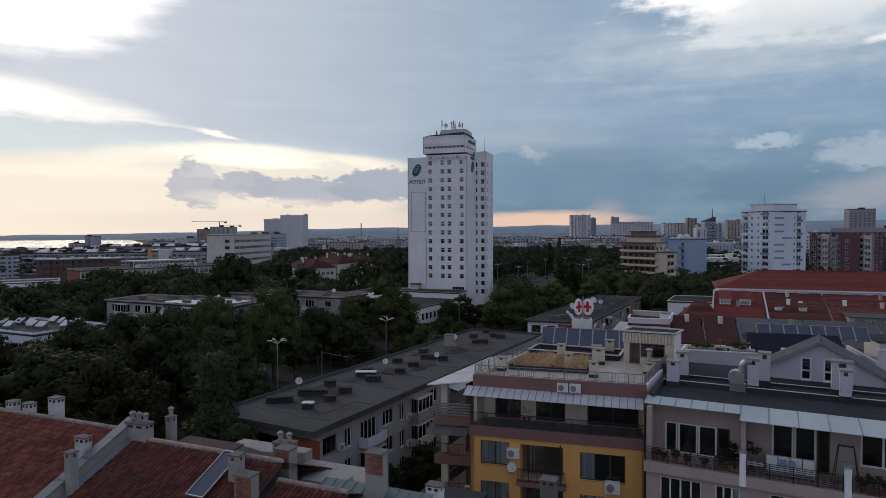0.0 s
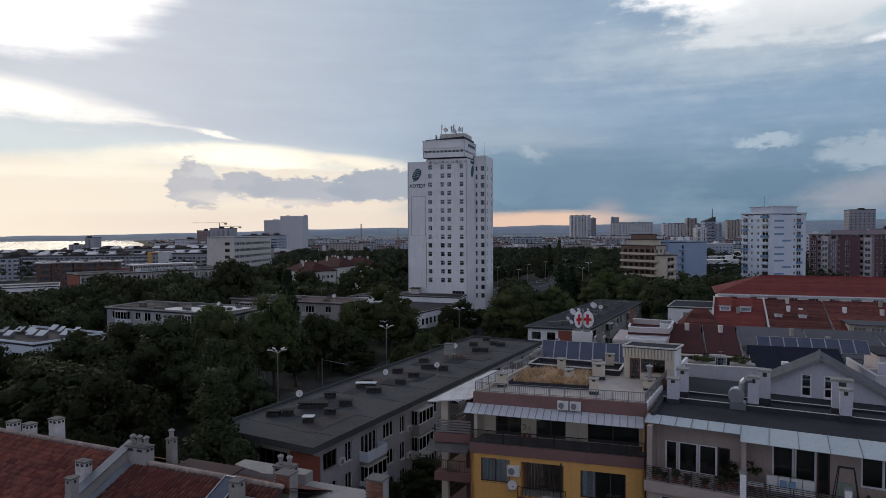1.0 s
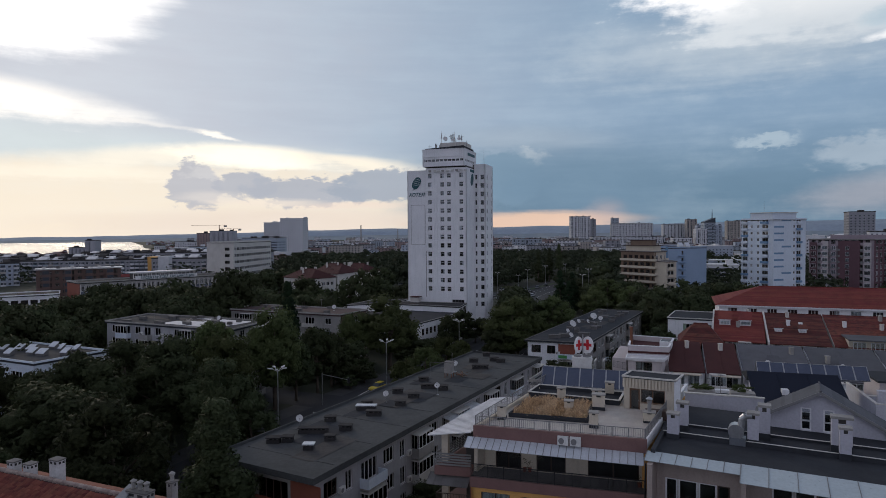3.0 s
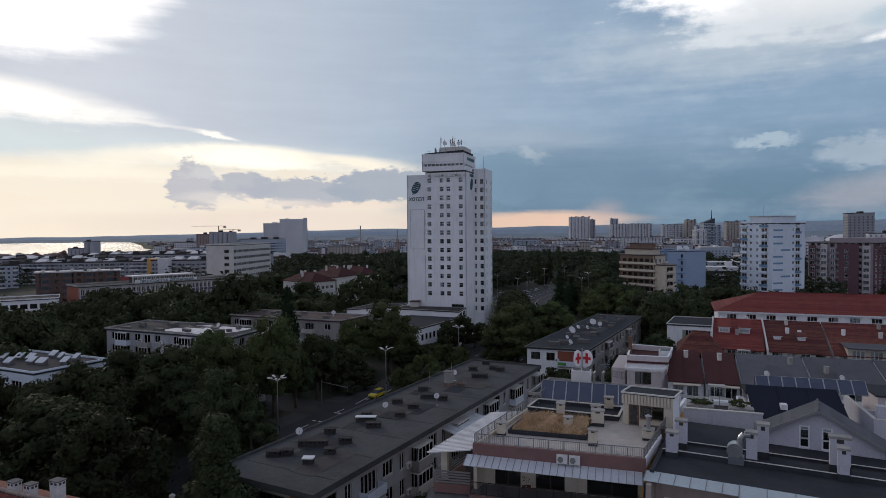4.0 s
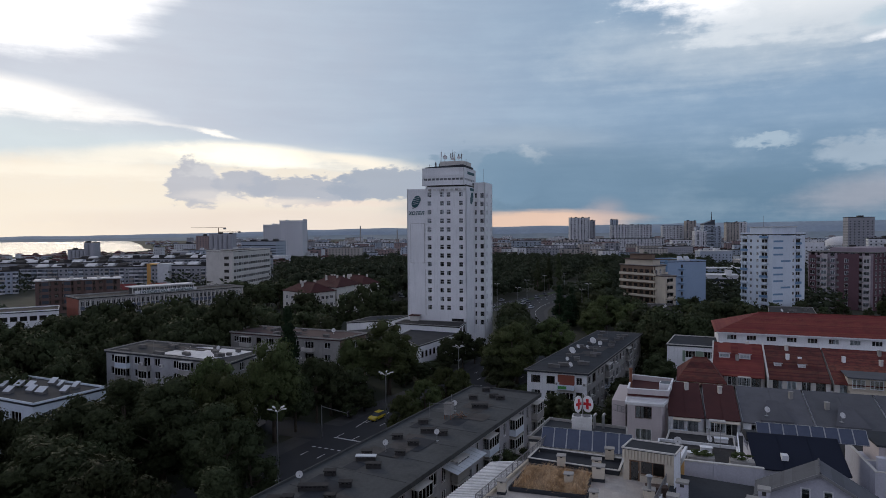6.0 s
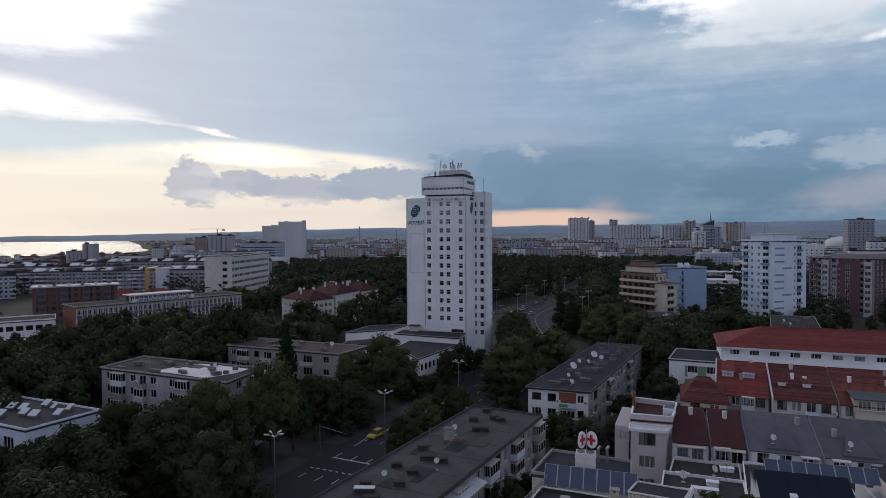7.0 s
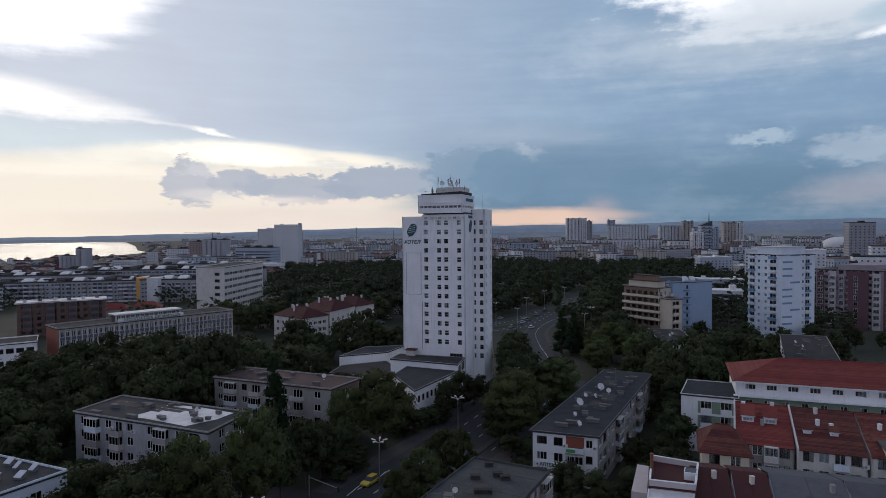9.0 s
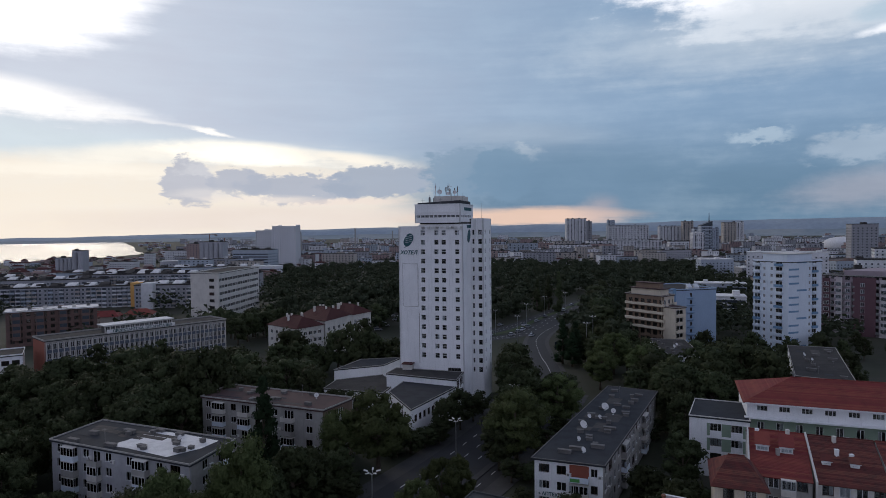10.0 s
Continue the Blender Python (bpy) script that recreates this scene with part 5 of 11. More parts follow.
def slab_r():
    rng = random.Random(12)
    L = (Vector(SLAB_R[2]) - Vector(SLAB_R[1])).length
    cols = []
    for k in range(5):
        u = 1.2 + 10.4 * k
        cols += [(u, 1.8, 1.5, 0.9, "w"), (u + 3.2, 2.6, 1.9, 0.5, "g" if k in (1, 3) else "w"), (u + 7.2, 1.4, 1.5, 0.9, "w")]
    front = [(0.8, 1.9, 1.5, 0.9, "w"), (4.0, 1.7, 1.6, 0.8, "w"), (6.6, 2.8, 2.1, 0.3, "d"), (10.0, 1.2, 1.5, 0.9, "w")]
    t, ms = block("apartment_slab", "white three-storey apartment slab with a pharmacy sign", SLAB_R, 10.6, "white",
                  {0: ((1.2, 4.2, 7.2), front), 1: ((1.2, 4.2, 7.2), cols, "grey")}, "dark_roof", 0.5, 0.12, rng=rng, rimmat="dark_concrete")
    g = Geo()
    g.box(6.3, -0.05, 6.9, 9.7, -0.003, 10.0)
    part("panel", g, M["brick_red"], t, "rust-red balcony back panel", ms[0])
    g = Geo()
    g.box(6.5, -1.16, 7.35, 8.2, -1.105, 7.95)
    part("banner", g, M["bin"], t, "green banner on the balcony", ms[0])
    g = Geo()
    g.box(0.5, -0.16, 3.75, 4.9, -0.04, 4.75)
    s = part("pharmacy_sign", g, M["signwhite"], t, "white pharmacy sign board", ms[0])
    word("АПТЕКА", s, "teal", 0.62, pose(1.35, -0.17, 3.95), depth=0.02)
    g = Geo()
    g.box(0.72, -0.2, 4.14, 1.12, -0.162, 4.26), g.box(0.86, -0.2, 4.0, 0.98, -0.162, 4.4)
    part("cross_mark", g, M["teal"], s)
    roof_clutter(t, SLAB_R, 10.6, 24, rng, dishes=1)
    for x, y, s in ((30.0, 144.8, 1.7), (37.9, 157.6, 1.7), (32.9, 151.8, 1.0), (35.0, 151.0, 1.0), (26.8, 131.0, 1.1), (27.4, 137.5, 0.9)):
        dish((x, y), 10.6, s, rng.uniform(10, 40), "large pale satellite dish on the flat roof", 35, s * 0.55)


slab_r()
BLK_L = [(-69.7, 129.1), (-39.6, 115.9), (-36.4, 127.4), (-66.3, 140.0)]
BLK_M = [(-56.2, 165.2), (-25.1, 152.2), (-19.9, 162.0), (-53.0, 176.0)]


def blocks_left():
    rng = random.Random(13)
    L = (Vector(BLK_L[1]) - Vector(BLK_L[0])).length
    cols = [(1.4, 1.5, 1.5, 0.9, "w"), (4.0, 2.6, 1.9, 0.5, "g"), (8.0, 1.6, 1.5, 0.9, "w"), (10.6, 1.8, 2.1, 0.3, "d"), (13.6, 1.5, 1.5, 0.9, "w"),
            (18.6, 1.5, 1.5, 0.9, "w"), (21.4, 2.4, 1.9, 0.5, "g"), (25.4, 1.5, 1.5, 0.9, "w"), (28.6, 2.2, 1.6, 0.8, "k")]
    fl = (0.9, 3.75, 6.6, 9.45, 12.0)
    t, ms = block("apartment_block", "grey five-storey apartment block with a partly whitened roof", BLK_L, 15.0, "slabwall",
                  {0: (fl, cols), 1: (fl, [(3.2, 1.5, 1.5, 0.9, "w"), (7.6, 2.2, 2.0, 0.3, "d")], "grey")}, "dark_roof", 0.3, 0.25, rng=rng, rimmat="concrete", ac=0.5)
    o = Vector(BLK_L[0])
    g = Geo()
    q = [Vector(BLK_L[0]).lerp(Vector(BLK_L[1]), s) for s in (0.38, 0.80)]
    r = [Vector(BLK_L[3]).lerp(Vector(BLK_L[2]), s) for s in (0.94, 0.44)]
    ring = [q[0].lerp(r[1], 0.10), q[0].lerp(q[1], 0.3).lerp(r[1], 0.16), q[1].lerp(r[0], 0.10), q[1].lerp(r[0], 0.5) + Vector((1.2, 0)), r[0].lerp(q[1], 0.10), r[0].lerp(r[1], 0.6).lerp(q[0], 0.04), r[1].lerp(q[0], 0.10), r[1].lerp(q[0], 0.55) + Vector((0.9, 0.4))]
    g.prism([tuple(p - o) for p in ring], 15.004, 15.012)
    part("roof_patch", g, M["white_roof"], t, "whitewashed roof patch")
    roof_clutter(t, BLK_L, 15.0, 16, rng, dishes=1)
    t, ms = block("apartment_block", "grey four-storey apartment block with a brown end wall", BLK_M, 12.9, "grey",
                  {0: ((0.8, 3.6, 6.6, 9.6), [(1.0, 1.4, 1.5, 0.9, "w"), (4.0, 2.6, 2.0, 0.4, "g"), (8.4, 1.5, 1.5, 0.9, "w"), (11.4, 2.4, 2.1, 0.3, "d"), (15.4, 1.5, 1.5, 0.9, "w"), (20.0, 1.6, 1.5, 0.9, "w"), (23.4, 2.6, 2.1, 0.3, "d"), (29.2, 1.7, 1.5, 0.9, "w")], "grey"),
                   1: ((0.8, 3.6, 6.6, 9.6), [(2.0, 1.6, 1.6, 0.8, "w"), (5.0, 2.2, 2.0, 0.3, "d")], "brown")}, "brown_roof", 0.3, 0.3, rng=rng, rimmat="grey")
    roof_clutter(t, BLK_M, 12.9, 13, rng, dishes=1)
    poly = [(-80.0, 101.5), (-60.9, 92.5), (-55.5, 102.5), (-74.5, 111.0)]
    t, ms = block("apartment_block", "pale apartment block with rows of white skylights on its dark roof", poly, 13.8, "bluewhite",
                  {0: ((0.8, 3.8, 6.8, 9.9), [(2, 1.5, 1.5, 0.9, "w"), (6, 2.2, 1.6, 0.8, "w"), (11, 1.5, 1.5, 0.9, "w"), (15.5, 2.6, 2.1, 0.3, "d")]),
                   1: ((0.8, 3.8, 6.8, 9.9), [(1.2, 1.6, 1.6, 0.8, "w"), (6.2, 1.6, 1.6, 0.8, "w")])}, "dark_roof", 0.1, 0.3, rng=rng, rimmat="bluewhite")
    o = Vector(poly[0])
    for x, y, w in ((-70.5, 103.6, 1.6), (-68.2, 103.0, 1.6), (-69.5, 99.6, 1.5), (-65.9, 105.3, 1.4), (-64.0, 99.2, 1.9), (-66.3, 100.3, 1.6), (-63.5, 103.5, 0.8), (-60.5, 102.6, 1.0), (-60.6, 99.8, 1.4), (-73.0, 103.3, 1.5)):
        w *= 0.8
        g = Geo()
        g.prism([(-w / 2, -0.5), (w / 2, -0.5), (w / 2, 0.5), (-w / 2, 0.5)], 0, [0.35, 0.35, 0.95, 0.95])
        s = part("skylight_box", g, M["dark_concrete"], t, m=pose(x - o.x, y - o.y, 13.8, 0, 0, -14))
        g = Geo()
        g.prism([(-w / 2 - 0.06, -0.56), (w / 2 + 0.06, -0.56), (w / 2 + 0.06, 0.56), (-w / 2 - 0.06, 0.56)], [0.33, 0.33, 0.99, 0.99], [0.40, 0.40, 1.06, 1.06])
        part("cover", g, M["sheet"], s, "pale sheet metal cover")


blocks_left()


# ---- buildings to the left, further off ----
def far_left():
    rng = random.Random(14)
    poly = [(-135.0, 231.3), (-89.4, 279.8), (-99.6, 289.4), (-145.2, 240.9)]
    L = (Vector(poly[1]) - Vector(poly[0])).length
    t, ms = block("office_slab", "long grey office slab with dense window bays and a roof sign", poly, 15.0, "grey",
                  {0: ((1.2, 4.6, 8.0, 11.2), spread(L, 36, 1.15, 2.0, 0.7, "w", 0.4)), 3: ((), (), "brick_red")}, "asphalt_roof", 0.2, 0.5, "office building", "concrete", rng, ac=0.12, far=True)
    for k in range(37):
        g = Geo()
        g.box(-0.12, -0.35, 0.5, 0.12, -0.003, 14.3)
        part("fin", shared("lgfin", lambda: g.mesh("fin", M["offwhite"])), None, t, m=ms[0] @ pose(0.4 + (L - 0.8) * k / 36, 0, 0))
    for z in (0.7, 4.1, 7.5, 10.7):
        g = Geo()
        g.box(0.3, -0.12, z, L - 0.3, -0.003, z + 1.15)
        part("spandrel", g, M["spandrel"], t, "blue-grey spandrel panels", ms[0])
    o = Vector(poly[0])
    d = (Vector(poly[1]) - o).normalized()
    nb = Vector((-d.y, d.x))
    pent = [d * 20 + nb * 2.2, d * 45 + nb * 2.2, d * 45 + nb * 8.4, d * 20 + nb * 8.4]
    pent = [tuple(p) for p in pent]
    side(t, pent[0], pent[1], 15.0, 17.6, "offwhite", (15.2,), spread(25, 14, 1.55, 1.9, 0.25, "w", 0.2), rng, 0, far=True, wname="penthouse_wall")
    side(t, pent[1], pent[2], 15.0, 17.6, "offwhite", (15.2,), spread(6.2, 3, 1.3, 1.4, 0.6, "w", 0.3), rng, 0, far=True, wname="penthouse_wall")
    core(t, pent, 15.0, 17.5, 0.7)
    g = Geo()
    g.prism(inset(pent, -0.5), 17.6, 17.9)
    part("penthouse_roof", g, M["white_roof"], t)
    g = Geo()
    g.box(20.0, -0.2, 15.1, 45.0, -0.05, 16.5)
    board = part("sign_board", g, M["signwhite"], t, "long white sign board with teal letters", ms[0])
    word("ПРОЕКТАНТСКА  ОРГАНИЗАЦИЯ", board, "teal", 0.95, pose(22.0, -0.22, 15.35), depth=0.03)
    # a low wing with long windows beside it
    poly = [(-160.0, 214.0), (-139.5, 226.5), (-147.0, 239.0), (-168.0, 226.0)]
    block("office_wing", "low white wing with long windows", poly, 11.5, "white", {0: ((3.0, 7.2), spread(24, 8, 2.2, 1.7, 1.0, "k", 0.4)), 1: ((7.2,), spread(14, 5, 2.0, 1.6, 1.0, "k", 0.4))}, "asphalt_roof", 0.2, 0.4, "office building", "white", rng, ac=0.05, far=True)
    poly = [(-196.8, 301.6), (-165.0, 319.6), (-172.0, 331.8), (-203.8, 313.8)]
    fl = (1.0, 4.0, 7.0, 10.0, 13.0)
    t, ms = block("residential_block", "red-brown clad residential block with balconies under a pale flat roof", poly, 16.3, "umber",
                  {0: (fl, spread(36.5, 11, 1.7, 1.9, 0.5, "kkd", 0.8)), 1: (fl, spread(14.0, 4, 1.7, 1.9, 0.5, "kd", 0.8))}, "white_roof", 0.9, 0.2, rng=rng, ac=0.1, far=True, rimmat="concrete")
    for k in range(4):
        g = Geo()
        u = 2.4 + 9.2 * k
        g.box(u, -1.3, 3.0, u + 3.4, -0.003, 15.7)
        for z in fl[1:]:
            g.box(u - 0.1, -1.45, z - 0.2, u + 3.5, -0.003, z + 0.1)
        bay = part("bay", g, M["umber"], t, m=ms[0])
        for z in fl[1:]:
            g = Geo()
            g.box(u + 0.3, -1.36, z + 0.9, u + 3.1, -1.28, z + 2.5)
            part("bay_window", g, M["farglass"], bay)
    for k in range(6):
        u = 3.0 + 6.0 * k
        part("roof_vent", vent_mesh(1.6, 1.0, 1.1, "dark_concrete" if k % 2 else "offwhite"), None, t, m=ms[0] @ pose(u, 4.0 + 2.4 * (k % 3), 16.3))
    roof_patches(t, [Vector(p) for p in poly], Vector(poly[0]), 16.3, random.Random(77), 6)
    poly = [(-146.0, 386.0), (-127.0, 379.0), (-121.5, 441.0), (-142.0, 446.0)]
    t, ms = block("office_block", "pale six-storey office block with ribbon windows", poly, 27.6, "offwhite",
                  {0: ((2, 6, 10, 14, 18, 22), [(13.5, 3.6, 1.8, 0.8, "k")]), 1: ((2, 6, 10, 14, 18, 22), spread(62, 16, 3.2, 1.9, 0.8, "w", 0.8))}, "asphalt_roof", 0.2, 0.6, "office building", "offwhite", rng, ac=0.0, far=True)
    # pitched-roof apartment houses
    for poly, ze, zr, n in (([(-69.5, 272.0), (-55.0, 259.0), (-46.5, 270.0), (-61.0, 284.0)], 14.0, 17.6, 5), ([(-60.5, 284.5), (-46.0, 271.0), (-38.0, 291.0), (-53.0, 303.0)], 15.2, 19.0, 5), ([(-52.0, 304.0), (-38.0, 293.0), (-31.0, 304.0), (-44.0, 316.0)], 14.6, 18.2, 4)):
        o = Vector(poly[0])
        t = thing("apartment_house", o.x, o.y, 0, 0, "pale apartment house with a dark red-brown hipped roof", "apartment house", "pitched-roof houses")
        pts = [tuple(Vector(p) - o) for p in poly]
        for i in (0, 1):
            L = (Vector(pts[i + 1]) - Vector(pts[i])).length
            side(t, pts[i], pts[i + 1], 0, ze, "offwhite", (1.0, 3.9, 6.8, 9.8), spread(L, n, 1.6, 1.5, 0.9, "wd", 0.8), rng, 0.1, far=True)
        wall(t, pts[2], pts[3], 0, ze, "offwhite"), wall(t, pts[3], pts[0], 0, ze, "offwhite")
        core(t, pts, 0, ze - 0.1)
        hip(t, pts, ze, zr, "maroon_roof", 0.5, 0.28)
        for k in range(5):
            c = (Vector(pts[0]) + Vector(pts[2])) / 2 + Vector((rng.uniform(-5, 5), rng.uniform(-5, 5)))
            stack(t, c.x, c.y, zr - 2.0, 0.8, 0.7, 2.6)


far_left()


# ---- towers and blocks to the right, further off ----
def far_right():
    rng = random.Random(15)
    # white tower block with blue balcony fronts
    poly = [(133.6, 280.0), (140.6, 266.5), (157.6, 272.0), (151.0, 287.5)]
    fl = [1.6 + 2.84 * i for i in range(13)]
    t, ms = block("apartment_tower", "white apartment tower with pale blue balcony fronts", poly, 37.4, "bluewhite",
                  {0: (fl, [(0.6, 2.4, 1.6, 0.8, "w"), (4.4, 1.0, 1.3, 1.0, "w"), (7.6, 1.0, 1.3, 1.0, "w"), (10.0, 2.8, 1.6, 0.8, "w")]),
                   1: (fl, [(11.0, 1.0, 1.3, 1.0, "w"), (12.8, 2.4, 1.6, 0.8, "w")])}, "asphalt_roof", 0.2, 0.6, rng=rng, rimmat="bluewhite", ac=0.2, far=True)
    for i, f in enumerate(fl):
        for u, w, c in ((0.3, 3.0, i % 3 == 1), (9.7, 3.3, i % 3 == 0)):
            g = Geo()
            g.box(0, -1.0, 0, w, -0.003, 0.95)
            part("balcony", g, M["bluepanel" if c else "bluewhite"], t, m=ms[0] @ pose(u, 0, f))
        g = Geo()
        g.box(0, -0.7, 0, 2.8, -0.003, 0.95)
        part("balcony", g, M["bluepanel" if i % 2 else "bluewhite"], t, m=ms[1] @ pose(12.6, 0, f))
        g = Geo()
        g.box(0, -0.06, 0, 5.2, -0.003, 0.75)
        part("stripe", g, M["bluepanel"], t, m=ms[1] @ pose(0.5 if i % 4 else 4.6, 0, f + 1.1))
    g = Geo()
    g.prism(inset([tuple(Vector(p) - Vector(poly[0])) for p in poly], 2.4), 37.4, 40.4)
    part("plant_room", g, M["bluewhite"], t)
    g = Geo()
    g.prism(inset([tuple(Vector(p) - Vector(poly[0])) for p in poly], 2.0), 40.4, 40.65)
    part("plant_roof", g, M["offwhite"], t)
    g = Geo()
    g.tube((12, 4, 40.65), (12, 4, 46), 0.08, 0.04, n=5)
    part("mast", g, M["frame_grey"], t)
    # cream block with rounded balconies and the blue block beside it
    poly = [(80.5, 283.0), (90.5, 268.0), (97.5, 274.0), (88.0, 290.0)]
    t, ms = block("residential_block", "beige and brown residential block with long balconies", poly, 24.0, "cream",
                  {0: ([1.5 + 3.1 * i for i in range(7)], spread(20, 6, 2.0, 2.0, 0.3, "kd", 0.8), "brown"), 1: ([1.5 + 3.1 * i for i in range(7)], spread(11, 3, 1.6, 2.0, 0.3, "dk", 0.6))}, "brown_roof", 0.5, 0.3, rng=rng, ac=0.1, far=True)
    for k in range(4):
        g = Geo()
        g.box(-0.3, -1.5, 0, 19.6, -0.003, 0.9, 0.7)
        part("long_balcony", g, M["cream"], t, m=ms[0] @ pose(0.2, 0, 10.6 + 3.1 * k))
    ins = [tuple(Vector(p) - Vector(poly[0])) for p in poly]
    for k, (d, z0, z1, mm) in enumerate(((1.6, 24.0, 26.4, "cream"), (1.0, 26.4, 26.7, "brown_roof"), (3.2, 26.7, 28.6, "brown"), (2.8, 28.6, 28.9, "brown_roof"))):
        g = Geo()
        g.prism(inset(ins, d), z0, z1)
        part("set_back_storey", g, M[mm], t)
    poly = [(93.2, 262.0), (98.5, 264.0), (96.0, 272.0), (90.8, 267.6)]
    t, ms = block("stair_wing", "cream wing with dark rounded balconies", poly, 20.0, "cream", {0: ([1.2 + 3.1 * i for i in range(6)], [(1.0, 3.4, 2.1, 0.3, "d")])}, "brown_roof", 0.3, 0.3, rng=rng, ac=0, far=True)
    poly = [(97.5, 279.0), (120.0, 285.0), (113.5, 310.0), (91.5, 303.5)]
    t, ms = block("residential_block", "pale blue residential block with a mostly blank wall", poly, 25.2, "blue",
                  {0: ([3 + 3.1 * i for i in range(7)], [(10.2, 1.0, 1.6, 0.6, "k")]), 1: ([3 + 3.1 * i for i in range(6)], spread(25, 6, 1.5, 1.5, 0.8, "wd", 0.8))}, "asphalt_roof", 0.1, 0.5, rng=rng, rimmat="blue", ac=0.0, far=True)
    for k in range(7):
        g = Geo()
        g.box(8.6, -1.3, 3 + 3.1 * k, 11.8, -0.01, 3.12 + 3.1 * k)
        g.box(8.6, -1.3, 4.0 + 3.1 * k, 11.8, -1.24, 4.08 + 3.1 * k)
        part("escape_landing", g, M["bluepanel"], t, m=ms[0])
    for x in (9.0, 12.0):
        g = Geo()
        g.prism([(x, 3), (x + 2.2, 3.6), (x + 2.0, 5.4), (x - 0.2, 4.8)], 25.4, [26.2, 26.2, 27.6, 27.6])
        part("roof_collector", g, M["sheet"], t)
    g = Geo()
    g.box(-0.2, 0.4, 20.2, 3.0, 2.5, 25.9)
    part("corner_frame", g, M["bluepanel"], t)
    # plum and grey residential block
    poly = [(186.0, 318.0), (206.0, 299.0), (243.0, 316.0), (225.0, 340.0)]
    t, ms = block("residential_block", "plum and grey residential block with glazed bays", poly, 28.0, "plumgrey",
                  {0: ([1.5 + 3.0 * i for i in range(9)], spread(27, 9, 1.8, 1.9, 0.4, "kdw", 0.6)), 1: ([1.5 + 3.0 * i for i in range(9)], spread(40, 12, 1.6, 1.9, 0.4, "wkd", 0.6), "purple")}, "asphalt_roof", 0.4, 0.4, rng=rng, ac=0.1, far=True)
    g = Geo()
    g.box(13.0, -1.2, 0, 22.0, -0.01, 27.4)
    part("bay", g, M["purple"], t, "plum rendered bay", ms[0])
    for k in range(8):
        window(t, 1.6, 1.9, ms[0] @ pose(16.0, -1.3, 2.0 + 3.0 * k), 2, "frame_white", False, sill=False)
    for u, wd, mm, hh in ((0.6, 3.0, "purple", 26.6), (5.4, 3.2, "lilac", 27.2), (9.6, 2.6, "plumgrey", 25.0), (23.4, 3.2, "lilac", 26.6)):
        g = Geo()
        g.box(u, -0.9, 0, u + wd, -0.01, hh)
        part("bay", g, M[mm], t, m=ms[0])
        for k in range(8):
            window(t, wd - 0.8, 1.9, ms[0] @ pose(u + 0.4, -1.0, 2.0 + 3.0 * k), 2, "frame_white", False, sill=False)
    for u in (3.8, 8.7, 12.3, 22.1):
        for k in range(8):
            g = Geo()
            g.box(u, -1.3, 1.5 + 3.0 * k, u + 1.4, -0.02, 1.65 + 3.0 * k), g.box(u, -1.3, 1.65 + 3.0 * k, u + 1.4, -1.24, 2.5 + 3.0 * k)
            part("balcony", g, M["frame_grey"], t, m=ms[0])
    pts = [tuple(Vector(p) - Vector(poly[0])) for p in poly]
    g = Geo()
    g.prism(inset(pts, 6), 28.0, 30.2)
    part("attic", g, M["plumgrey"], t)
    # plain low slabs among the trees
    for poly, h, lab in (([(96.5, 183.8), (107.6, 176.0), (130.8, 221.0), (118.0, 226.0)], 11.6, "low apartment slab with vents on its grey roof"), ([(76.0, 222.0), (86.5, 220.0), (91.5, 248.0), (79.5, 250.5)], 10.0, "low apartment slab among trees")):
        L = (Vector(poly[1]) - Vector(poly[0])).length
        t, ms = block("apartment_slab", lab, poly, h, "white", {0: ((1, 4, 7), spread(L, 4, 1.6, 1.5, 0.9, "wd", 0.6)), 1: ((1, 4, 7), spread(30, 8, 1.6, 1.5, 0.9, "wd", 0.6))}, "asphalt_roof", 0.2, 0.15, rng=rng, rimmat="concrete", ac=0.1, far=True)
        roof_clutter(t, poly, h, 8, rng, dishes=2)


far_right()


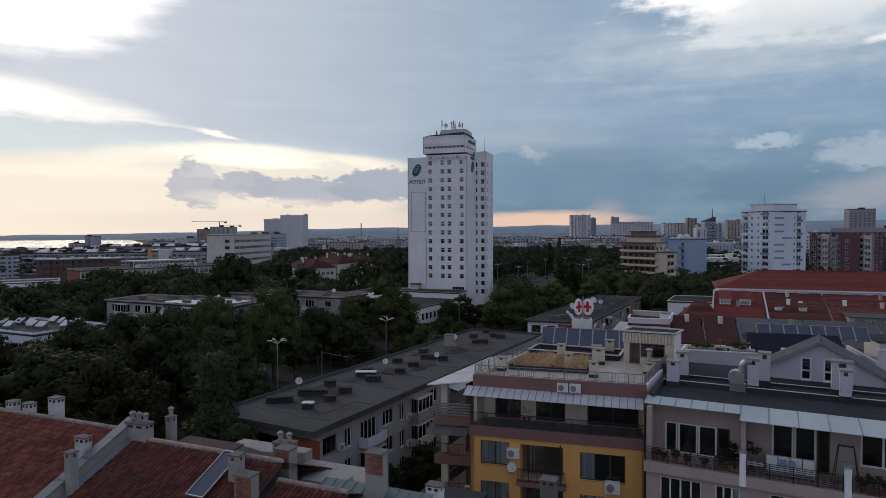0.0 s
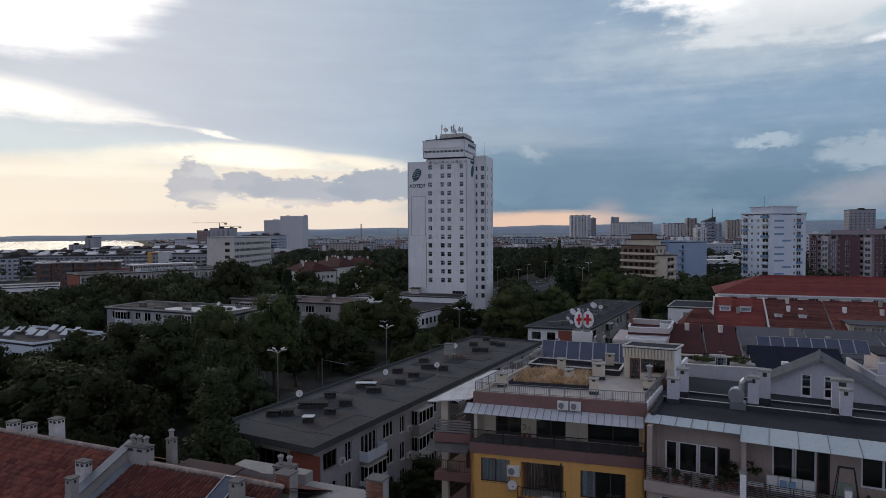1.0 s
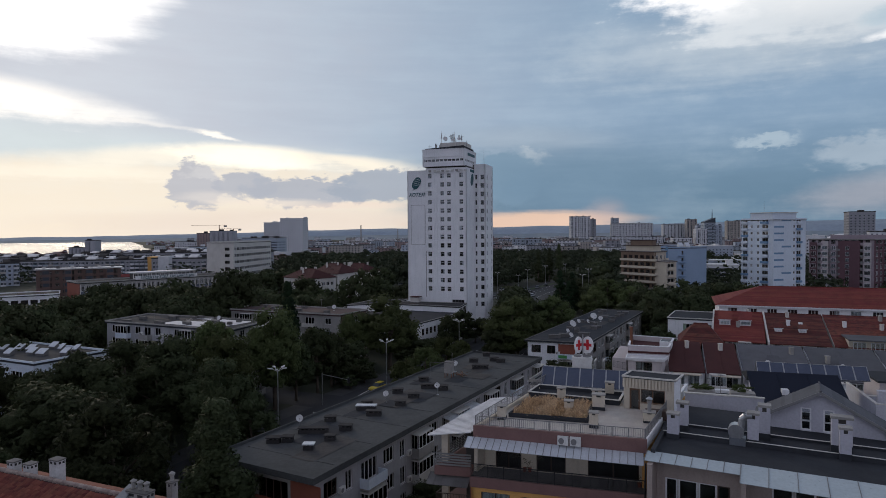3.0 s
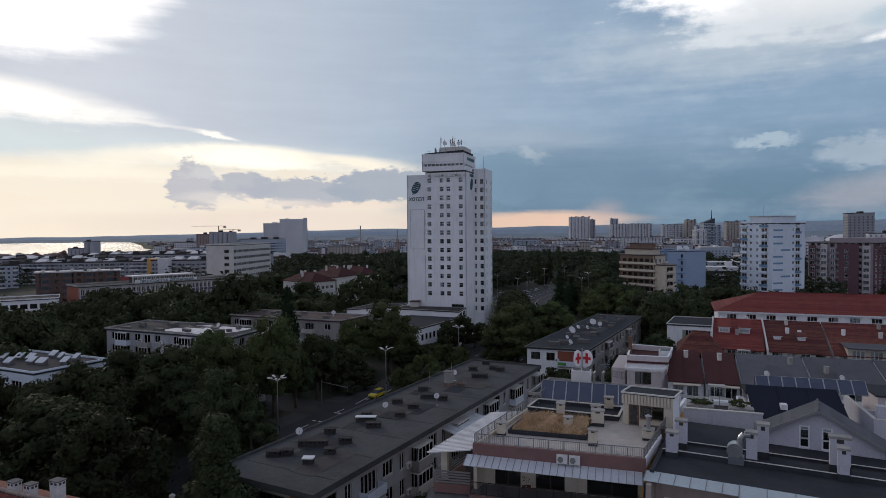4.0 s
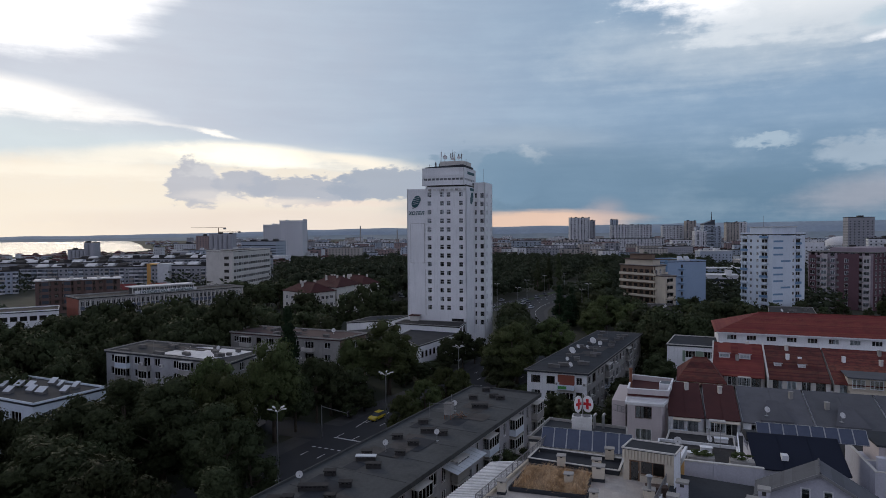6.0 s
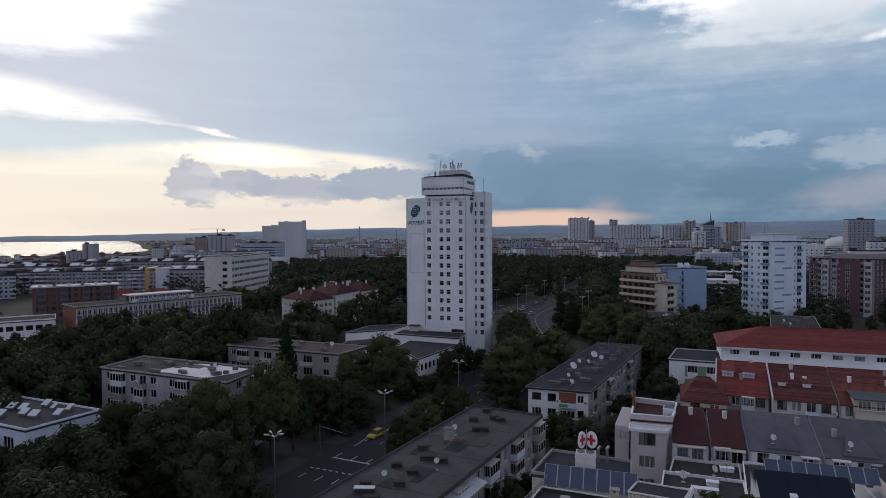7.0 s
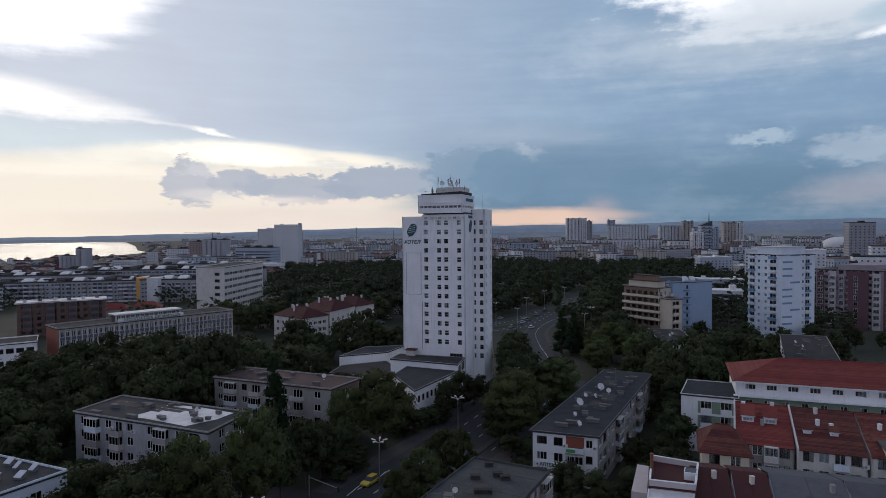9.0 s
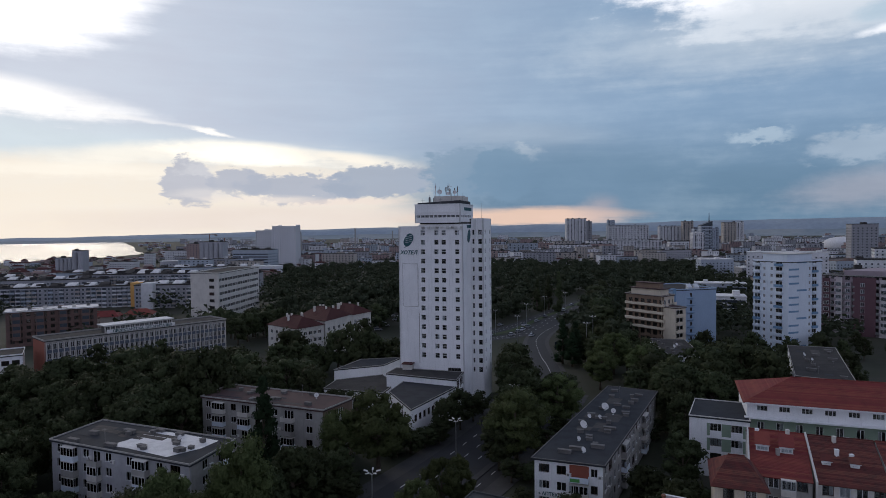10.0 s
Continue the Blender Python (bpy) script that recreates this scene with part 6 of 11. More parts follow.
# ---- trees ----
def crown_mesh(name, seed, h, r, n, leaf, mat, base=0.22, shape="round", slim=0.7):
    """A crown of many small leaf clumps on limbs' ends; uneven outline with gaps."""
    rng = np.random.RandomState(seed)
    k = (60 if n > 1500 else 30 if n > 500 else 14) if shape == "round" else 46
    cent = []
    while len(cent) < k:
        p = rng.uniform(-1, 1, 3)
        q = np.linalg.norm(p)
        if 0.6 < q < 1.0 and p[2] > -0.75:
            cent.append(p)
    cent = np.array(cent)
    zc, zr = h * (1 + base) / 2, h * (1 - base) / 2
    if shape == "round":
        cent = cent * np.array([r * 0.78, r * 0.78, zr * 0.82]) + np.array([0, 0, zc])
        rad = rng.uniform(0.13, 0.37, k) * r * (1.0 if n > 1000 else 1.45)
    else:
        tt = rng.uniform(0, 1, k)
        ang = rng.uniform(0, 6.283, k)
        rr = r * (1.02 - tt) * rng.uniform(0.5, 0.95, k)
        cent = np.stack([rr * np.cos(ang), rr * np.sin(ang), h * (base + (0.97 - base) * tt)], 1)
        rad = (0.26 + 0.36 * (1 - tt)) * r
    which = rng.randint(0, k, n)
    dirs = rng.normal(size=(n, 3))
    dirs /= np.linalg.norm(dirs, axis=1)[:, None]
    dirs[:, 2] = np.where(dirs[:, 2] < -0.35, -dirs[:, 2], dirs[:, 2])
    pos = cent[which] + dirs * (rad[which] * rng.uniform(0.70, 1.22, n))[:, None] * np.array([1, 1, 0.8])
    nrm = dirs + rng.normal(size=(n, 3)) * 0.36
    nrm /= np.linalg.norm(nrm, axis=1)[:, None]
    a = np.cross(nrm, rng.normal(size=(n, 3)))
    a /= np.linalg.norm(a, axis=1)[:, None]
    b = np.cross(nrm, a)
    s = leaf * rng.uniform(0.6, 1.3, n)[:, None]
    droop = nrm * s * 0.25
    v = np.stack([pos - a * s, pos - b * s * slim - droop, pos + a * s, pos + b * s * slim - droop], 1).reshape(-1, 3)
    # leaves take their shading from the clump that they sit on
    soft = np.repeat(dirs * 0.75 + nrm * 0.35, 4, axis=0)
    # the dense inside of each clump: a lumpy core of leaf mass behind the outer leaves
    if n > 230:
        nu, nv = (6, 4) if n > 5000 else (6, 3) if n > 1500 else (5, 3)
        th, ph = np.pi * np.arange(nv + 1) / nv, 2 * np.pi * np.arange(nu) / nu
        unit = np.stack([np.outer(np.sin(th), np.cos(ph)), np.outer(np.sin(th), np.sin(ph)), np.outer(np.cos(th), np.ones(nu))], 2)
        cores, normals = [], []
        for c, q in zip(cent, rad):
            r3 = rng.uniform(0.35, 0.9, (nv + 1, nu, 1))
            r3[0], r3[-1] = 0.7, 0.6
            p = c + unit * q * r3 * np.array([1, 1, 0.8])
            for j in range(nv):
                for i in range(nu):
                    ks = ((j, i), (j + 1, i), (j + 1, (i + 1) % nu), (j, (i + 1) % nu))
                    cores.append([p[x] for x in ks]), normals.append([unit[x] for x in ks])
        v = np.concatenate([v, np.array(cores).reshape(-1, 3)])
        soft = np.concatenate([soft, np.array(normals).reshape(-1, 3)])
        n += len(cores)
    soft /= np.linalg.norm(soft, axis=1)[:, None]
    me = bpy.data.meshes.new(name)
    me.vertices.add(4 * n), me.loops.add(4 * n), me.polygons.add(n)
    me.vertices.foreach_set("co", v.ravel())
    me.loops.foreach_set("vertex_index", np.arange(4 * n))
    me.polygons.foreach_set("loop_start", np.arange(0, 4 * n, 4))
    me.materials.append(mat)
    me.update(calc_edges=True)
    me.polygons.foreach_set("use_smooth", [True] * n)
    me.normals_split_custom_set(soft.tolist())
    return me, cent


def trunk_mesh(h, r, cent, seed):
    rng = random.Random(seed)
    g = Geo()
    g.tube((0, 0, -0.2), (0.1, 0.05, h * 0.3), 0.028 * h, 0.02 * h, 9)
    g.tube((0.1, 0.05, h * 0.3), (-0.1, 0.1, h * 0.72), 0.02 * h, 0.006 * h, 8)
    for c in cent[:12]:
        z0 = h * rng.uniform(0.26, 0.5)
        g.tube((0.05, 0.05, z0), (c[0] * 0.85, c[1] * 0.85, max(z0 + 0.6, c[2] * 0.96)), 0.010 * h, 0.003 * h, 6)
    return g.mesh("trunk", M["bark"], True)


KINDS = {}


def tree_kind(key, h, r, n, leaf, mat, base=0.2, shape="round", variants=3):
    out = []
    for k in range(variants):
        me, cent = crown_mesh("crown", hash_of(key) + k, h, r, n, leaf, M[mat], base, shape)
        out.append((me, trunk_mesh(h, r, cent, k), h, r))
    KINDS[key] = out


def hash_of(key):
    return sum(ord(c) * (i + 3) for i, c in enumerate(key))


tree_kind("near", 14.0, 5.0, 9000, 0.205, "leaf", 0.06, variants=4)
tree_kind("mid", 13.0, 5.0, 3000, 0.31, "leaf", 0.05, variants=4)
tree_kind("light", 13.5, 5.0, 9000, 0.195, "leaf_light", 0.05, variants=3)
tree_kind("far", 13.0, 5.0, 800, 0.44, "leaf", 0.06, variants=4)
tree_kind("cone", 14.0, 2.6, 2400, 0.26, "leaf_dark", 0.10, "cone", 2)
tree_kind("tall", 16.0, 3.0, 7000, 0.15, "leaf", 0.04, "cone", 2)
TREE_RNG = random.Random(77)


def tree(x, y, h, r, kind="near", label="broad leafy deciduous tree with a dense dark green crown"):
    crown, trunk, h0, r0 = TREE_RNG.choice(KINDS[kind])
    t = thing("tree", x, y, lie(x, y), TREE_RNG.uniform(0, 360), label, "tree", "trees")
    s = (r / r0, r / r0, h / h0)
    for name, me in (("trunk", trunk), ("crown", crown)):
        ob = part(name, me, None, t)
        ob.scale = s
    return t


TREES = [
    # near mass beside the street
    (-25.2, 68.0, 15.5, 3.0, "tall"), (-33, 62, 14.5, 5.5), (-43, 70, 14.6, 7.2), (-53, 67, 12.5, 5.5), (-48, 82, 15, 6), (-60, 72, 11, 5), (-31, 86, 13.5, 4.6),
    (-41, 91, 15.4, 6.2), (-50, 98, 14, 5.5), (-46, 106, 13.4, 5), (-35.5, 101, 15, 5.2, "light"), (-31.5, 116, 17.0, 5.6, "light"), (-39.0, 106, 17.0, 5.4, "light"), (-29, 122, 10.5, 3.6), (-62, 62, 11, 5), (-44, 56, 13, 5.2), (-54, 57, 10, 4.5),
    (-26, 128, 12, 3.8), (-13.0, 150, 15.8, 7.4, "light"), (-21.5, 149, 12.5, 4.4, "light"), (-24, 133, 10, 4), (-20, 141, 7.5, 3.2), (-47, 117, 8.8, 3.6),
    (-66, 66, 11, 5), (-52, 106, 11.5, 4.8), (-56, 111, 10, 4.4), 
    (-64, 119, 9, 4), (-45, 75, 12.5, 5), (-29, 60, 9, 3.4), (-84, 80, 10, 5), (-26, 84, 9, 3.2), (-20.4, 56.0, 15.1, 4.4, "tall"), (-62, 85.5, 12.8, 4.2), (-56, 85.5, 12.8, 3.6), (-69, 88.5, 12.6, 4.0), (-49.5, 84.5, 14.6, 4.0), (-74, 92, 12.4, 3.6),
    # between the carriageway and the slab
    (-3.5, 118, 10.5, 3.6, "light"), (0.5, 126, 11, 3.8, "light"), (-7, 111, 9.5, 3.2, "light"), (4.0, 132, 9.5, 3.2, "light"),
    # in front of the tower and to its right
    (17.0, 152, 15, 7.0, "light"), (31, 177, 13, 6.2, "light"), (70.7, 269, 13, 6.2), (66.5, 218, 13, 6.0, "light"), (62, 236, 14, 6.5, "light"), (64, 182, 14, 6.0), (75, 176, 12, 5.5), (98, 208, 12, 6), (76, 300, 14, 6.5), (81, 328, 15, 6.5), (86, 352, 14, 6.5), (92, 378, 15, 7), (99, 402, 14, 7), (108, 428, 15, 7), (70, 285, 13, 6), (52, 216, 11, 5, "light"), (56, 230, 11, 5, "light"), (60, 246, 11, 5.0), (107, 229, 11, 6), (-58, 172, 20, 6.4), (-78, 159, 18, 6.2), (-54, 251, 13, 6), (-42, 214, 10, 4.6), (-79, 212, 13, 6), (-100, 214, 13, 6.5), (19, 160, 13.5, 6.0, "light"), (18, 166, 12.5, 5.5), (22, 178, 13.5, 5.8), (13, 150, 9.5, 4), (25, 199, 12, 4.6), (33, 184, 12, 5), (22.5, 214, 11.5, 4.4), (26, 226, 11.5, 5.0), (26, 205, 11, 5),
    (1.5, 170.5, 9.0, 3.2), (5.6, 177.5, 9.5, 3.2), (9.4, 184.5, 7.0, 2.8), (12.4, 191.5, 6.0, 2.4),
    (-6.5, 161.0, 4.6, 3.0), (-3.2, 164.2, 4.4, 2.8), (0.2, 167.0, 5.0, 2.8), (-9.5, 162.5, 6.0, 3.2), (-13.0, 168.0, 7.0, 3.6), (-17.0, 172.0, 7.5, 3.8),
    (21.5, 206.0, 9.5, 3.4), (-21, 176, 9.5, 4.2), (-27, 181, 9.0, 4.2), (-31, 238, 16.5, 5.0), (-25, 243, 15.0, 4.6), (-37, 246, 14.0, 4.6), (-28, 252, 16.0, 5.0),
    # round the second slab
    (40, 118, 9.5, 4.2), (33, 112, 9, 4.5), (24, 110, 8.5, 4.2), (38, 128, 8, 3.6), (48, 138, 10, 4), (60, 172, 12.5, 4.8), (64, 180, 13, 5), (58, 162, 11.5, 4), (66, 190, 14, 5.5), (54, 152, 9, 3.2),
    (22, 118, 7.5, 3.4), (14, 112, 7, 3.2),
]
for x, y, h, r, *kind in TREES:
    tree(x, y, h * 1.2, r * (1.18 if not kind else 1.05), *(kind or ["near" if y < 113 else "mid" if y < 190 else "far"]))


def grove(cx, cy, rx, ry, n, h, kind, seed, keep=None):
    rng = random.Random(seed)
    for i in range(n):
        a, q = rng.uniform(0, 6.283), math.sqrt(rng.random())
        x, y = cx + rx * q * math.cos(a), cy + ry * q * math.sin(a)
        if keep and not keep(x, y):
            continue
        hh = h * rng.uniform(0.7, 1.22)
        tree(x, y, hh, hh * rng.uniform(0.33, 0.42), kind if y < 190 else "far")


def clear_of(x, y):
    """True where a tree stands clear of the roads and of the blocks."""
    for p in road_line:
        if (p - Vector((x, y))).length < 13:
            return False
    for p in lane_lines:
        if (p - Vector((x, y))).length < 9:
            return False
    for poly in (BLK_L, BLK_M, SLAB_R, [(-34, 190), (12, 166), (20, 220), (-30, 230)], [(-137, 229), (-87, 280), (-100, 292), (-148, 241)], [(-162, 212), (-138, 226), (-147, 241), (-170, 227)], [(-70, 268), (-53, 252), (-18, 306), (-34, 321)],
                 [(96, 183), (108, 175), (132, 221), (118, 227)], [(75, 221), (87, 219), (92, 248), (79, 251)], [(76, 285), (92, 260), (119, 285), (110, 312)], [(129, 280), (137, 266), (153, 272), (146, 287)], [(51, 148), (112, 128), (118, 146), (60, 162)]):
        k = len(poly)
        if all((poly[(i + 1) % k][0] - poly[i][0]) * (y - poly[i][1]) - (poly[(i + 1) % k][1] - poly[i][1]) * (x - poly[i][0]) > -3.5 * math.dist(poly[i], poly[(i + 1) % k]) for i in range(k)):
            return False
    return True


grove(-92, 165, 42, 34, 40, 16.5, "mid", 1, clear_of)
grove(-70, 205, 40, 30, 32, 13.5, "mid", 2, clear_of)
grove(-110, 205, 40, 22, 24, 12.5, "mid", 9, clear_of)
grove(-85, 122, 20, 20, 14, 16, "mid", 3, clear_of)
grove(-30, 238, 26, 12, 14, 12, "mid", 4, clear_of)
grove(-60, 235, 22, 16, 14, 11, "mid", 8, clear_of)
grove(78, 205, 24, 34, 32, 14.0, "mid", 5, clear_of)
grove(95, 240, 34, 24, 24, 11.0, "mid", 6, clear_of)
grove(125, 235, 30, 30, 22, 9.5, "mid", 7, clear_of)
grove(-92, 320, 26, 22, 20, 13, "far", 21, clear_of)
grove(-50, 345, 24, 16, 12, 12, "far", 22, clear_of)
grove(185, 262, 40, 22, 22, 9.5, "far", 23, clear_of)
grove(64, 262, 8, 30, 12, 12, "mid", 10, clear_of)
for x, y, h in ((75.0, 405.0, 25.0), (70.0, 412.0, 22.0), (62.0, 408.0, 20.0)):
    tree(x, y, h, 3.4, "tall", "tall narrow poplar at the edge of the park")
for x, y, h in ((47.5, 254.5, 17.0), (53.0, 257.0, 16.0), (50.2, 250.0, 13.0)):
    tree(x, y, h, 3.2, "cone", "dark pointed spruce beside the boulevard")
tree(-37.0, 148.5, 21.5, 3.2, "cone", "narrow dark cypress beside the apartment block")


def shrubs():
    """Undergrowth below the street trees and round the buildings."""
    rng = random.Random(63)
    for cx, cy, rx, ry, k in ((-25, 137, 9, 9, 12), (-38, 108, 12, 10, 7), (-33, 88, 8, 14, 6), (20, 142, 6, 14, 9), (30, 168, 7, 16, 8), (-10, 160, 8, 5, 6), (44, 126, 8, 8, 8), (58, 168, 6, 12, 8), (-18, 132, 3, 5, 4)):
        for i in range(k):
            a, q = rng.uniform(0, 6.283), math.sqrt(rng.random())
            x, y = cx + rx * q * math.cos(a), cy + ry * q * math.sin(a)
            if min((p - Vector((x, y))).length for p in road_line) < 11.5:
                continue
            h = rng.uniform(2.5, 5.5)
            ob = tree(x, y, h, h * rng.uniform(0.55, 0.75), "far", "low dense green shrub under the street trees")
            ob.name = "shrub"
            tagged(ob, "low dense green shrub under the street trees", "shrub", "shrubs")


shrubs()


def woods():
    """The park behind the tower: one mass of crowns."""
    rng = np.random.RandomState(5)
    vs = []
    base, _ = crown_mesh("wood", 91, 13.0, 6.5, 260, 0.80, M["leaf_far"], 0.05, slim=0.8)
    co = np.zeros(len(base.vertices) * 3)
    base.vertices.foreach_get("co", co)
    co = co.reshape(-1, 3)
    bpy.data.meshes.remove(base)
    count = 0
    while count < 620:
        d, a = rng.uniform(270, 1050), math.radians(rng.uniform(-14, 23))
        x, y = d * math.sin(a), d * math.cos(a)
        if min((p - Vector((x, y))).length for p in road_line) < 18 or (-10 < x < 60 and y < 330) or not clear_of(x, y):
            continue
        if a < math.radians(3.5) and d < 330 or a > math.radians(17) and d < 330:
            continue
        turn = rng.uniform(0, 6.28)
        c, s = math.cos(turn), math.sin(turn)
        k = rng.uniform(0.75, 1.25)
        q = co.copy()
        q[:, 0], q[:, 1] = (c * co[:, 0] - s * co[:, 1]) * k + x, (s * co[:, 0] + c * co[:, 1]) * k + y
        q[:, 2] = co[:, 2] * k * rng.uniform(0.85, 1.2) + lie(x, y)
        vs.append(q)
        count += 1
    v = np.concatenate(vs)
    n = len(v) // 4
    me = bpy.data.meshes.new("park_trees")
    me.vertices.add(4 * n), me.loops.add(4 * n), me.polygons.add(n)
    me.vertices.foreach_set("co", v.ravel())
    me.loops.foreach_set("vertex_index", np.arange(4 * n))
    me.polygons.foreach_set("loop_start", np.arange(0, 4 * n, 4))
    me.materials.append(M["leaf_far"])
    me.update(calc_edges=True)
    tagged(new("park_trees", me), "dense dark green park wood behind the tower", "woods", kind="stuff")


woods()


# ---- the ochre apartment building with its roof terrace ----
def railing(t, pts, z, h, mat, name="railing", step=1.15, bars=0.16, post=0.05, label="", solid_bars=True):
    """A metal railing along a polyline in the thing's own measure: posts, two rails and thin bars."""
    root = None
    for (ax, ay), (bx, by) in zip(pts, pts[1:]):
        a, b = Vector((ax, ay, z)), Vector((bx, by, z))
        d = b - a
        L = d.length
        yaw = math.degrees(math.atan2(d.y, d.x))
        m = pose(a.x, a.y, z, 0, 0, yaw)

        def rails(L=L):
            g = Geo()
            g.box(0, -0.025, h - 0.05, L, 0.025, h), g.box(0, -0.018, 0.08, L, 0.018, 0.115)
            return g.mesh(name, M[mat])
        r = part(name, rails(), None, t, label, m)
        n = max(1, round(L / step))
        pm = shared(("post", post, h, mat), lambda: post_mesh(post, h, mat))
        for i in range(n + 1):
            part("post", pm, None, r, m=pose(L * i / n, 0, 0))
        if bars:
            g = Geo()
            k = int(L / bars)
            for i in range(1, k):
                x = L * i / k
                g.box(x - 0.011, -0.011, 0.115, x + 0.011, 0.011, h - 0.05)
            part("infill", g, M[mat], r, kind="stuff")


def post_mesh(w, h, mat):
    g = Geo()
    g.box(-w / 2, -w / 2, 0, w / 2, w / 2, h - 0.051)
    return g.mesh("post", M[mat])


def roof_chimney(x, y, z, w, d, h, yaw=-16.4, body="cream", label="cream plastered roof chimney with a flat cap"):
    """Chimney with a dark membrane foot, plastered stack, slots and a projecting cap."""
    t = thing("roof_chimney", x, y, z, yaw, label, "chimney", "roof chimneys")
    foot = h * 0.2
    g = Geo()
    g.box(-w / 2 - 0.02, -d / 2 - 0.02, 0, w / 2 + 0.02, d / 2 + 0.02, foot)
    part("foot", g, M["dark_roof"], t)
    g = Geo()
    g.box(-w / 2, -d / 2, foot, w / 2, d / 2, h * 0.8, 0.015)
    part("shaft", g, M[body], t)
    g = Geo()
    g.box(-w * 0.36, -d * 0.36, h * 0.8, w * 0.36, d * 0.36, h * 0.93)
    part("flue", g, M["dark"], t)
    for sx in (-1, 1):
        for sy in (-1, 1):
            g = Geo()
            g.box(sx * (w / 2 - w * 0.16) - w * 0.16, sy * (d / 2 - 0.1) - 0.1, h * 0.8, sx * (w / 2 - w * 0.16) + w * 0.16, sy * (d / 2 - 0.1) + 0.1, h * 0.93)
            part("pier", g, M[body], t)
    g = Geo()
    g.box(-w / 2 - 0.06, -d / 2 - 0.06, h * 0.93, w / 2 + 0.06, d / 2 + 0.06, h, 0.03)
    part("cap", g, M["concrete"], t)
    return t


YB = (2.5, 49.5, -16.4)


def to_local(frame0, x, y):
    c, s = math.cos(radians(frame0[2])), math.sin(radians(frame0[2]))
    dx, dy = x - frame0[0], y - frame0[1]
    return (dx * c + dy * s, -dx * s + dy * c)


def ribbed_sheet(t, quad, mat, n, name="canopy", label="", rib=0.035, thick=0.03, seam="", wide=0.05):
    """A sloping sheet between four corners (front left, front right, back right, back left) with raised seams."""
    a, b, c, d = (Vector(p) for p in quad)
    nrm = (b - a).cross(d - a).normalized()
    g = Geo()
    g.quad(a, b, c, d)
    lo = nrm * -thick
    g.quad(a + lo, d + lo, c + lo, b + lo)
    for p, q in ((a, b), (b, c), (c, d), (d, a)):
        g.quad(p + lo, q + lo, q, p)
    ob = part(name, g, M[mat], t, label)
    for i in range(n + 1):
        p, q = a.lerp(b, i / n) + nrm * rib / 2, d.lerp(c, i / n) + nrm * rib / 2
        g = Geo()
        g.bar(p, q, wide, rib)
        part("seam", g, M[seam or mat], ob)
    return ob


def potted_plant(p, h):
    """A clay pot with a loose tuft of leaves."""
    rng = np.random.RandomState(int(abs(p[0]) * 100) % 1000)
    s = thing("potted_plant", p[0], p[1], p[2], 0, "leafy green plant in a clay pot on a balcony", "plant", "balcony plants")
    g = Geo()
    g.lathe([(0.10, 0), (0.15, 0.26), (0.17, 0.26), (0.17, 0.3), (0.13, 0.3), (0.13, 0.25)], 10)
    part("pot", g, M["brick_red"], s)
    g = Geo()
    for _ in range(70):
        a, e, r = rng.uniform(0, 6.28), rng.uniform(0.15, 1.4), h * rng.uniform(0.4, 1.0)
        q = Vector((r * 0.55 * math.cos(a) * math.cos(e), r * 0.55 * math.sin(a) * math.cos(e), 0.3 + r * math.sin(e)))
        u = Vector((-math.sin(a), math.cos(a), 0)) * 0.05
        g.quad(q * 0.86 + Vector((0, 0, 0.04)) - u * 0.2, q * 0.93 + u, q + Vector((0, 0, -0.04)), q * 0.93 - u)
    part("foliage", g, M["leaf"], s, kind="stuff")


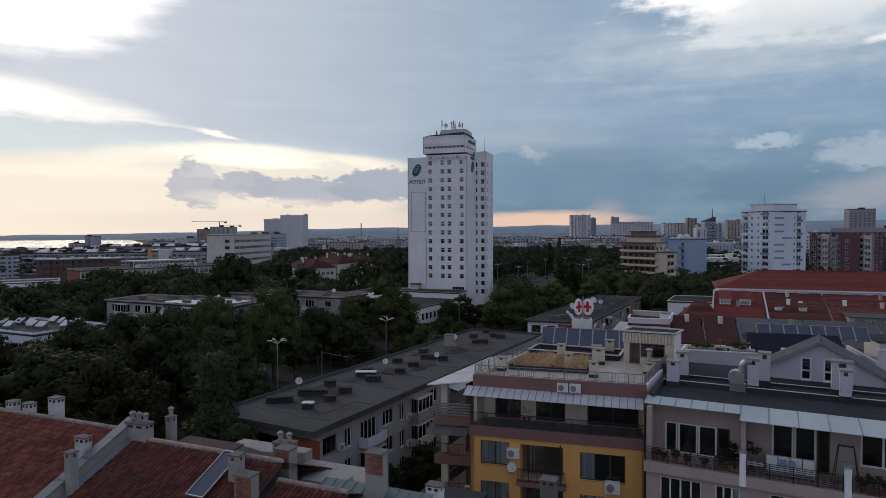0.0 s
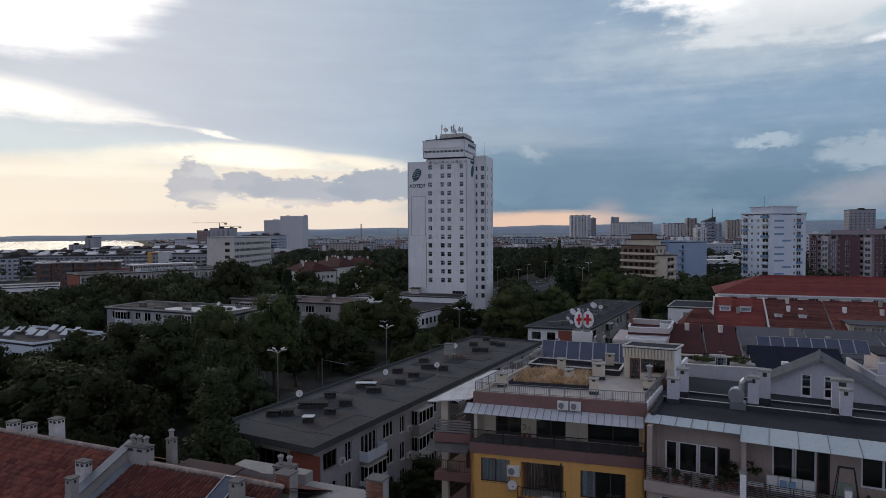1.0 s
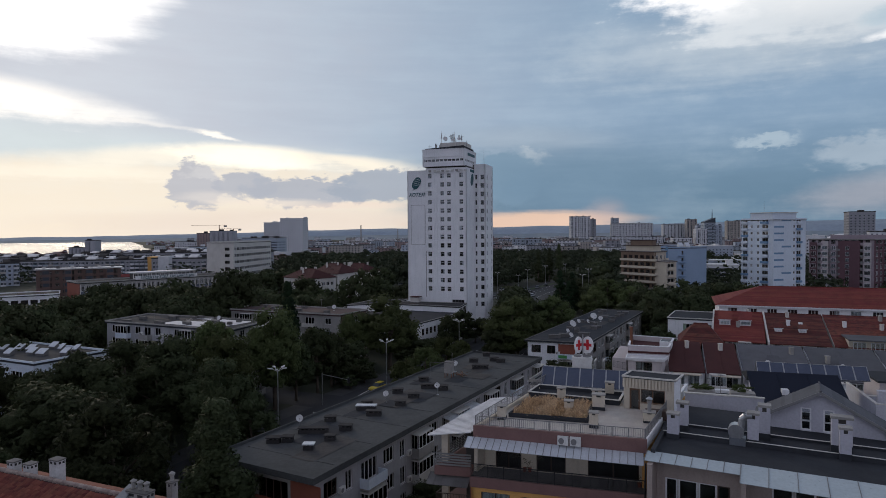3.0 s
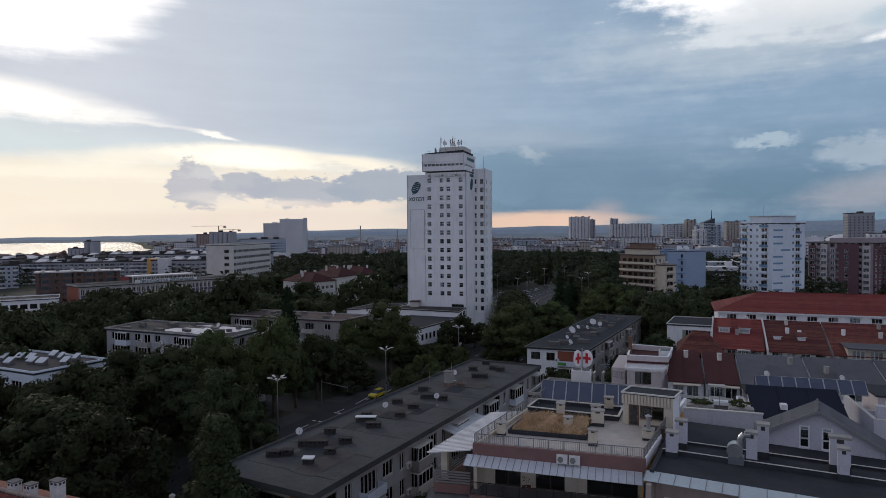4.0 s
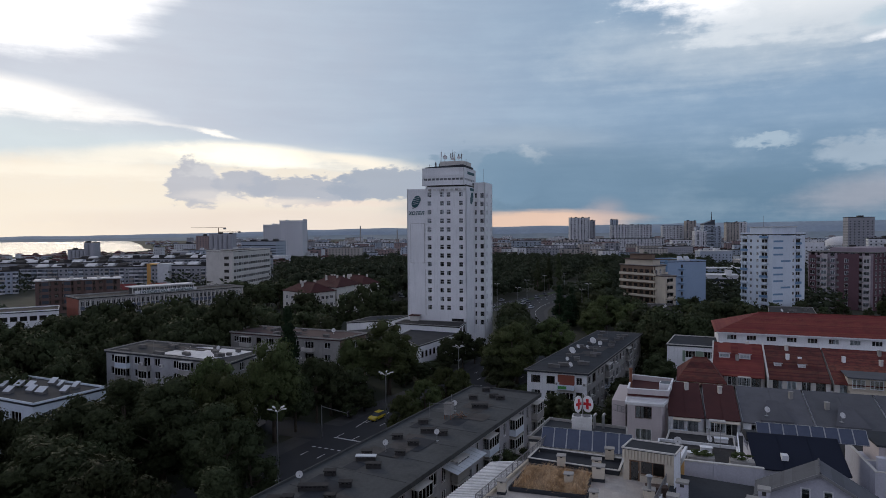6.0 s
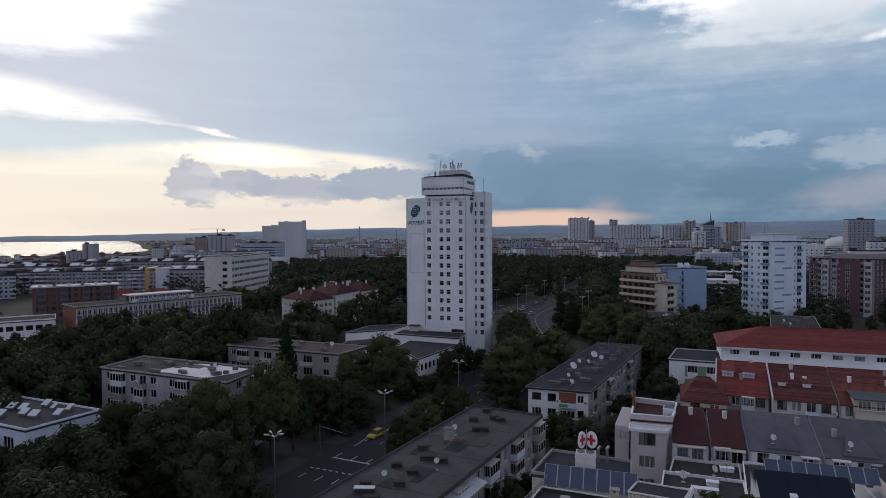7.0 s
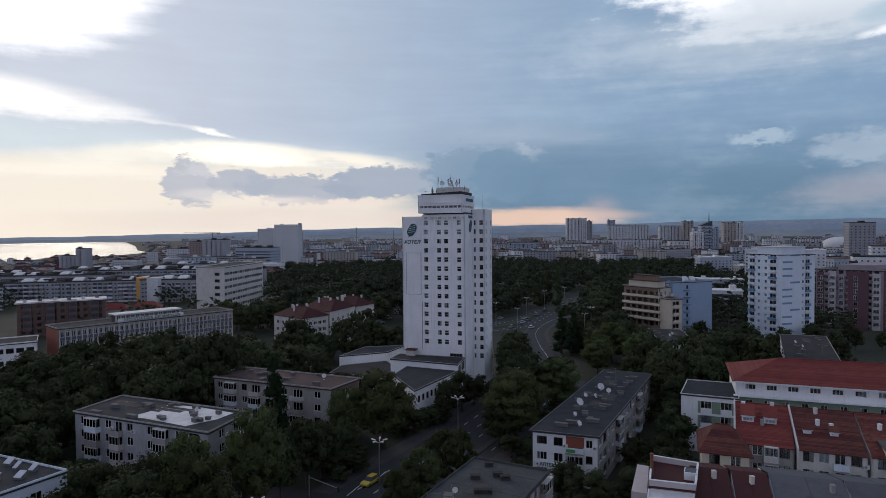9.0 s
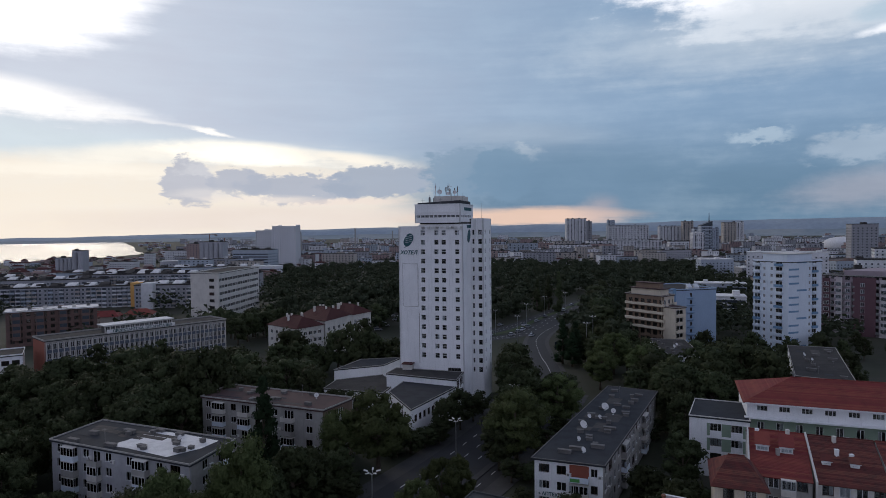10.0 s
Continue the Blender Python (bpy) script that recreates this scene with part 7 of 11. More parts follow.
def ochre_building():
    rng = random.Random(21)
    t = thing("ochre_building", *YB[:2], 0, YB[2], "ochre apartment building with maroon bands and a roof terrace", "apartment building")
    w = lambda x, y: to_local(YB, x, y)
    FR, BR, BL = (13.1, 0.0), (17.4, 19.0), (4.3, 19.0)
    tops = [0, -3.18, -6.36, -9.54]
    ops, wins, logs = [], [], []
    for k in tops:
        for u0, u1, z0, z1, c in ((0.78, 3.05, 10.8, 12.65, 2), (8.4, 11.65, 10.35, 12.4, 3)):
            ops.append((u0, u1, z0 + k, z1 + k)), wins.append((u0, u1, z0 + k, z1 + k, c))
        ops.append((3.92, 7.15, 9.9 + k, 12.6 + k)), logs.append(9.9 + k)
    m, L = wall(t, (0, -1.0), (13.1, -1.0), 0.0, 13.0, "yellow", ops, 0.3)
    for u0, u1, z0, z1, c in wins:
        window(t, u1 - u0, z1 - z0, m @ pose(u0, 0.12, z0), c, "frame_brown", True, 0.0, rng=rng)
        for i in range(c):
            if rng.random() < 0.78:
                part("curtain", curtain_mesh((u1 - u0) / c * 0.9, z1 - z0 - 0.1), None, t, m=m @ pose(u0 + (u1 - u0) * i / c + 0.05, 0.19, z0 + 0.05))
    for z in logs:
        g = Geo()
        g.box(3.7, -1.6, z - 0.35, 7.4, -1.01, z - 0.02)
        part("balcony", g, M["maroon"], t)
        railing(t, [(3.75, -1.55), (7.35, -1.55)], z, 1.0, "black", "balcony_railing", 0.9, 0.12, 0.04)
        g = Geo()
        g.box(3.75, 0.6, z, 7.3, 0.8, z + 2.75)
        part("loggia_wall", g, M["brown"], t)
        window(t, 2.6, 2.3, m @ pose(4.2, 1.45, z + 0.05), 3, "frame_brown", True, 0.4, "balcony_door", False, rng=rng)
        for x in (3.8, 7.2):
            g = Geo()
            g.box(x, -0.7, z, x + 0.06, 0.6, z + 2.7)
            part("loggia_side", g, M["yellow"], t)
        g = Geo()
        g.box(3.75, -0.7, z - 0.1, 7.3, 0.8, z - 0.01), g.box(3.75, -0.7, z + 2.72, 7.3, 0.8, z + 2.8)
        part("loggia_floor", g, M["concrete"], t)
    wall(t, FR, BR, 0, 16.7, "yellow", (), 0.3), wall(t, BR, BL, 0, 16.7, "cream", (), 0.3), wall(t, BL, (0, 0), 0, 16.7, "cream", (), 0.3), wall(t, (0, 0), (0, -1.0), 0, 13.0, "yellow", (), 0.3), wall(t, (13.1, -1.0), (13.1, 0), 0, 13.0, "yellow", (), 0.3)
    # dark blocks instead of rooms, for the gloom behind the panes
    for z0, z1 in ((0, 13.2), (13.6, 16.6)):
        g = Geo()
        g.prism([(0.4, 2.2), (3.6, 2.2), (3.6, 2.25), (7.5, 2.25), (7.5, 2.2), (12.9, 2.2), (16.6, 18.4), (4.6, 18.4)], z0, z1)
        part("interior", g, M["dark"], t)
    # set-back top storey, its balcony and railing
    tops_ops = [(1.4, 3.5, 13.85, 16.2), (4.7, 7.0, 13.85, 16.2), (8.7, 12.5, 13.85, 16.2)]
    mt, _ = wall(t, (0.1, 1.2), (13.1, 1.2), 13.05, 16.75, "cream", tops_ops, 0.25, name="top_storey_wall")
    for u0, u1, z0, z1 in tops_ops:
        window(t, u1 - u0, z1 - z0, mt @ pose(u0, 0.1, z0), 2, "frame_brown", True, 0.15, "balcony_door", False, rng=rng)
    g = Geo()
    g.box(-0.1, -1.15, 13.0, 13.15, 1.19, 13.8)
    part("balcony_band", g, M["maroon"], t, "maroon balcony band")
    # dark sheet added over the band's top for the shade behind the railing
    g = Geo()
    g.box(0.0, -1.0, 13.804, 13.1, 1.18, 13.83)
    part("balcony_floor", g, M["dark_concrete"], t)
    railing(t, [(0.0, -1.08), (13.0, -1.08)], 13.8, 1.05, "black", "balcony_railing", 1.3, 0.075, 0.05)
    for x, y, hh in ((3.9, 0.9, 0.9), (4.3, 1.0, 0.7), (12.6, 0.2, 0.7)):
        potted_plant(t.matrix_basis @ Vector((x, y, 13.83)), hh)
    ribbed_sheet(t, [(-0.5, -1.45, 16.2), (12.9, -1.45, 16.05), (12.9, -0.06, 16.5), (-0.5, -0.06, 16.62)], "sheet", 24, "canopy", "pale sheet metal canopy over the balcony", seam="frame_grey", wide=0.045)
    for i in range(7):
        g = Geo()
        g.bar((0.2 + 2.1 * i, -0.02, 15.95), (0.2 + 2.1 * i, -1.3, 16.08), 0.04, 0.04)
        part("canopy_strut", g, M["frame_brown"], t)
    # parapet band and terrace floor
    g = Geo()
    g.box(-0.05, -0.05, 16.45, 13.15, 0.25, 17.5)
    part("parapet", g, M["maroon"], t, "maroon parapet band")
    g = Geo()
    g.prism([(12.9, 0.251), (13.15, 0.251), (17.6, 19.0), (17.35, 19.0)], 16.71, 17.48)
    part("parapet", g, M["white"], t)
    g = Geo()
    g.prism([(0, 0.251), (0.25, 0.251), (4.55, 19.0), (4.3, 19.0)], 16.71, 17.45)
    part("parapet", g, M["cream"], t)
    g = Geo()
    g.prism([(0.26, 0.26), (12.88, 0.26), (17.3, 18.9), (4.6, 18.9)], 16.75, 17.17)
    fl = part("terrace_floor", g, M["stone_floor"], t)
    tile = Geo()
    tile.box(0.006, 0.006, 0, 0.594, 0.594, 0.03)
    tile = tile.mesh("floor_tile", M["stone_floor"])
    c = 0
    for j in range(17):
        for i in range(29):
            x, y = 0.3 + 0.6 * i, 0.3 + 0.6 * j
            lo, hi = 0.3 + y * 0.229, 12.2 + y * 0.229
            inbed = 1.6 + (y - 3.4) * 0.23 < x < 8.6 + (y - 3.4) * 0.25 and y > 3.6
            if lo < x < hi and not inbed and c < 300:
                part("floor_tile", tile, None, fl, m=pose(x, y, 17.172))
                c += 1
    railing(t, [(0.1, 0.1), (13.0, 0.1)], 17.5, 0.78, "frame_grey", "terrace_railing", 1.15, 0.16, 0.06)
    railing(t, [(13.05, 0.1), (15.4, 10.3)], 17.5, 0.8, "frame_grey", "terrace_railing", 1.2, 0.16, 0.06)
    railing(t, [(0.1, 0.1), (4.3, 18.6)], 17.45, 0.85, "frame_grey", "terrace_railing", 1.3, 0.16, 0.06)
    # side balconies with their long sheet roof
    q = [w(-1.2, 50.4), w(2.3, 49.75), w(8.2, 60.4), w(4.7, 61.2)]
    ribbed_sheet(t, [(*q[1], 16.85), (*q[2], 16.85), (*q[3], 16.45), (*q[0], 16.45)], "frame_grey", 30, "side_canopy", "pale corrugated canopy over the side balconies", 0.09, seam="white_roof", wide=0.24)
    qs = [w(-0.7, 50.5), w(2.3, 49.8), w(8.0, 60.0), w(5.0, 60.8)]
    for k, z in enumerate((13.9, 10.7, 7.5, 4.3)):
        g = Geo()
        g.prism(qs, z - 0.7, z)
        part("side_balcony", g, M["maroon"], t)
        ring = inset(qs, 0.08)
        r0, r1, r3 = Vector(ring[0]), Vector(ring[1]), Vector(ring[3])
        if k == 0:
            for i in range(5):
                g = Geo()
                zz = z + 0.15 + 0.22 * i
                g.bar((*r0, zz), (*r1, zz), 0.04, 0.13), g.bar((*r0, zz), (*r3, zz), 0.04, 0.13)
                part("rail_slat", g, M["frame_grey"], t)
        else:
            railing(t, [tuple(r1), tuple(r0), tuple(r3)], z, 1.0, "frame_brown", "balcony_railing", 1.0, 0.13, 0.04)
        g = Geo()
        g.prism([tuple(Vector(qs[0]) + Vector((0.35, 0.9))), tuple(Vector(qs[0]) + Vector((0.9, 0.9))), tuple(Vector(qs[0]) + Vector((0.9, 1.4))), tuple(Vector(qs[0]) + Vector((0.35, 1.4)))], z, z + 2.5)
        part("side_pier", g, M["cream"], t)
        if k == 1:
            a = Vector(qs[0])
            ribbed_sheet(t, [(a.x - 0.5, a.y - 0.7, z + 1.95), (a.x + 2.9, a.y - 0.7, z + 1.95), (a.x + 2.9, a.y + 0.6, z + 2.48), (a.x - 0.5, a.y + 0.6, z + 2.48)], "dark_concrete", 6, "awning", "dark weathered awning sheet")
    back = [tuple(Vector(qs[1]).lerp(Vector(qs[0]), 0.35) + Vector((0.3, 1.4))), tuple(Vector(qs[1]) + Vector((0.2, 1.2)))]
    # dark block for the shaded depth behind the side balconies
    g = Geo()
    g.prism([back[0], back[1], (2.5, 9.5), (1.0, 9.5)], 0, 16.3)
    part("side_core", g, M["dark"], t)
    # pipes and things on the front
    for x, z0 in ((6.95, 0.5), (13.02, 0.5)):
        g = Geo()
        g.tube((x, -1.12, z0), (x, -1.12, 12.8), 0.06, n=8)
        if x > 10:
            g.tube((x, -1.12, 12.8), (x - 0.05, -1.3, 13.4), 0.06, n=8), g.tube((x - 0.05, -1.3, 13.4), (x, -1.3, 16.2), 0.06, n=8)
        part("downpipe", g, M["black"], t)
    g = Geo()
    g.tube((-0.02, -1.12, 0.4), (-0.02, -1.12, 13.0), 0.05, n=8)
    part("downpipe", g, M["rust"], t)
    B = t.matrix_basis
    for x, y, z, k in ((2.92, -1.01, 11.55, 1.14), (10.2, -1.01, 9.68, 1.3), (6.62, -0.06, 16.66, 0.98), (7.55, -0.06, 16.66, 0.98), (-0.9, 0.7, 7.6, 1.0)):
        air_unit(B @ pose(x, y, z) @ Matrix.Diagonal((k, k, k * 1.12, 1)))
    p = B @ Vector((3.25, -1.25, 10.4))
    dish((p.x, p.y), 10.4, 0.75, 8, "small pale satellite dish on the facade", 20, 0.45)
    return t


ochre_building()


def dry_bed():
    """The planted bed of dry golden grass on the terrace."""
    poly = [(5.6, 52.8), (11.95, 50.9), (13.4, 55.6), (8.15, 58.3)]
    t = thing("planter_bed", 5.6, 52.8, 17.2, 0, "long low roof planter with a dark edge, full of dry grass", "planter")
    pts = [tuple(Vector(p) - Vector(poly[0])) for p in poly]
    g = Geo()
    inn = inset(pts, 0.14)
    for i in range(4):
        j = (i + 1) % 4
        g.prism([pts[i], pts[j], inn[j], inn[i]], 0, 0.34)
    part("edge_board", g, M["dark_roof"], t)
    g = Geo()
    g.prism(inset(pts, 0.141), 0, 0.22)
    part("soil", g, M["wood"], t)
    rng = np.random.RandomState(8)
    a, b, c, d = (np.array(p) for p in inset(pts, 0.25))
    n = 15000
    u, v = rng.rand(n), rng.rand(n)
    base = (a + (b - a) * u[:, None]) * (1 - v[:, None]) + (d + (c - d) * u[:, None]) * v[:, None]
    hgt = rng.uniform(0.2, 0.8, n) * (0.22 + 0.5 * np.sin(base[:, 0] * 1.7 + base[:, 1] * 1.1 + np.sin(base[:, 1] * 2.3)) ** 4 + 0.4 * np.sin(base[:, 0] * 4.3 - base[:, 1] * 3.1) ** 2)
    lean = rng.normal(size=(n, 2)) * 0.26 + 0.34 * np.stack([np.sin(base[:, 0] * 1.3 + base[:, 1] * 2.1), np.cos(base[:, 0] * 2.2 - base[:, 1] * 0.9)], 1)
    wdir = rng.normal(size=(n, 2))
    wdir /= np.linalg.norm(wdir, axis=1)[:, None]
    vs = np.zeros((n, 3, 3))
    vs[:, 0, :2], vs[:, 1, :2], vs[:, 2, :2] = base - wdir * 0.022, base + wdir * 0.022, base + lean
    vs[:, :2, 2], vs[:, 2, 2] = 0.2, 0.2 + hgt
    g = Geo()
    g.v = [tuple(p) for p in vs.reshape(-1, 3)]
    g.f = [(3 * i, 3 * i + 1, 3 * i + 2) for i in range(n)]
    part("dry_grass", g, M["straw"], t, "dry golden grass", kind="stuff")


dry_bed()
for x, y, ww, d, h in ((5.0, 52.3, 0.75, 0.7, 1.55), (11.1, 58.0, 0.8, 0.75, 1.6), (10.95, 53.8, 0.8, 0.7, 1.5), (13.8, 54.9, 1.15, 0.8, 1.85), (14.1, 56.8, 0.9, 0.7, 1.7), (12.15, 49.8, 0.75, 0.7, 1.7), (16.0, 59.5, 0.9, 0.7, 1.75), (17.0, 51.0, 1.0, 0.8, 1.2)):
    roof_chimney(x, y, 17.2, ww * 0.92, d * 0.92, h * 0.76)


def flue(x, y, z):
    t = thing("extractor_flue", x, y, z, 0, "galvanised flue with a rain cowl on a chimney", "flue")
    g = Geo()
    g.lathe([(0.16, 0), (0.16, 0.7), (0.2, 0.72), (0.2, 0.9), (0.16, 0.92)], 12)
    part("pipe", g, M["steel"], t)
    g = Geo()
    g.lathe([(0.28, 1.0), (0.3, 1.04), (0.1, 1.16), (0.02, 1.2)], 12)
    part("cowl", g, M["steel"], t)
    g = Geo()
    g.box(-0.02, -0.14, 0.92, 0.02, -0.1, 1.0), g.box(-0.02, 0.1, 0.92, 0.02, 0.14, 1.0)
    part("bracket", g, M["steel"], t)


flue(17.0, 51.0, 18.11)
g = Geo()
g.box(-0.9, -0.4, 0, 0.9, 0.4, 0.75, 0.04)
solo("garden_cupboard", g, M["frame_brown"], "dark brown low cupboard on the terrace", "cupboard", m=pose(17.9, 51.9, 17.2, 0, 0, -16))


def stair_house():
    t = thing("stair_house", 16.1, 55.2, 16.9, -26.0, "cream stair house with a brown door on the roof terrace", "roof hut")
    t.scale = (0.9, 1, 1)
    ops = [(0.55, 1.55, 0.05, 2.15), (1.6, 3.85, 0.95, 2.15)]
    m, _ = wall(t, (0, 0), (4.7, 0), 0, 2.35, "cream", ops, 0.2)
    wall(t, (4.7, 0), (5.1, 2.3), 0, 3.05, "white", (), 0.2), wall(t, (5.1, 2.3), (0.45, 2.3), 0, 3.05, "cream", (), 0.2), wall(t, (0.45, 2.3), (0, 0), 0, 3.05, "cream", (), 0.2)
    core(t, [(0.2, 0.2), (4.5, 0.2), (4.9, 2.1), (0.6, 2.1)], 0, 2.9, 0.3)
    for i in range(16):
        g = Geo()
        g.box(-0.08 + 0.305 * i, -0.14, 2.2, 0.13 + 0.305 * i, -0.003, 3.05, 0.02)
        part("cladding_strip", g, M["cream"], t)
    g = Geo()
    g.box(0.0, -0.002, 2.36, 4.7, 0.2, 3.05)
    part("band", g, M["cream"], t)
    g = Geo()
    g.prism([(-0.1, -0.16), (4.85, -0.16), (5.25, 2.45), (0.35, 2.45)], 3.06, 3.16)
    part("roof", g, M["dark_roof"], t)
    g = Geo()
    for a, b in (((-0.1, -0.16), (4.85, -0.16)), ((4.85, -0.16), (5.25, 2.45)), ((5.25, 2.45), (0.35, 2.45)), ((0.35, 2.45), (-0.1, -0.16))):
        g.bar((*a, 3.2), (*b, 3.2), 0.16, 0.12)
    part("roof_rim", g, M["offwhite"], t)
    d = part("door", frame_mesh(1.0, 2.1, 1, "wood", 0.16, False), None, t, "brown wooden door", m @ pose(0.55, 0.08, 0.05))
    part("pane", pane_mesh(0.7, 1.8), None, d, m=pose(0.15, 0.03, 0.15))
    g = Geo()
    g.box(0.84, -0.04, 1.0, 0.88, 0.0, 1.12)
    part("handle", g, M["steel"], d)
    window(t, 2.25, 1.2, m @ pose(1.6, 0.08, 0.95), 2, "wood", True, 0.0)


stair_house()


def collectors(name, a, b, up, n, z0, z1, label, gap=0.06):
    """A row of n tilted glass collectors from a to b (lower edge), leaning back by up."""
    t = thing(name, a[0], a[1], 0, 0, label, "solar collector")
    a, b, up = Vector(a), Vector(b), Vector(up)
    for i in range(n):
        p, q = a.lerp(b, i / n), a.lerp(b, (i + 1) / n)
        e = (q - p).normalized() * gap
        c = [(*(p + e - a), z0), (*(q - a), z0), (*(q + up - a), z1), (*(p + e + up - a), z1)]
        v = [Vector(k) for k in c]
        nrm = (v[1] - v[0]).cross(v[3] - v[0]).normalized()
        g = Geo()
        lo = nrm * -0.09
        g.quad(*v), g.quad(v[3] + lo, v[2] + lo, v[1] + lo, v[0] + lo)
        for k in range(4):
            g.quad(v[k] + lo, v[(k + 1) % 4] + lo, v[(k + 1) % 4], v[k])
        pn = part("panel", g, M["solar"], t)
        g = Geo()
        for k in range(4):
            g.bar(v[k] + nrm * 0.012, v[(k + 1) % 4] + nrm * 0.012, 0.05, 0.03)
        part("rim", g, M["steel"], pn)
    for i in range(n + 1):
        p = a.lerp(b, i / n)
        g = Geo()
        g.bar((*(p + up - a), z0 - 0.3), (*(p + up - a), z1 - 0.05), 0.05, 0.05)
        part("leg", g, M["steel"], t)


def behind_terrace():
    # dark sunken bed behind the stair house
    poly = [(8.2, 59.3), (15.9, 55.9), (17.2, 58.9), (9.6, 62.1)]
    t = thing("planter_bed", 8.2, 59.3, 17.2, 0, "empty dark roof planter with a pale edge", "planter")
    pts = [tuple(Vector(p) - Vector(poly[0])) for p in poly]
    g = Geo()
    inn = inset(pts, 0.15)
    for i in range(4):
        j = (i + 1) % 4
        g.prism([pts[i], pts[j], inn[j], inn[i]], 0, 0.45)
    part("edge_board", g, M["dark_roof"], t)
    for i in range(4):
        g = Geo()
        g.bar((*pts[i], 0.49), (*pts[(i + 1) % 4], 0.49), 0.2, 0.07)
        part("coping", g, M["offwhite"], t)
    g = Geo()
    g.prism(inset(pts, 0.151), 0, 0.12)
    part("soil", g, M["dark_roof"], t)
    collectors("solar_collectors", (9.9, 63.1), (18.4, 60.2), (0.5, 1.7), 7, 17.47, 18.95, "row of seven tilted blue collectors on the roof")
    # lower neighbouring house with the roof plant and the illuminated cross sign
    poly = [(9.6, 68.6), (19.4, 65.7), (21.2, 71.6), (13.0, 75.4)]
    block("house", "pale house with a dark flat roof carrying plant", poly, 16.4, "offwhite", {0: ((12.6,), spread(10.2, 3, 1.4, 1.5, 0.9, "w", 0.6))}, "dark_roof", 0.1, 0.3, "house", "concrete", random.Random(4), ac=0)
    t = thing("chiller_unit", 14.8, 66.0, 17.17, -17, "tall white rooftop chiller cabinet", "air conditioner")
    g = Geo()
    g.box(-1.0, -0.7, 0, 1.0, 0.7, 2.5, 0.04), g.box(-1.05, -0.75, 2.1, 1.05, 0.75, 2.2)
    part("casing", g, M["plastic"], t)
    for x in (-0.48, 0.48):
        g = Geo()
        g.lathe([(0.42, 2.5), (0.42, 2.62), (0.36, 2.62), (0.34, 2.54)], 16, x, 0)
        part("fan_ring", g, M["frame_grey"], t)
    for i in range(6):
        g = Geo()
        g.box(-0.85, -0.725, 0.5 + 0.3 * i, 0.85, -0.703, 0.7 + 0.3 * i)
        part("louvre", g, M["plastic"], t)
    s = thing("pharmacy_cross", 14.95, 66.2, 19.67, 0, "two round white sign discs with red crosses on a roof", "sign")
    for sx, yaw in ((-0.5, -40.0), (0.5, 40.0)):
        g = Geo()
        n = 24
        ring = [(0.64 * math.cos(2 * math.pi * i / n), 0.88 * math.sin(2 * math.pi * i / n)) for i in range(n)]
        g.v = [(x, -0.06, z) for x, z in ring] + [(x, 0.06, z) for x, z in ring]
        g.f = [tuple(range(n)), tuple(range(2 * n - 1, n - 1, -1))] + [(i, n + i, n + (i + 1) % n, (i + 1) % n) for i in range(n)]
        d = part("disc", g, M["signwhite"], s, m=pose(sx, 0, 1.2, 0, 0, -yaw if sx < 0 else -yaw))
        g = Geo()
        g.box(-0.15, -0.085, -0.55, 0.15, -0.062, 0.55), g.box(-0.45, -0.08, -0.15, -0.151, -0.063, 0.15), g.box(0.151, -0.08, -0.15, 0.45, -0.063, 0.15)
        part("cross", g, M["red"], d)
    g = Geo()
    g.tube((0, 0.1, 0.0), (0, 0.1, 2.3), 0.05, n=8)
    part("pole", g, M["steel"], s)
    for x in (17.6, 18.6):
        g = Geo()
        g.tube((0, 0, 0), (0, 0, 1.5), 0.16, n=10)
        g.tube((0, 0, 1.5), (0.25, 0, 1.75), 0.16, n=10)
        solo("roof_duct", g, M["steel"], "galvanised ventilation duct on a roof", "duct", m=pose(x, 72.0, 16.4))


behind_terrace()

# ---- the pale pink building with long awnings ----
PB = (14.0, 42.6, -27.4)


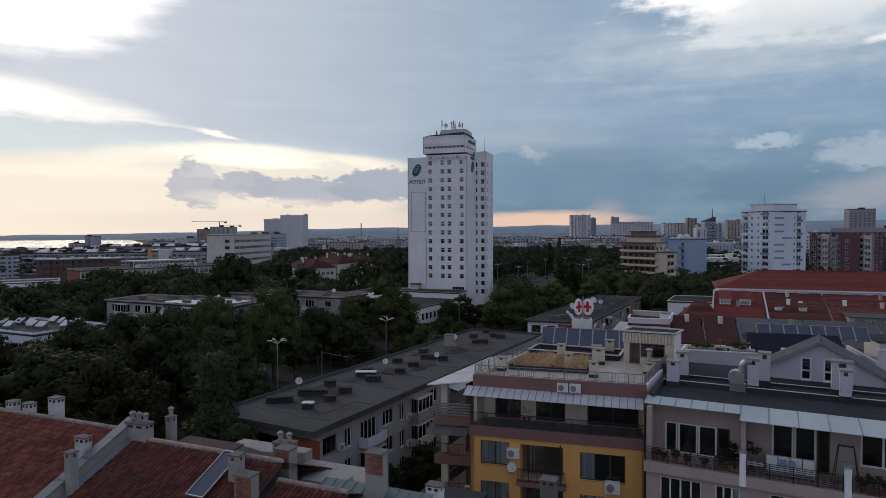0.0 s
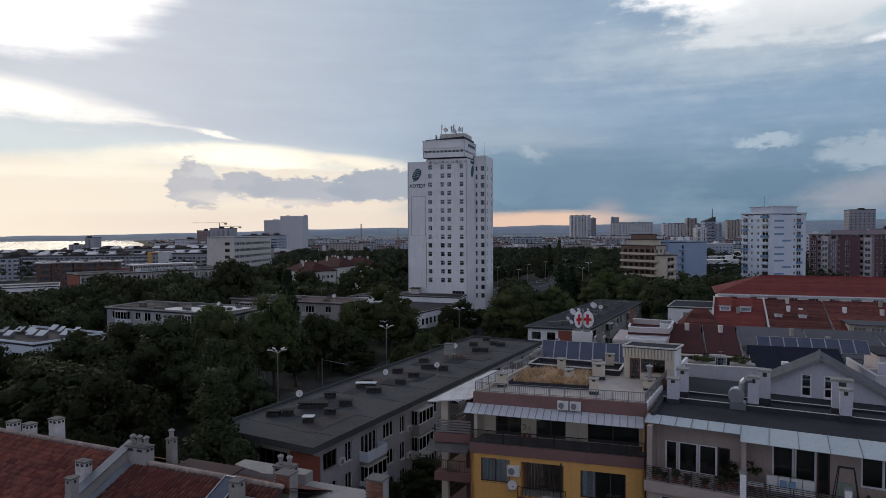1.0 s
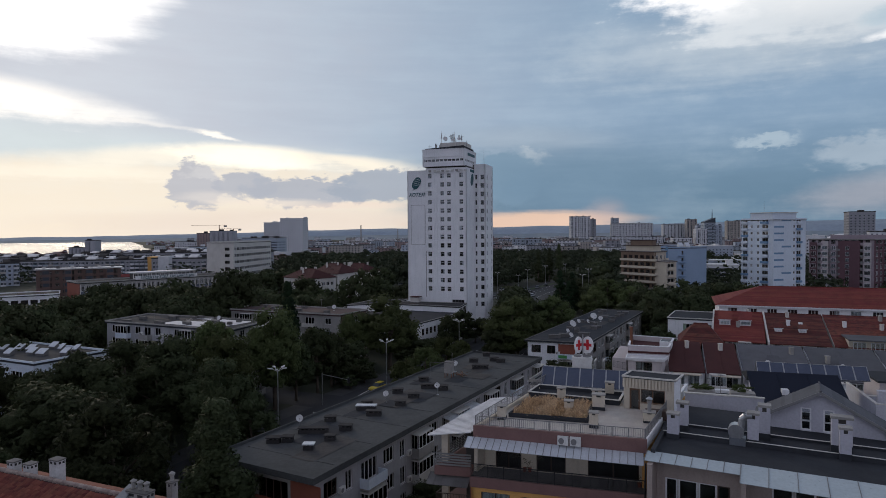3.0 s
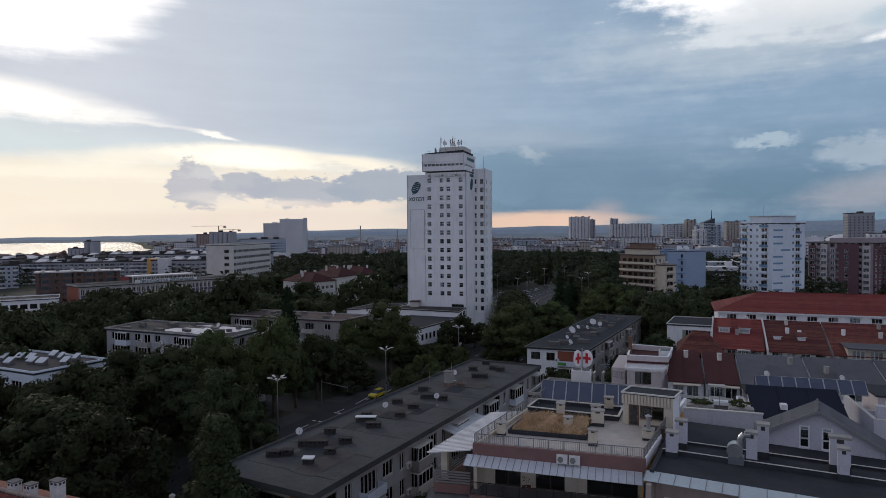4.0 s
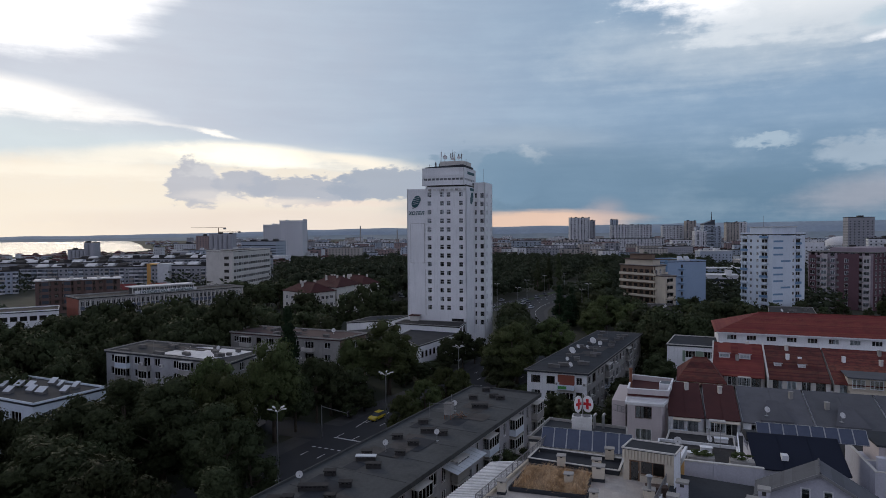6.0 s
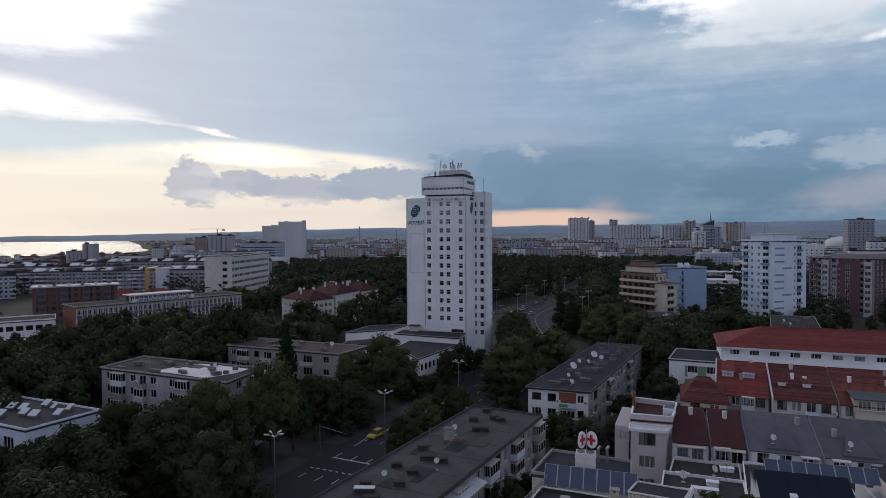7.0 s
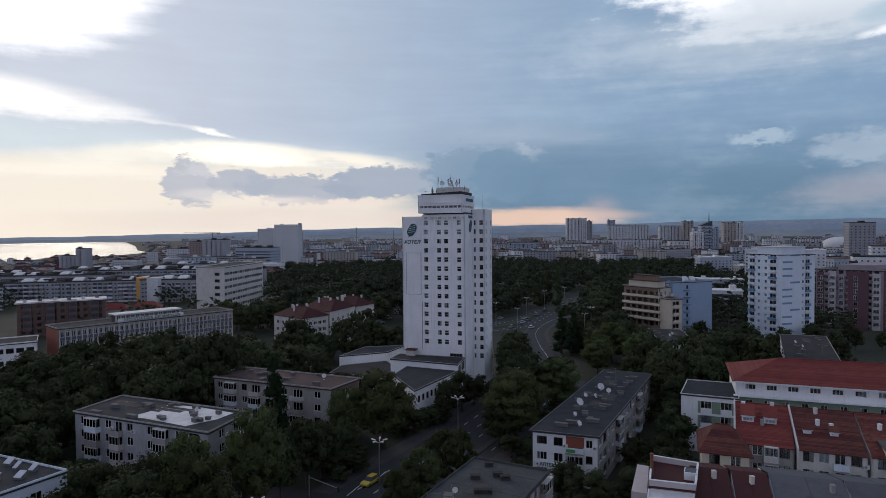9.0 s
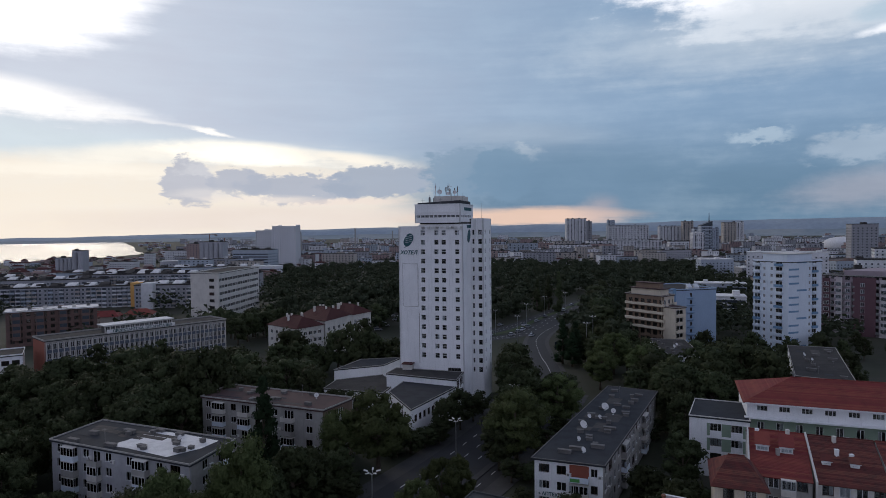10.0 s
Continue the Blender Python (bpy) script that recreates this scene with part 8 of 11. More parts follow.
def pink_building():
    rng = random.Random(22)
    t = thing("pink_building", *PB[:2], 0, PB[2], "pale pink apartment building with a deep top-floor balcony", "apartment building")
    W = 24.0
    floors = [9.95, 6.8, 3.65, 0.5]
    ops = [(u, u + ww, z, z + 2.1) for z in floors for u, ww in ((0.9, 2.65), (4.4, 1.5), (7.6, 3.3), (12.4, 3.0), (17.0, 3.2))]
    m, L = wall(t, (0, 0.35), (W, 0.35), 0, 12.4, "pink", ops, 0.3)
    for u0, u1, z0, z1 in ops:
        window(t, u1 - u0, z1 - z0, m @ pose(u0, 0.12, z0), 4 if u1 - u0 > 2.5 else 3, "frame_white", True, 0.8, rng=rng, bar=0.09)
    g = Geo()
    g.box(-0.1, -0.15, 12.4, W, 2.6, 13.1)
    part("balcony_band", g, M["pink"], t)
    tops = [(0.58, 1.42, 13.15, 15.3), (1.46, 2.75, 13.15, 15.3), (2.79, 3.98, 13.15, 15.3), (4.02, 4.82, 13.12, 15.3), (7.35, 8.62, 13.15, 16.05), (8.66, 9.9, 13.15, 16.05), (9.94, 10.66, 13.15, 16.05), (12.3, 15.9, 14.0, 16.05)]
    mt, _ = wall(t, (0.35, 2.4), (W, 2.4), 13.1, 16.75, "pink", tops, 0.25, name="top_storey_wall")
    for i, (u0, u1, z0, z1) in enumerate(tops):
        window(t, u1 - u0, z1 - z0, mt @ pose(u0 , 0.1, z0), 1 if u1 - u0 < 2 else 3, "frame_brown" if i in (3, 6) else "frame_white", True, 0.15, "balcony_door", False, rng=rng, bar=0.11)
    g = Geo()
    g.box(5.9, 0.9, 13.1, 6.2, 2.4, 16.7)
    part("party_wall", g, M["pink"], t)
    g = Geo()
    g.box(0.0, 0.36, 12.41, 0.35, 2.6, 16.75)
    part("side_wall", g, M["pink"], t)
    wall(t, (W, 0.35), (W, 16), 0, 16.6, "pink", (), 0.3), wall(t, (W, 16), (0, 16), 0, 16.6, "offwhite", (), 0.3), wall(t, (0, 16), (0, 2.6), 0, 16.6, "pink", (), 0.3)
    # two dark blocks stand for the unlit rooms
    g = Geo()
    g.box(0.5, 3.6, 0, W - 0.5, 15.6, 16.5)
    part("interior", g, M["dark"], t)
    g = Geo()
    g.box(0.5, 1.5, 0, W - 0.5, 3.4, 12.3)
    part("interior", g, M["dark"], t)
    # roof: dark membrane in two levels with upstands
    g = Geo()
    g.box(0.1, 1.9, 16.76, W, 16.1, 17.0)
    part("roof", g, M["dark_roof"], t)
    for y, x0, x1, h in ((6.6, 0.2, W, 0.35), (9.6, 1.6, W, 0.2)):
        g = Geo()
        g.box(x0, y, 17.001, x1, y + 0.3, 17.0 + h)
        up = part("upstand", g, M["dark_roof"], t)
        g = Geo()
        g.box(x0 - 0.02, y - 0.03, 17.0 + h, x1 + 0.02, y + 0.1, 17.035 + h)
        part("coping", g, M["offwhite"], up)
    g = Geo()
    g.box(0.0, 2.0, 17.001, 0.3, 16.0, 17.3)
    part("upstand", g, M["dark_roof"], t)
    # milky awnings
    ribbed_sheet(t, [(-0.25, 0.75, 16.88), (5.84, 0.75, 16.88), (5.84, 2.2, 17.1), (-0.25, 2.2, 17.1)], "poly", 6, "awning", "milky sheet awning over the balcony", 0.03, seam="frame_grey")
    ribbed_sheet(t, [(5.86, -0.45, 16.78), (W, -0.45, 16.78), (W, 2.2, 17.12), (5.86, 2.2, 17.12)], "poly", 11, "awning", "milky sheet awning over the balcony", 0.03, seam="frame_grey")
    # railing with pillars
    for x0, x1 in ((0.0, 5.84), (6.26, 11.54), (11.98, W)):
        for k in range(8):
            g = Geo()
            g.box(x0, -0.02, 13.22 + 0.124 * k, x1, 0.02, 13.25 + 0.124 * k)
            part("rail", g, M["black"], t)
        n = int((x1 - x0) / 1.3)
        for i in range(n + 1):
            part("post", shared(("post", 0.06, 1.05, "black"), lambda: post_mesh(0.06, 1.05, "black")), None, t, m=pose(x0 + (x1 - x0) * i / n, 0, 13.1))
    for x in (6.05, 11.76):
        g = Geo()
        g.box(x - 0.19, -0.2, 12.45, x + 0.19, 0.2, 14.6, 0.02)
        p = part("pillar", g, M["white"], t)
        g = Geo()
        g.box(x - 0.24, -0.25, 14.6, x + 0.24, 0.25, 14.7, 0.03)
        part("cap", g, M["concrete"], p)
    B = t.matrix_basis
    # balcony furniture
    s = thing("garden_sofa", label="pale grey outdoor sofa with cushions on the balcony", category="sofa")
    s.matrix_basis = B @ pose(7.35, 0.75, 13.104) @ Matrix.Diagonal((0.88, 1, 1.2, 1))
    g = Geo()
    g.box(0, 0, 0.12, 3.2, 0.85, 0.32, 0.04)
    part("base", g, M["frame_grey"], s)
    for i in range(4):
        g = Geo()
        g.box(0.03 + 0.79 * i, 0.0, 0.325, 0.78 + 0.79 * i, 0.7, 0.48, 0.06)
        part("seat_cushion", g, M["dish"], s)
        g = Geo()
        g.box(0.03 + 0.79 * i, 0.62, 0.485, 0.78 + 0.79 * i, 0.84, 0.95, 0.06)
        part("back_cushion", g, M["dish"], s)
    for x in (0.9, 1.5):
        g = Geo()
        g.box(x, 0.35, 0.49, x + 0.42, 0.55, 0.82, 0.05)
        part("throw_cushion", g, M["bluepanel"], s)
    for x in (0.1, 3.0):
        g = Geo()
        g.box(x, 0.1, 0, x + 0.08, 0.75, 0.119)
        part("leg", g, M["black"], s)
    s = thing("garden_swing", label="black framed hanging garden swing seat", category="swing seat")
    s.matrix_basis = B @ pose(11.75, 1.0, 13.1) @ Matrix.Diagonal((0.8, 0.9, 1.28, 1))
    for y in (-0.6, 0.6):
        g = Geo()
        g.tube((-0.9, y, 0), (-0.5, y * 0.4, 1.95), 0.035, n=7), g.tube((0.9, y, 0), (0.5, y * 0.4, 1.95), 0.035, n=7)
        part("leg_frame", g, M["black"], s)
    g = Geo()
    g.tube((-0.5, 0, 1.95), (0.5, 0, 1.95), 0.045, n=7)
    part("top_bar", g, M["black"], s)
    g = Geo()
    g.box(-0.55, -0.3, 0.45, 0.55, 0.3, 0.55, 0.05), g.box(-0.55, 0.25, 0.55, 0.55, 0.36, 1.1, 0.03)
    part("seat", g, M["green"], s)
    for x in (-0.45, 0.45):
        g = Geo()
        g.tube((x, 0, 0.55), (x, 0, 1.92), 0.012, n=5)
        part("chain", g, M["steel"], s)
    for i, (x, y, h) in enumerate(((5.2, 1.7, 1.6), (5.55, 1.1, 1.1), (0.6, 0.5, 0.8), (1.1, 0.5, 0.6), (6.5, 1.5, 1.9), (12.6, 0.6, 0.9), (13.8, 0.6, 1.0), (2.6, 0.45, 0.7), (3.7, 0.45, 0.7), (13.1, 0.5, 1.2), (14.6, 0.6, 0.9), (4.6, 0.5, 0.9), (1.9, 0.5, 0.9), (15.5, 0.6, 1.1), (5.0, 0.7, 1.3))):
        potted_plant(B @ Vector((x, y, 13.1)), h, i)
    tb = thing("garden_table", label="small pale outdoor table on the balcony", category="table")
    tb.matrix_basis = B @ pose(6.75, 0.6, 13.1)
    g = Geo()
    g.box(-0.5, -0.35, 0.68, 0.5, 0.35, 0.73, 0.03)
    part("tabletop", g, M["dish"], tb)
    for x in (-0.4, 0.4):
        for y in (-0.27, 0.27):
            g = Geo()
            g.box(x - 0.025, y - 0.025, 0, x + 0.025, y + 0.025, 0.679)
            part("leg", g, M["frame_grey"], tb)
    # tall roof chimneys
    for x, y, ww, d, h, z in ((17.75, 47.7, 0.85, 0.7, 2.0, 17.0), (19.2, 49.6, 0.85, 0.7, 2.3, 17.0), (23.0, 45.9, 0.75, 0.7, 2.5, 17.0), (24.5, 47.2, 0.8, 0.7, 2.7, 17.0), (27.9, 42.9, 0.7, 0.65, 2.3, 17.0), (28.6, 44.4, 1.3, 0.7, 2.6, 17.0)):
        roof_chimney(x, y, z, ww, d, h, PB[2], "greylilac", "pale grey plastered tall roof chimney with slots under its cap")
    s = thing("rooftop_fan", 22.0, 46.2, 17.0, -27, "galvanised rooftop extractor fan with bent duct", "fan")
    g = Geo()
    g.box(-0.55, -0.45, 0.0, 0.55, 0.45, 0.55, 0.03)
    part("base", g, M["zinc"], s)
    g = Geo()
    g.tube((-0.1, -0.42, 1.0), (-0.1, 0.42, 1.0), 0.55, n=18)
    part("scroll_housing", g, M["steel"], s)
    g = Geo()
    pts = [(0.25, 0, 1.3), (0.3, 0, 1.9), (0.55, 0, 2.2), (0.95, 0, 2.25)]
    for a, b in zip(pts, pts[1:]):
        g.tube(a, b, 0.26, n=12)
    part("duct", g, M["steel"], s)


def potted_plant(p, h, seed):
    t = thing("potted_plant", p.x, p.y, p.z, seed * 40, "green plant in a clay pot on the balcony", "plant", "balcony plants")
    g = Geo()
    g.lathe([(0.12, 0), (0.18, 0.3), (0.2, 0.3), (0.2, 0.34), (0.16, 0.34)], 10)
    part("pot", g, M["brick_red"], t)
    me, _ = crown_mesh("foliage", 300 + seed, h, h * 0.32 + 0.1, 160, 0.09, M["leaf"], 0.3)
    part("foliage", me, None, t)


pink_building()


def gable_house():
    rng = random.Random(23)
    G0 = (25.85, 50.8, -29.0)
    t = thing("gabled_house", *G0[:2], 0, G0[2], "pale gabled attic house with grey shingle roof", "house")
    W, D, ze, zr, zb = 8.7, 2.6, 17.85, 20.3, 0.0
    g = Geo()
    ops = [(3.0, 3.75, 17.04, 18.85), (4.55, 5.3, 17.04, 18.85)]
    m, _ = wall(t, (0, 0), (W, 0), zb, ze, "greylilac", [(a, b, c, ze) for a, b, c, d in ops], 0.22)
    g = Geo()
    # gable triangle over the wall, cut round the two windows
    xs = [0, 3.0, 3.75, 4.35, 4.55, 5.3, W]
    top = lambda x: ze + (zr - ze) * (1 - abs(x - W / 2) / (W / 2))
    for a, b in zip(xs, xs[1:]):
        hole = (a, b) in ((3.0, 3.75), (4.55, 5.3))
        z0 = 18.85 if hole else ze
        for y in (0, 0.22):
            q = [(a, y, z0), (b, y, z0), (b, y, max(top(b), z0)), (a, y, max(top(a), z0))]
            g.quad(*(q if y == 0 else q[::-1]))
        if hole:
            g.quad((a, 0, ze), (a, 0, z0), (a, 0.22, z0), (a, 0.22, ze)), g.quad((b, 0, z0), (b, 0, ze), (b, 0.22, ze), (b, 0.22, z0)), g.quad((a, 0, z0), (b, 0, z0), (b, 0.22, z0), (a, 0.22, z0))
    part("gable", g, M["greylilac"], t)
    for a, b, c, d in ops:
        window(t, b - a, d - c, m @ pose(a, 0.08, c), 1, "frame_white", True, 0.0, row=0.42, bar=0.12)
    wall(t, (W, 0), (W, D), zb, ze, "white", (), 0.22), wall(t, (W, D), (0, D), zb, ze, "white", (), 0.22), wall(t, (0, D), (0, 0), zb, ze, "white", (), 0.22)
    core(t, [(0, 0), (W, 0), (W, D), (0, D)], 0, 18.0, 0.8)
    o, s = 0.3, 0.45
    zo = ze - (zr - ze) / (W / 2) * o
    courses(t, (-o, D + s, zo), (-o, -s, zo), (W / 2, -s, zr), (W / 2, D + s, zr), "slate", 0.3, 0.025)
    courses(t, (W + o, -s, zo), (W + o, D + s, zo), (W / 2, D + s, zr), (W / 2, -s, zr), "slate", 0.3, 0.025)
    for a, b in (((-o, -s, zo), (W / 2, -s, zr)), ((W + o, -s, zo), (W / 2, -s, zr))):
        g = Geo()
        g.bar(Vector(a) + Vector((0, -0.03, -0.08)), Vector(b) + Vector((0, -0.03, -0.08)), 0.06, 0.24)
        part("barge_board", g, M["frame_grey"], t)
    ridge_caps(t, (W / 2, -s, zr + 0.03), (W / 2, D + s, zr + 0.03), "slate", 0.09)
    # navy sheet roof behind, with its long row of collectors
    t = thing("navy_roof_house", 30.3, 59.95, 0, -17.5, "house with a navy sheet roof below a row of collectors", "house")
    wall(t, (0, 0), (7.9, 0), 0, 16.3, "greylilac", (), 0.25), wall(t, (7.9, 0), (7.9, 8), 0, 16.3, "greylilac", (), 0.25), wall(t, (0, 8), (0, 0), 0, 16.3, "greylilac", (), 0.25), wall(t, (7.9, 8), (0, 8), 0, 17.3, "greylilac", (), 0.25)
    for x in (0.0, 7.65):
        g = Geo()
        g.prism([(x, 0.25), (x + 0.25, 0.25), (x + 0.25, 4.6), (x, 4.6)], 16.301, [16.4, 16.4, 18.2, 18.2])
        part("gable", g, M["greylilac"], t)
    q = [(-0.2, -0.3, 16.4), (8.0, -0.3, 16.4), (8.0, 4.6, 18.4), (-0.2, 4.6, 18.4)]
    ribbed_sheet(t, q, "navy_roof", 3, "roof", "navy standing seam sheet roof", 0.04, 0.12)
    g = Geo()
    g.prism([(-0.2, 4.62), (8.0, 4.62), (8.0, 8.2), (-0.2, 8.2)], 17.4, [18.4, 18.4, 17.6, 17.6])
    part("back_roof", g, M["dark_roof"], t)
    for x in (2.4,):
        g = Geo()
        g.box(x, 0.9, 16.95, x + 0.6, 1.7, 17.45)
        part("roof_window", g, M["frame_white"], t)
    collectors("solar_collectors", (32.4, 64.0), (42.0, 61.0), (0.45, 1.3), 8, 18.0, 19.15, "long row of tilted dark collectors above a navy roof")
    # pale wall with its own little terraces to the right
    t = thing("roof_terrace_house", 40.6, 58.2, 0, -17.5, "pale house with stepped roof terraces", "house")
    g = Geo()
    g.box(0, 0, 0, 9, 9, 15.6)
    part("body", g, M["greylilac"], t)
    for x0, y0, x1, y1 in ((0, 0, 9, 0.25), (0, 0.25, 0.25, 9), (0.25, 3.2, 9, 3.45)):
        g = Geo()
        g.box(x0, y0, 15.601, x1, y1, 16.5)
        part("terrace_wall", g, M["greylilac"], t)
        g = Geo()
        g.box(x0 - 0.03, y0 - 0.03, 16.5, x1 + 0.03, y1 + 0.03, 16.57)
        part("coping", g, M["offwhite"], t)
    g = Geo()
    g.box(0.26, 0.26, 15.6, 8.9, 3.19, 15.66)
    part("terrace_floor", g, M["dark_roof"], t)
    g = Geo()
    g.box(1.6, 4.2, 15.601, 8.8, 8.8, 17.7)
    room = part("upper_room", g, M["lilac"], t)
    g = Geo()
    g.box(1.4, 4.0, 17.7, 9.0, 9.0, 17.9)
    part("upper_roof", g, M["dark_roof"], room)
    for x in (2.2, 4.8):
        window(room, 1.7, 1.4, pose(x, 4.12, 16.0), 2, "frame_white", False, 0)
    for x, y in ((0.9, 1.3), (2.3, 1.0)):
        stack(t, x, y, 15.66, 0.7, 0.6, 1.9, "greylilac")


gable_house()


def courtyard_wall():
    """The pale wall of a roof court with a pilaster, a coping and planters along its top."""
    a, b = Vector((22.7, 58.2)), Vector((29.0, 56.0))
    d = (b - a).normalized()
    t = thing("court_wall", a.x, a.y, 0, math.degrees(math.atan2(d.y, d.x)), "pale rendered wall of a roof court with planters", "wall", kind="structure")
    L = (b - a).length
    g = Geo()
    g.box(0, 0, 0, L, 0.25, 17.7)
    part("wall", g, M["greylilac"], t)
    g = Geo()
    g.box(-0.06, -0.06, 17.7, L + 0.06, 0.31, 17.8)
    part("coping", g, M["offwhite"], t)
    for x in (2.5, 3.3):
        g = Geo()
        g.box(x, -0.12, 14.0, x + 0.28, -0.002, 17.69)
        part("pilaster", g, M["greylilac"], t)
    for x, w in ((0.3, 2.4), (4.0, 2.1)):
        p = t.matrix_basis @ Vector((x, 0.9, 0))
        q = thing("roof_planter", p.x, p.y, 0, math.degrees(math.atan2(d.y, d.x)), "roof planter full of green plants behind a wall", "planter")
        g = Geo()
        g.box(0, 0, 14.0, w, 1.1, 17.85)
        part("trough", g, M["concrete"], q)
        me, _ = crown_mesh("plants", int(x * 10), 1.0, 0.7, 400, 0.07, M["leaf_light"], 0.1)
        ob = part("plants", me, None, q, m=pose(w / 2, 0.55, 17.7))
        ob.scale = (w / 1.4, 0.8, 0.8)


courtyard_wall()


# ---- the rows of houses behind the courtyard ----
def row_house(name, label, f0, f1, depth, ze, zr, wallmat, roofmat, rng, floors, cols, back=None, over=0.5, course=0.36, flue_n=2, cat="row house"):
    """A terraced house: front wall from f0 to f1, a roof climbing from its eave to a ridge depth away, falling behind."""
    o, e = Vector(f0), Vector(f1) - Vector(f0)
    d = e.normalized()
    n = Vector((-d.y, d.x))
    t = thing(name, o.x, o.y, 0, 0, label, cat, "row houses")
    L = e.length
    a, b = Vector((0, 0)), e
    c, g0 = b + n * depth * 2, a + n * depth * 2
    m, _ = side(t, a, b, 0, ze, wallmat, floors, cols, rng, 0.25, 0.4, panes=False)
    wall(t, b, c, 0, ze, wallmat), wall(t, c, g0, 0, ze, wallmat), wall(t, g0, a, 0, ze, wallmat)
    core(t, [tuple(a), tuple(b), tuple(c), tuple(g0)], 0, ze)
    lo = ze - (zr - ze) / depth * over
    A, B = a - n * over, b - n * over
    R0, R1 = a + n * depth, b + n * depth
    if course:
        courses(t, (*A, lo), (*B, lo), (*R1, zr), (*R0, zr), roofmat, course)
        courses(t, (*(c + n * over), lo), (*(g0 + n * over), lo), (*R0, zr), (*R1, zr), roofmat, course)
        ridge_caps(t, (*R0, zr + 0.04), (*R1, zr + 0.04), roofmat)
    else:
        ribbed_sheet(t, [(*A, lo), (*B, lo), (*R1, zr), (*R0, zr)], roofmat, 2, "roof", "", 0.03, 0.14)
        ribbed_sheet(t, [(*(c + n * over), lo), (*(g0 + n * over), lo), (*R0, zr), (*R1, zr)], roofmat, 2, "roof", "", 0.03, 0.14)
    for p in ((a, R0), (b, R1)):
        gg = Geo()
        gg.prism([tuple(p[0] - d * 0.01), tuple(p[0] + d * 0.01), tuple(p[1] + d * 0.01), tuple(p[1] - d * 0.01)], ze - 0.5, [ze, ze, zr - 0.1, zr - 0.1])
        part("gable", gg, M[wallmat], t)
    for i in range(flue_n):
        u, v = rng.uniform(0.15, 0.85), rng.uniform(0.45, 0.95)
        p = a + e * u + n * depth * v
        stack(t, p.x, p.y, ze + (zr - ze) * v - 0.3, 0.5, 0.5, 1.3, rng.choice(("white", "offwhite", "concrete")))
    return t, m, n, d


def fire_wall(f0, n, depth, ze, zr, mat="white", over=0.6, w=0.27):
    """A rendered wall that rises through the roofs between two houses."""
    a = Vector(f0) - n * over
    b = Vector(f0) + n * depth
    s = Vector((n.y, -n.x)) * w / 2
    g = Geo()
    lo = ze - (zr - ze) / depth * over
    g.prism([tuple(a - s), tuple(a + s), tuple(b + s), tuple(b - s)], 0, [lo + 0.35, lo + 0.35, zr + 0.4, zr + 0.4])
    solo("fire_wall", g, M[mat], "white rendered fire wall rising between two roofs", "wall", kind="structure")


def dormer(t, p, d, n, w, h, dep, mat):
    """A shed dormer with a tiled lid and a low window."""
    m = Matrix.Translation((p.x, p.y, p.z)) @ Matrix(((d.x, n.x, 0, 0), (d.y, n.y, 0, 0), (0, 0, 1, 0), (0, 0, 0, 1)))
    g = Geo()
    up = 0.48 * dep
    g.prism([(0, 0), (w, 0), (w, dep), (0, dep)], -0.6, [h, h, h + up, h + up])
    dm = part("dormer", g, M["white"], t, m=m)
    a, b = (-0.2, -0.25, h - 0.05), (w + 0.2, -0.25, h - 0.05)
    c, e = (w + 0.2, dep + 0.1, h + up + 0.05), (-0.2, dep + 0.1, h + up + 0.05)
    g = Geo()
    g.prism([a[:2], b[:2], c[:2], e[:2]], [a[2] + 0.06, b[2] + 0.06, c[2] + 0.06, e[2] + 0.06], [a[2] + 0.16, b[2] + 0.16, c[2] + 0.16, e[2] + 0.16])
    lid = part("lid", g, M[mat], dm)
    g = Geo()
    g.bar((a[0], a[1], a[2] + 0.12), (b[0], b[1], b[2] + 0.12), 0.08, 0.10)
    part("lid_edge", g, M["sheet"], lid)
    window(dm, w - 0.3, h - 0.2, pose(0.15, -0.09, 0.05), 3, "frame_white", False, 0, sill=False)


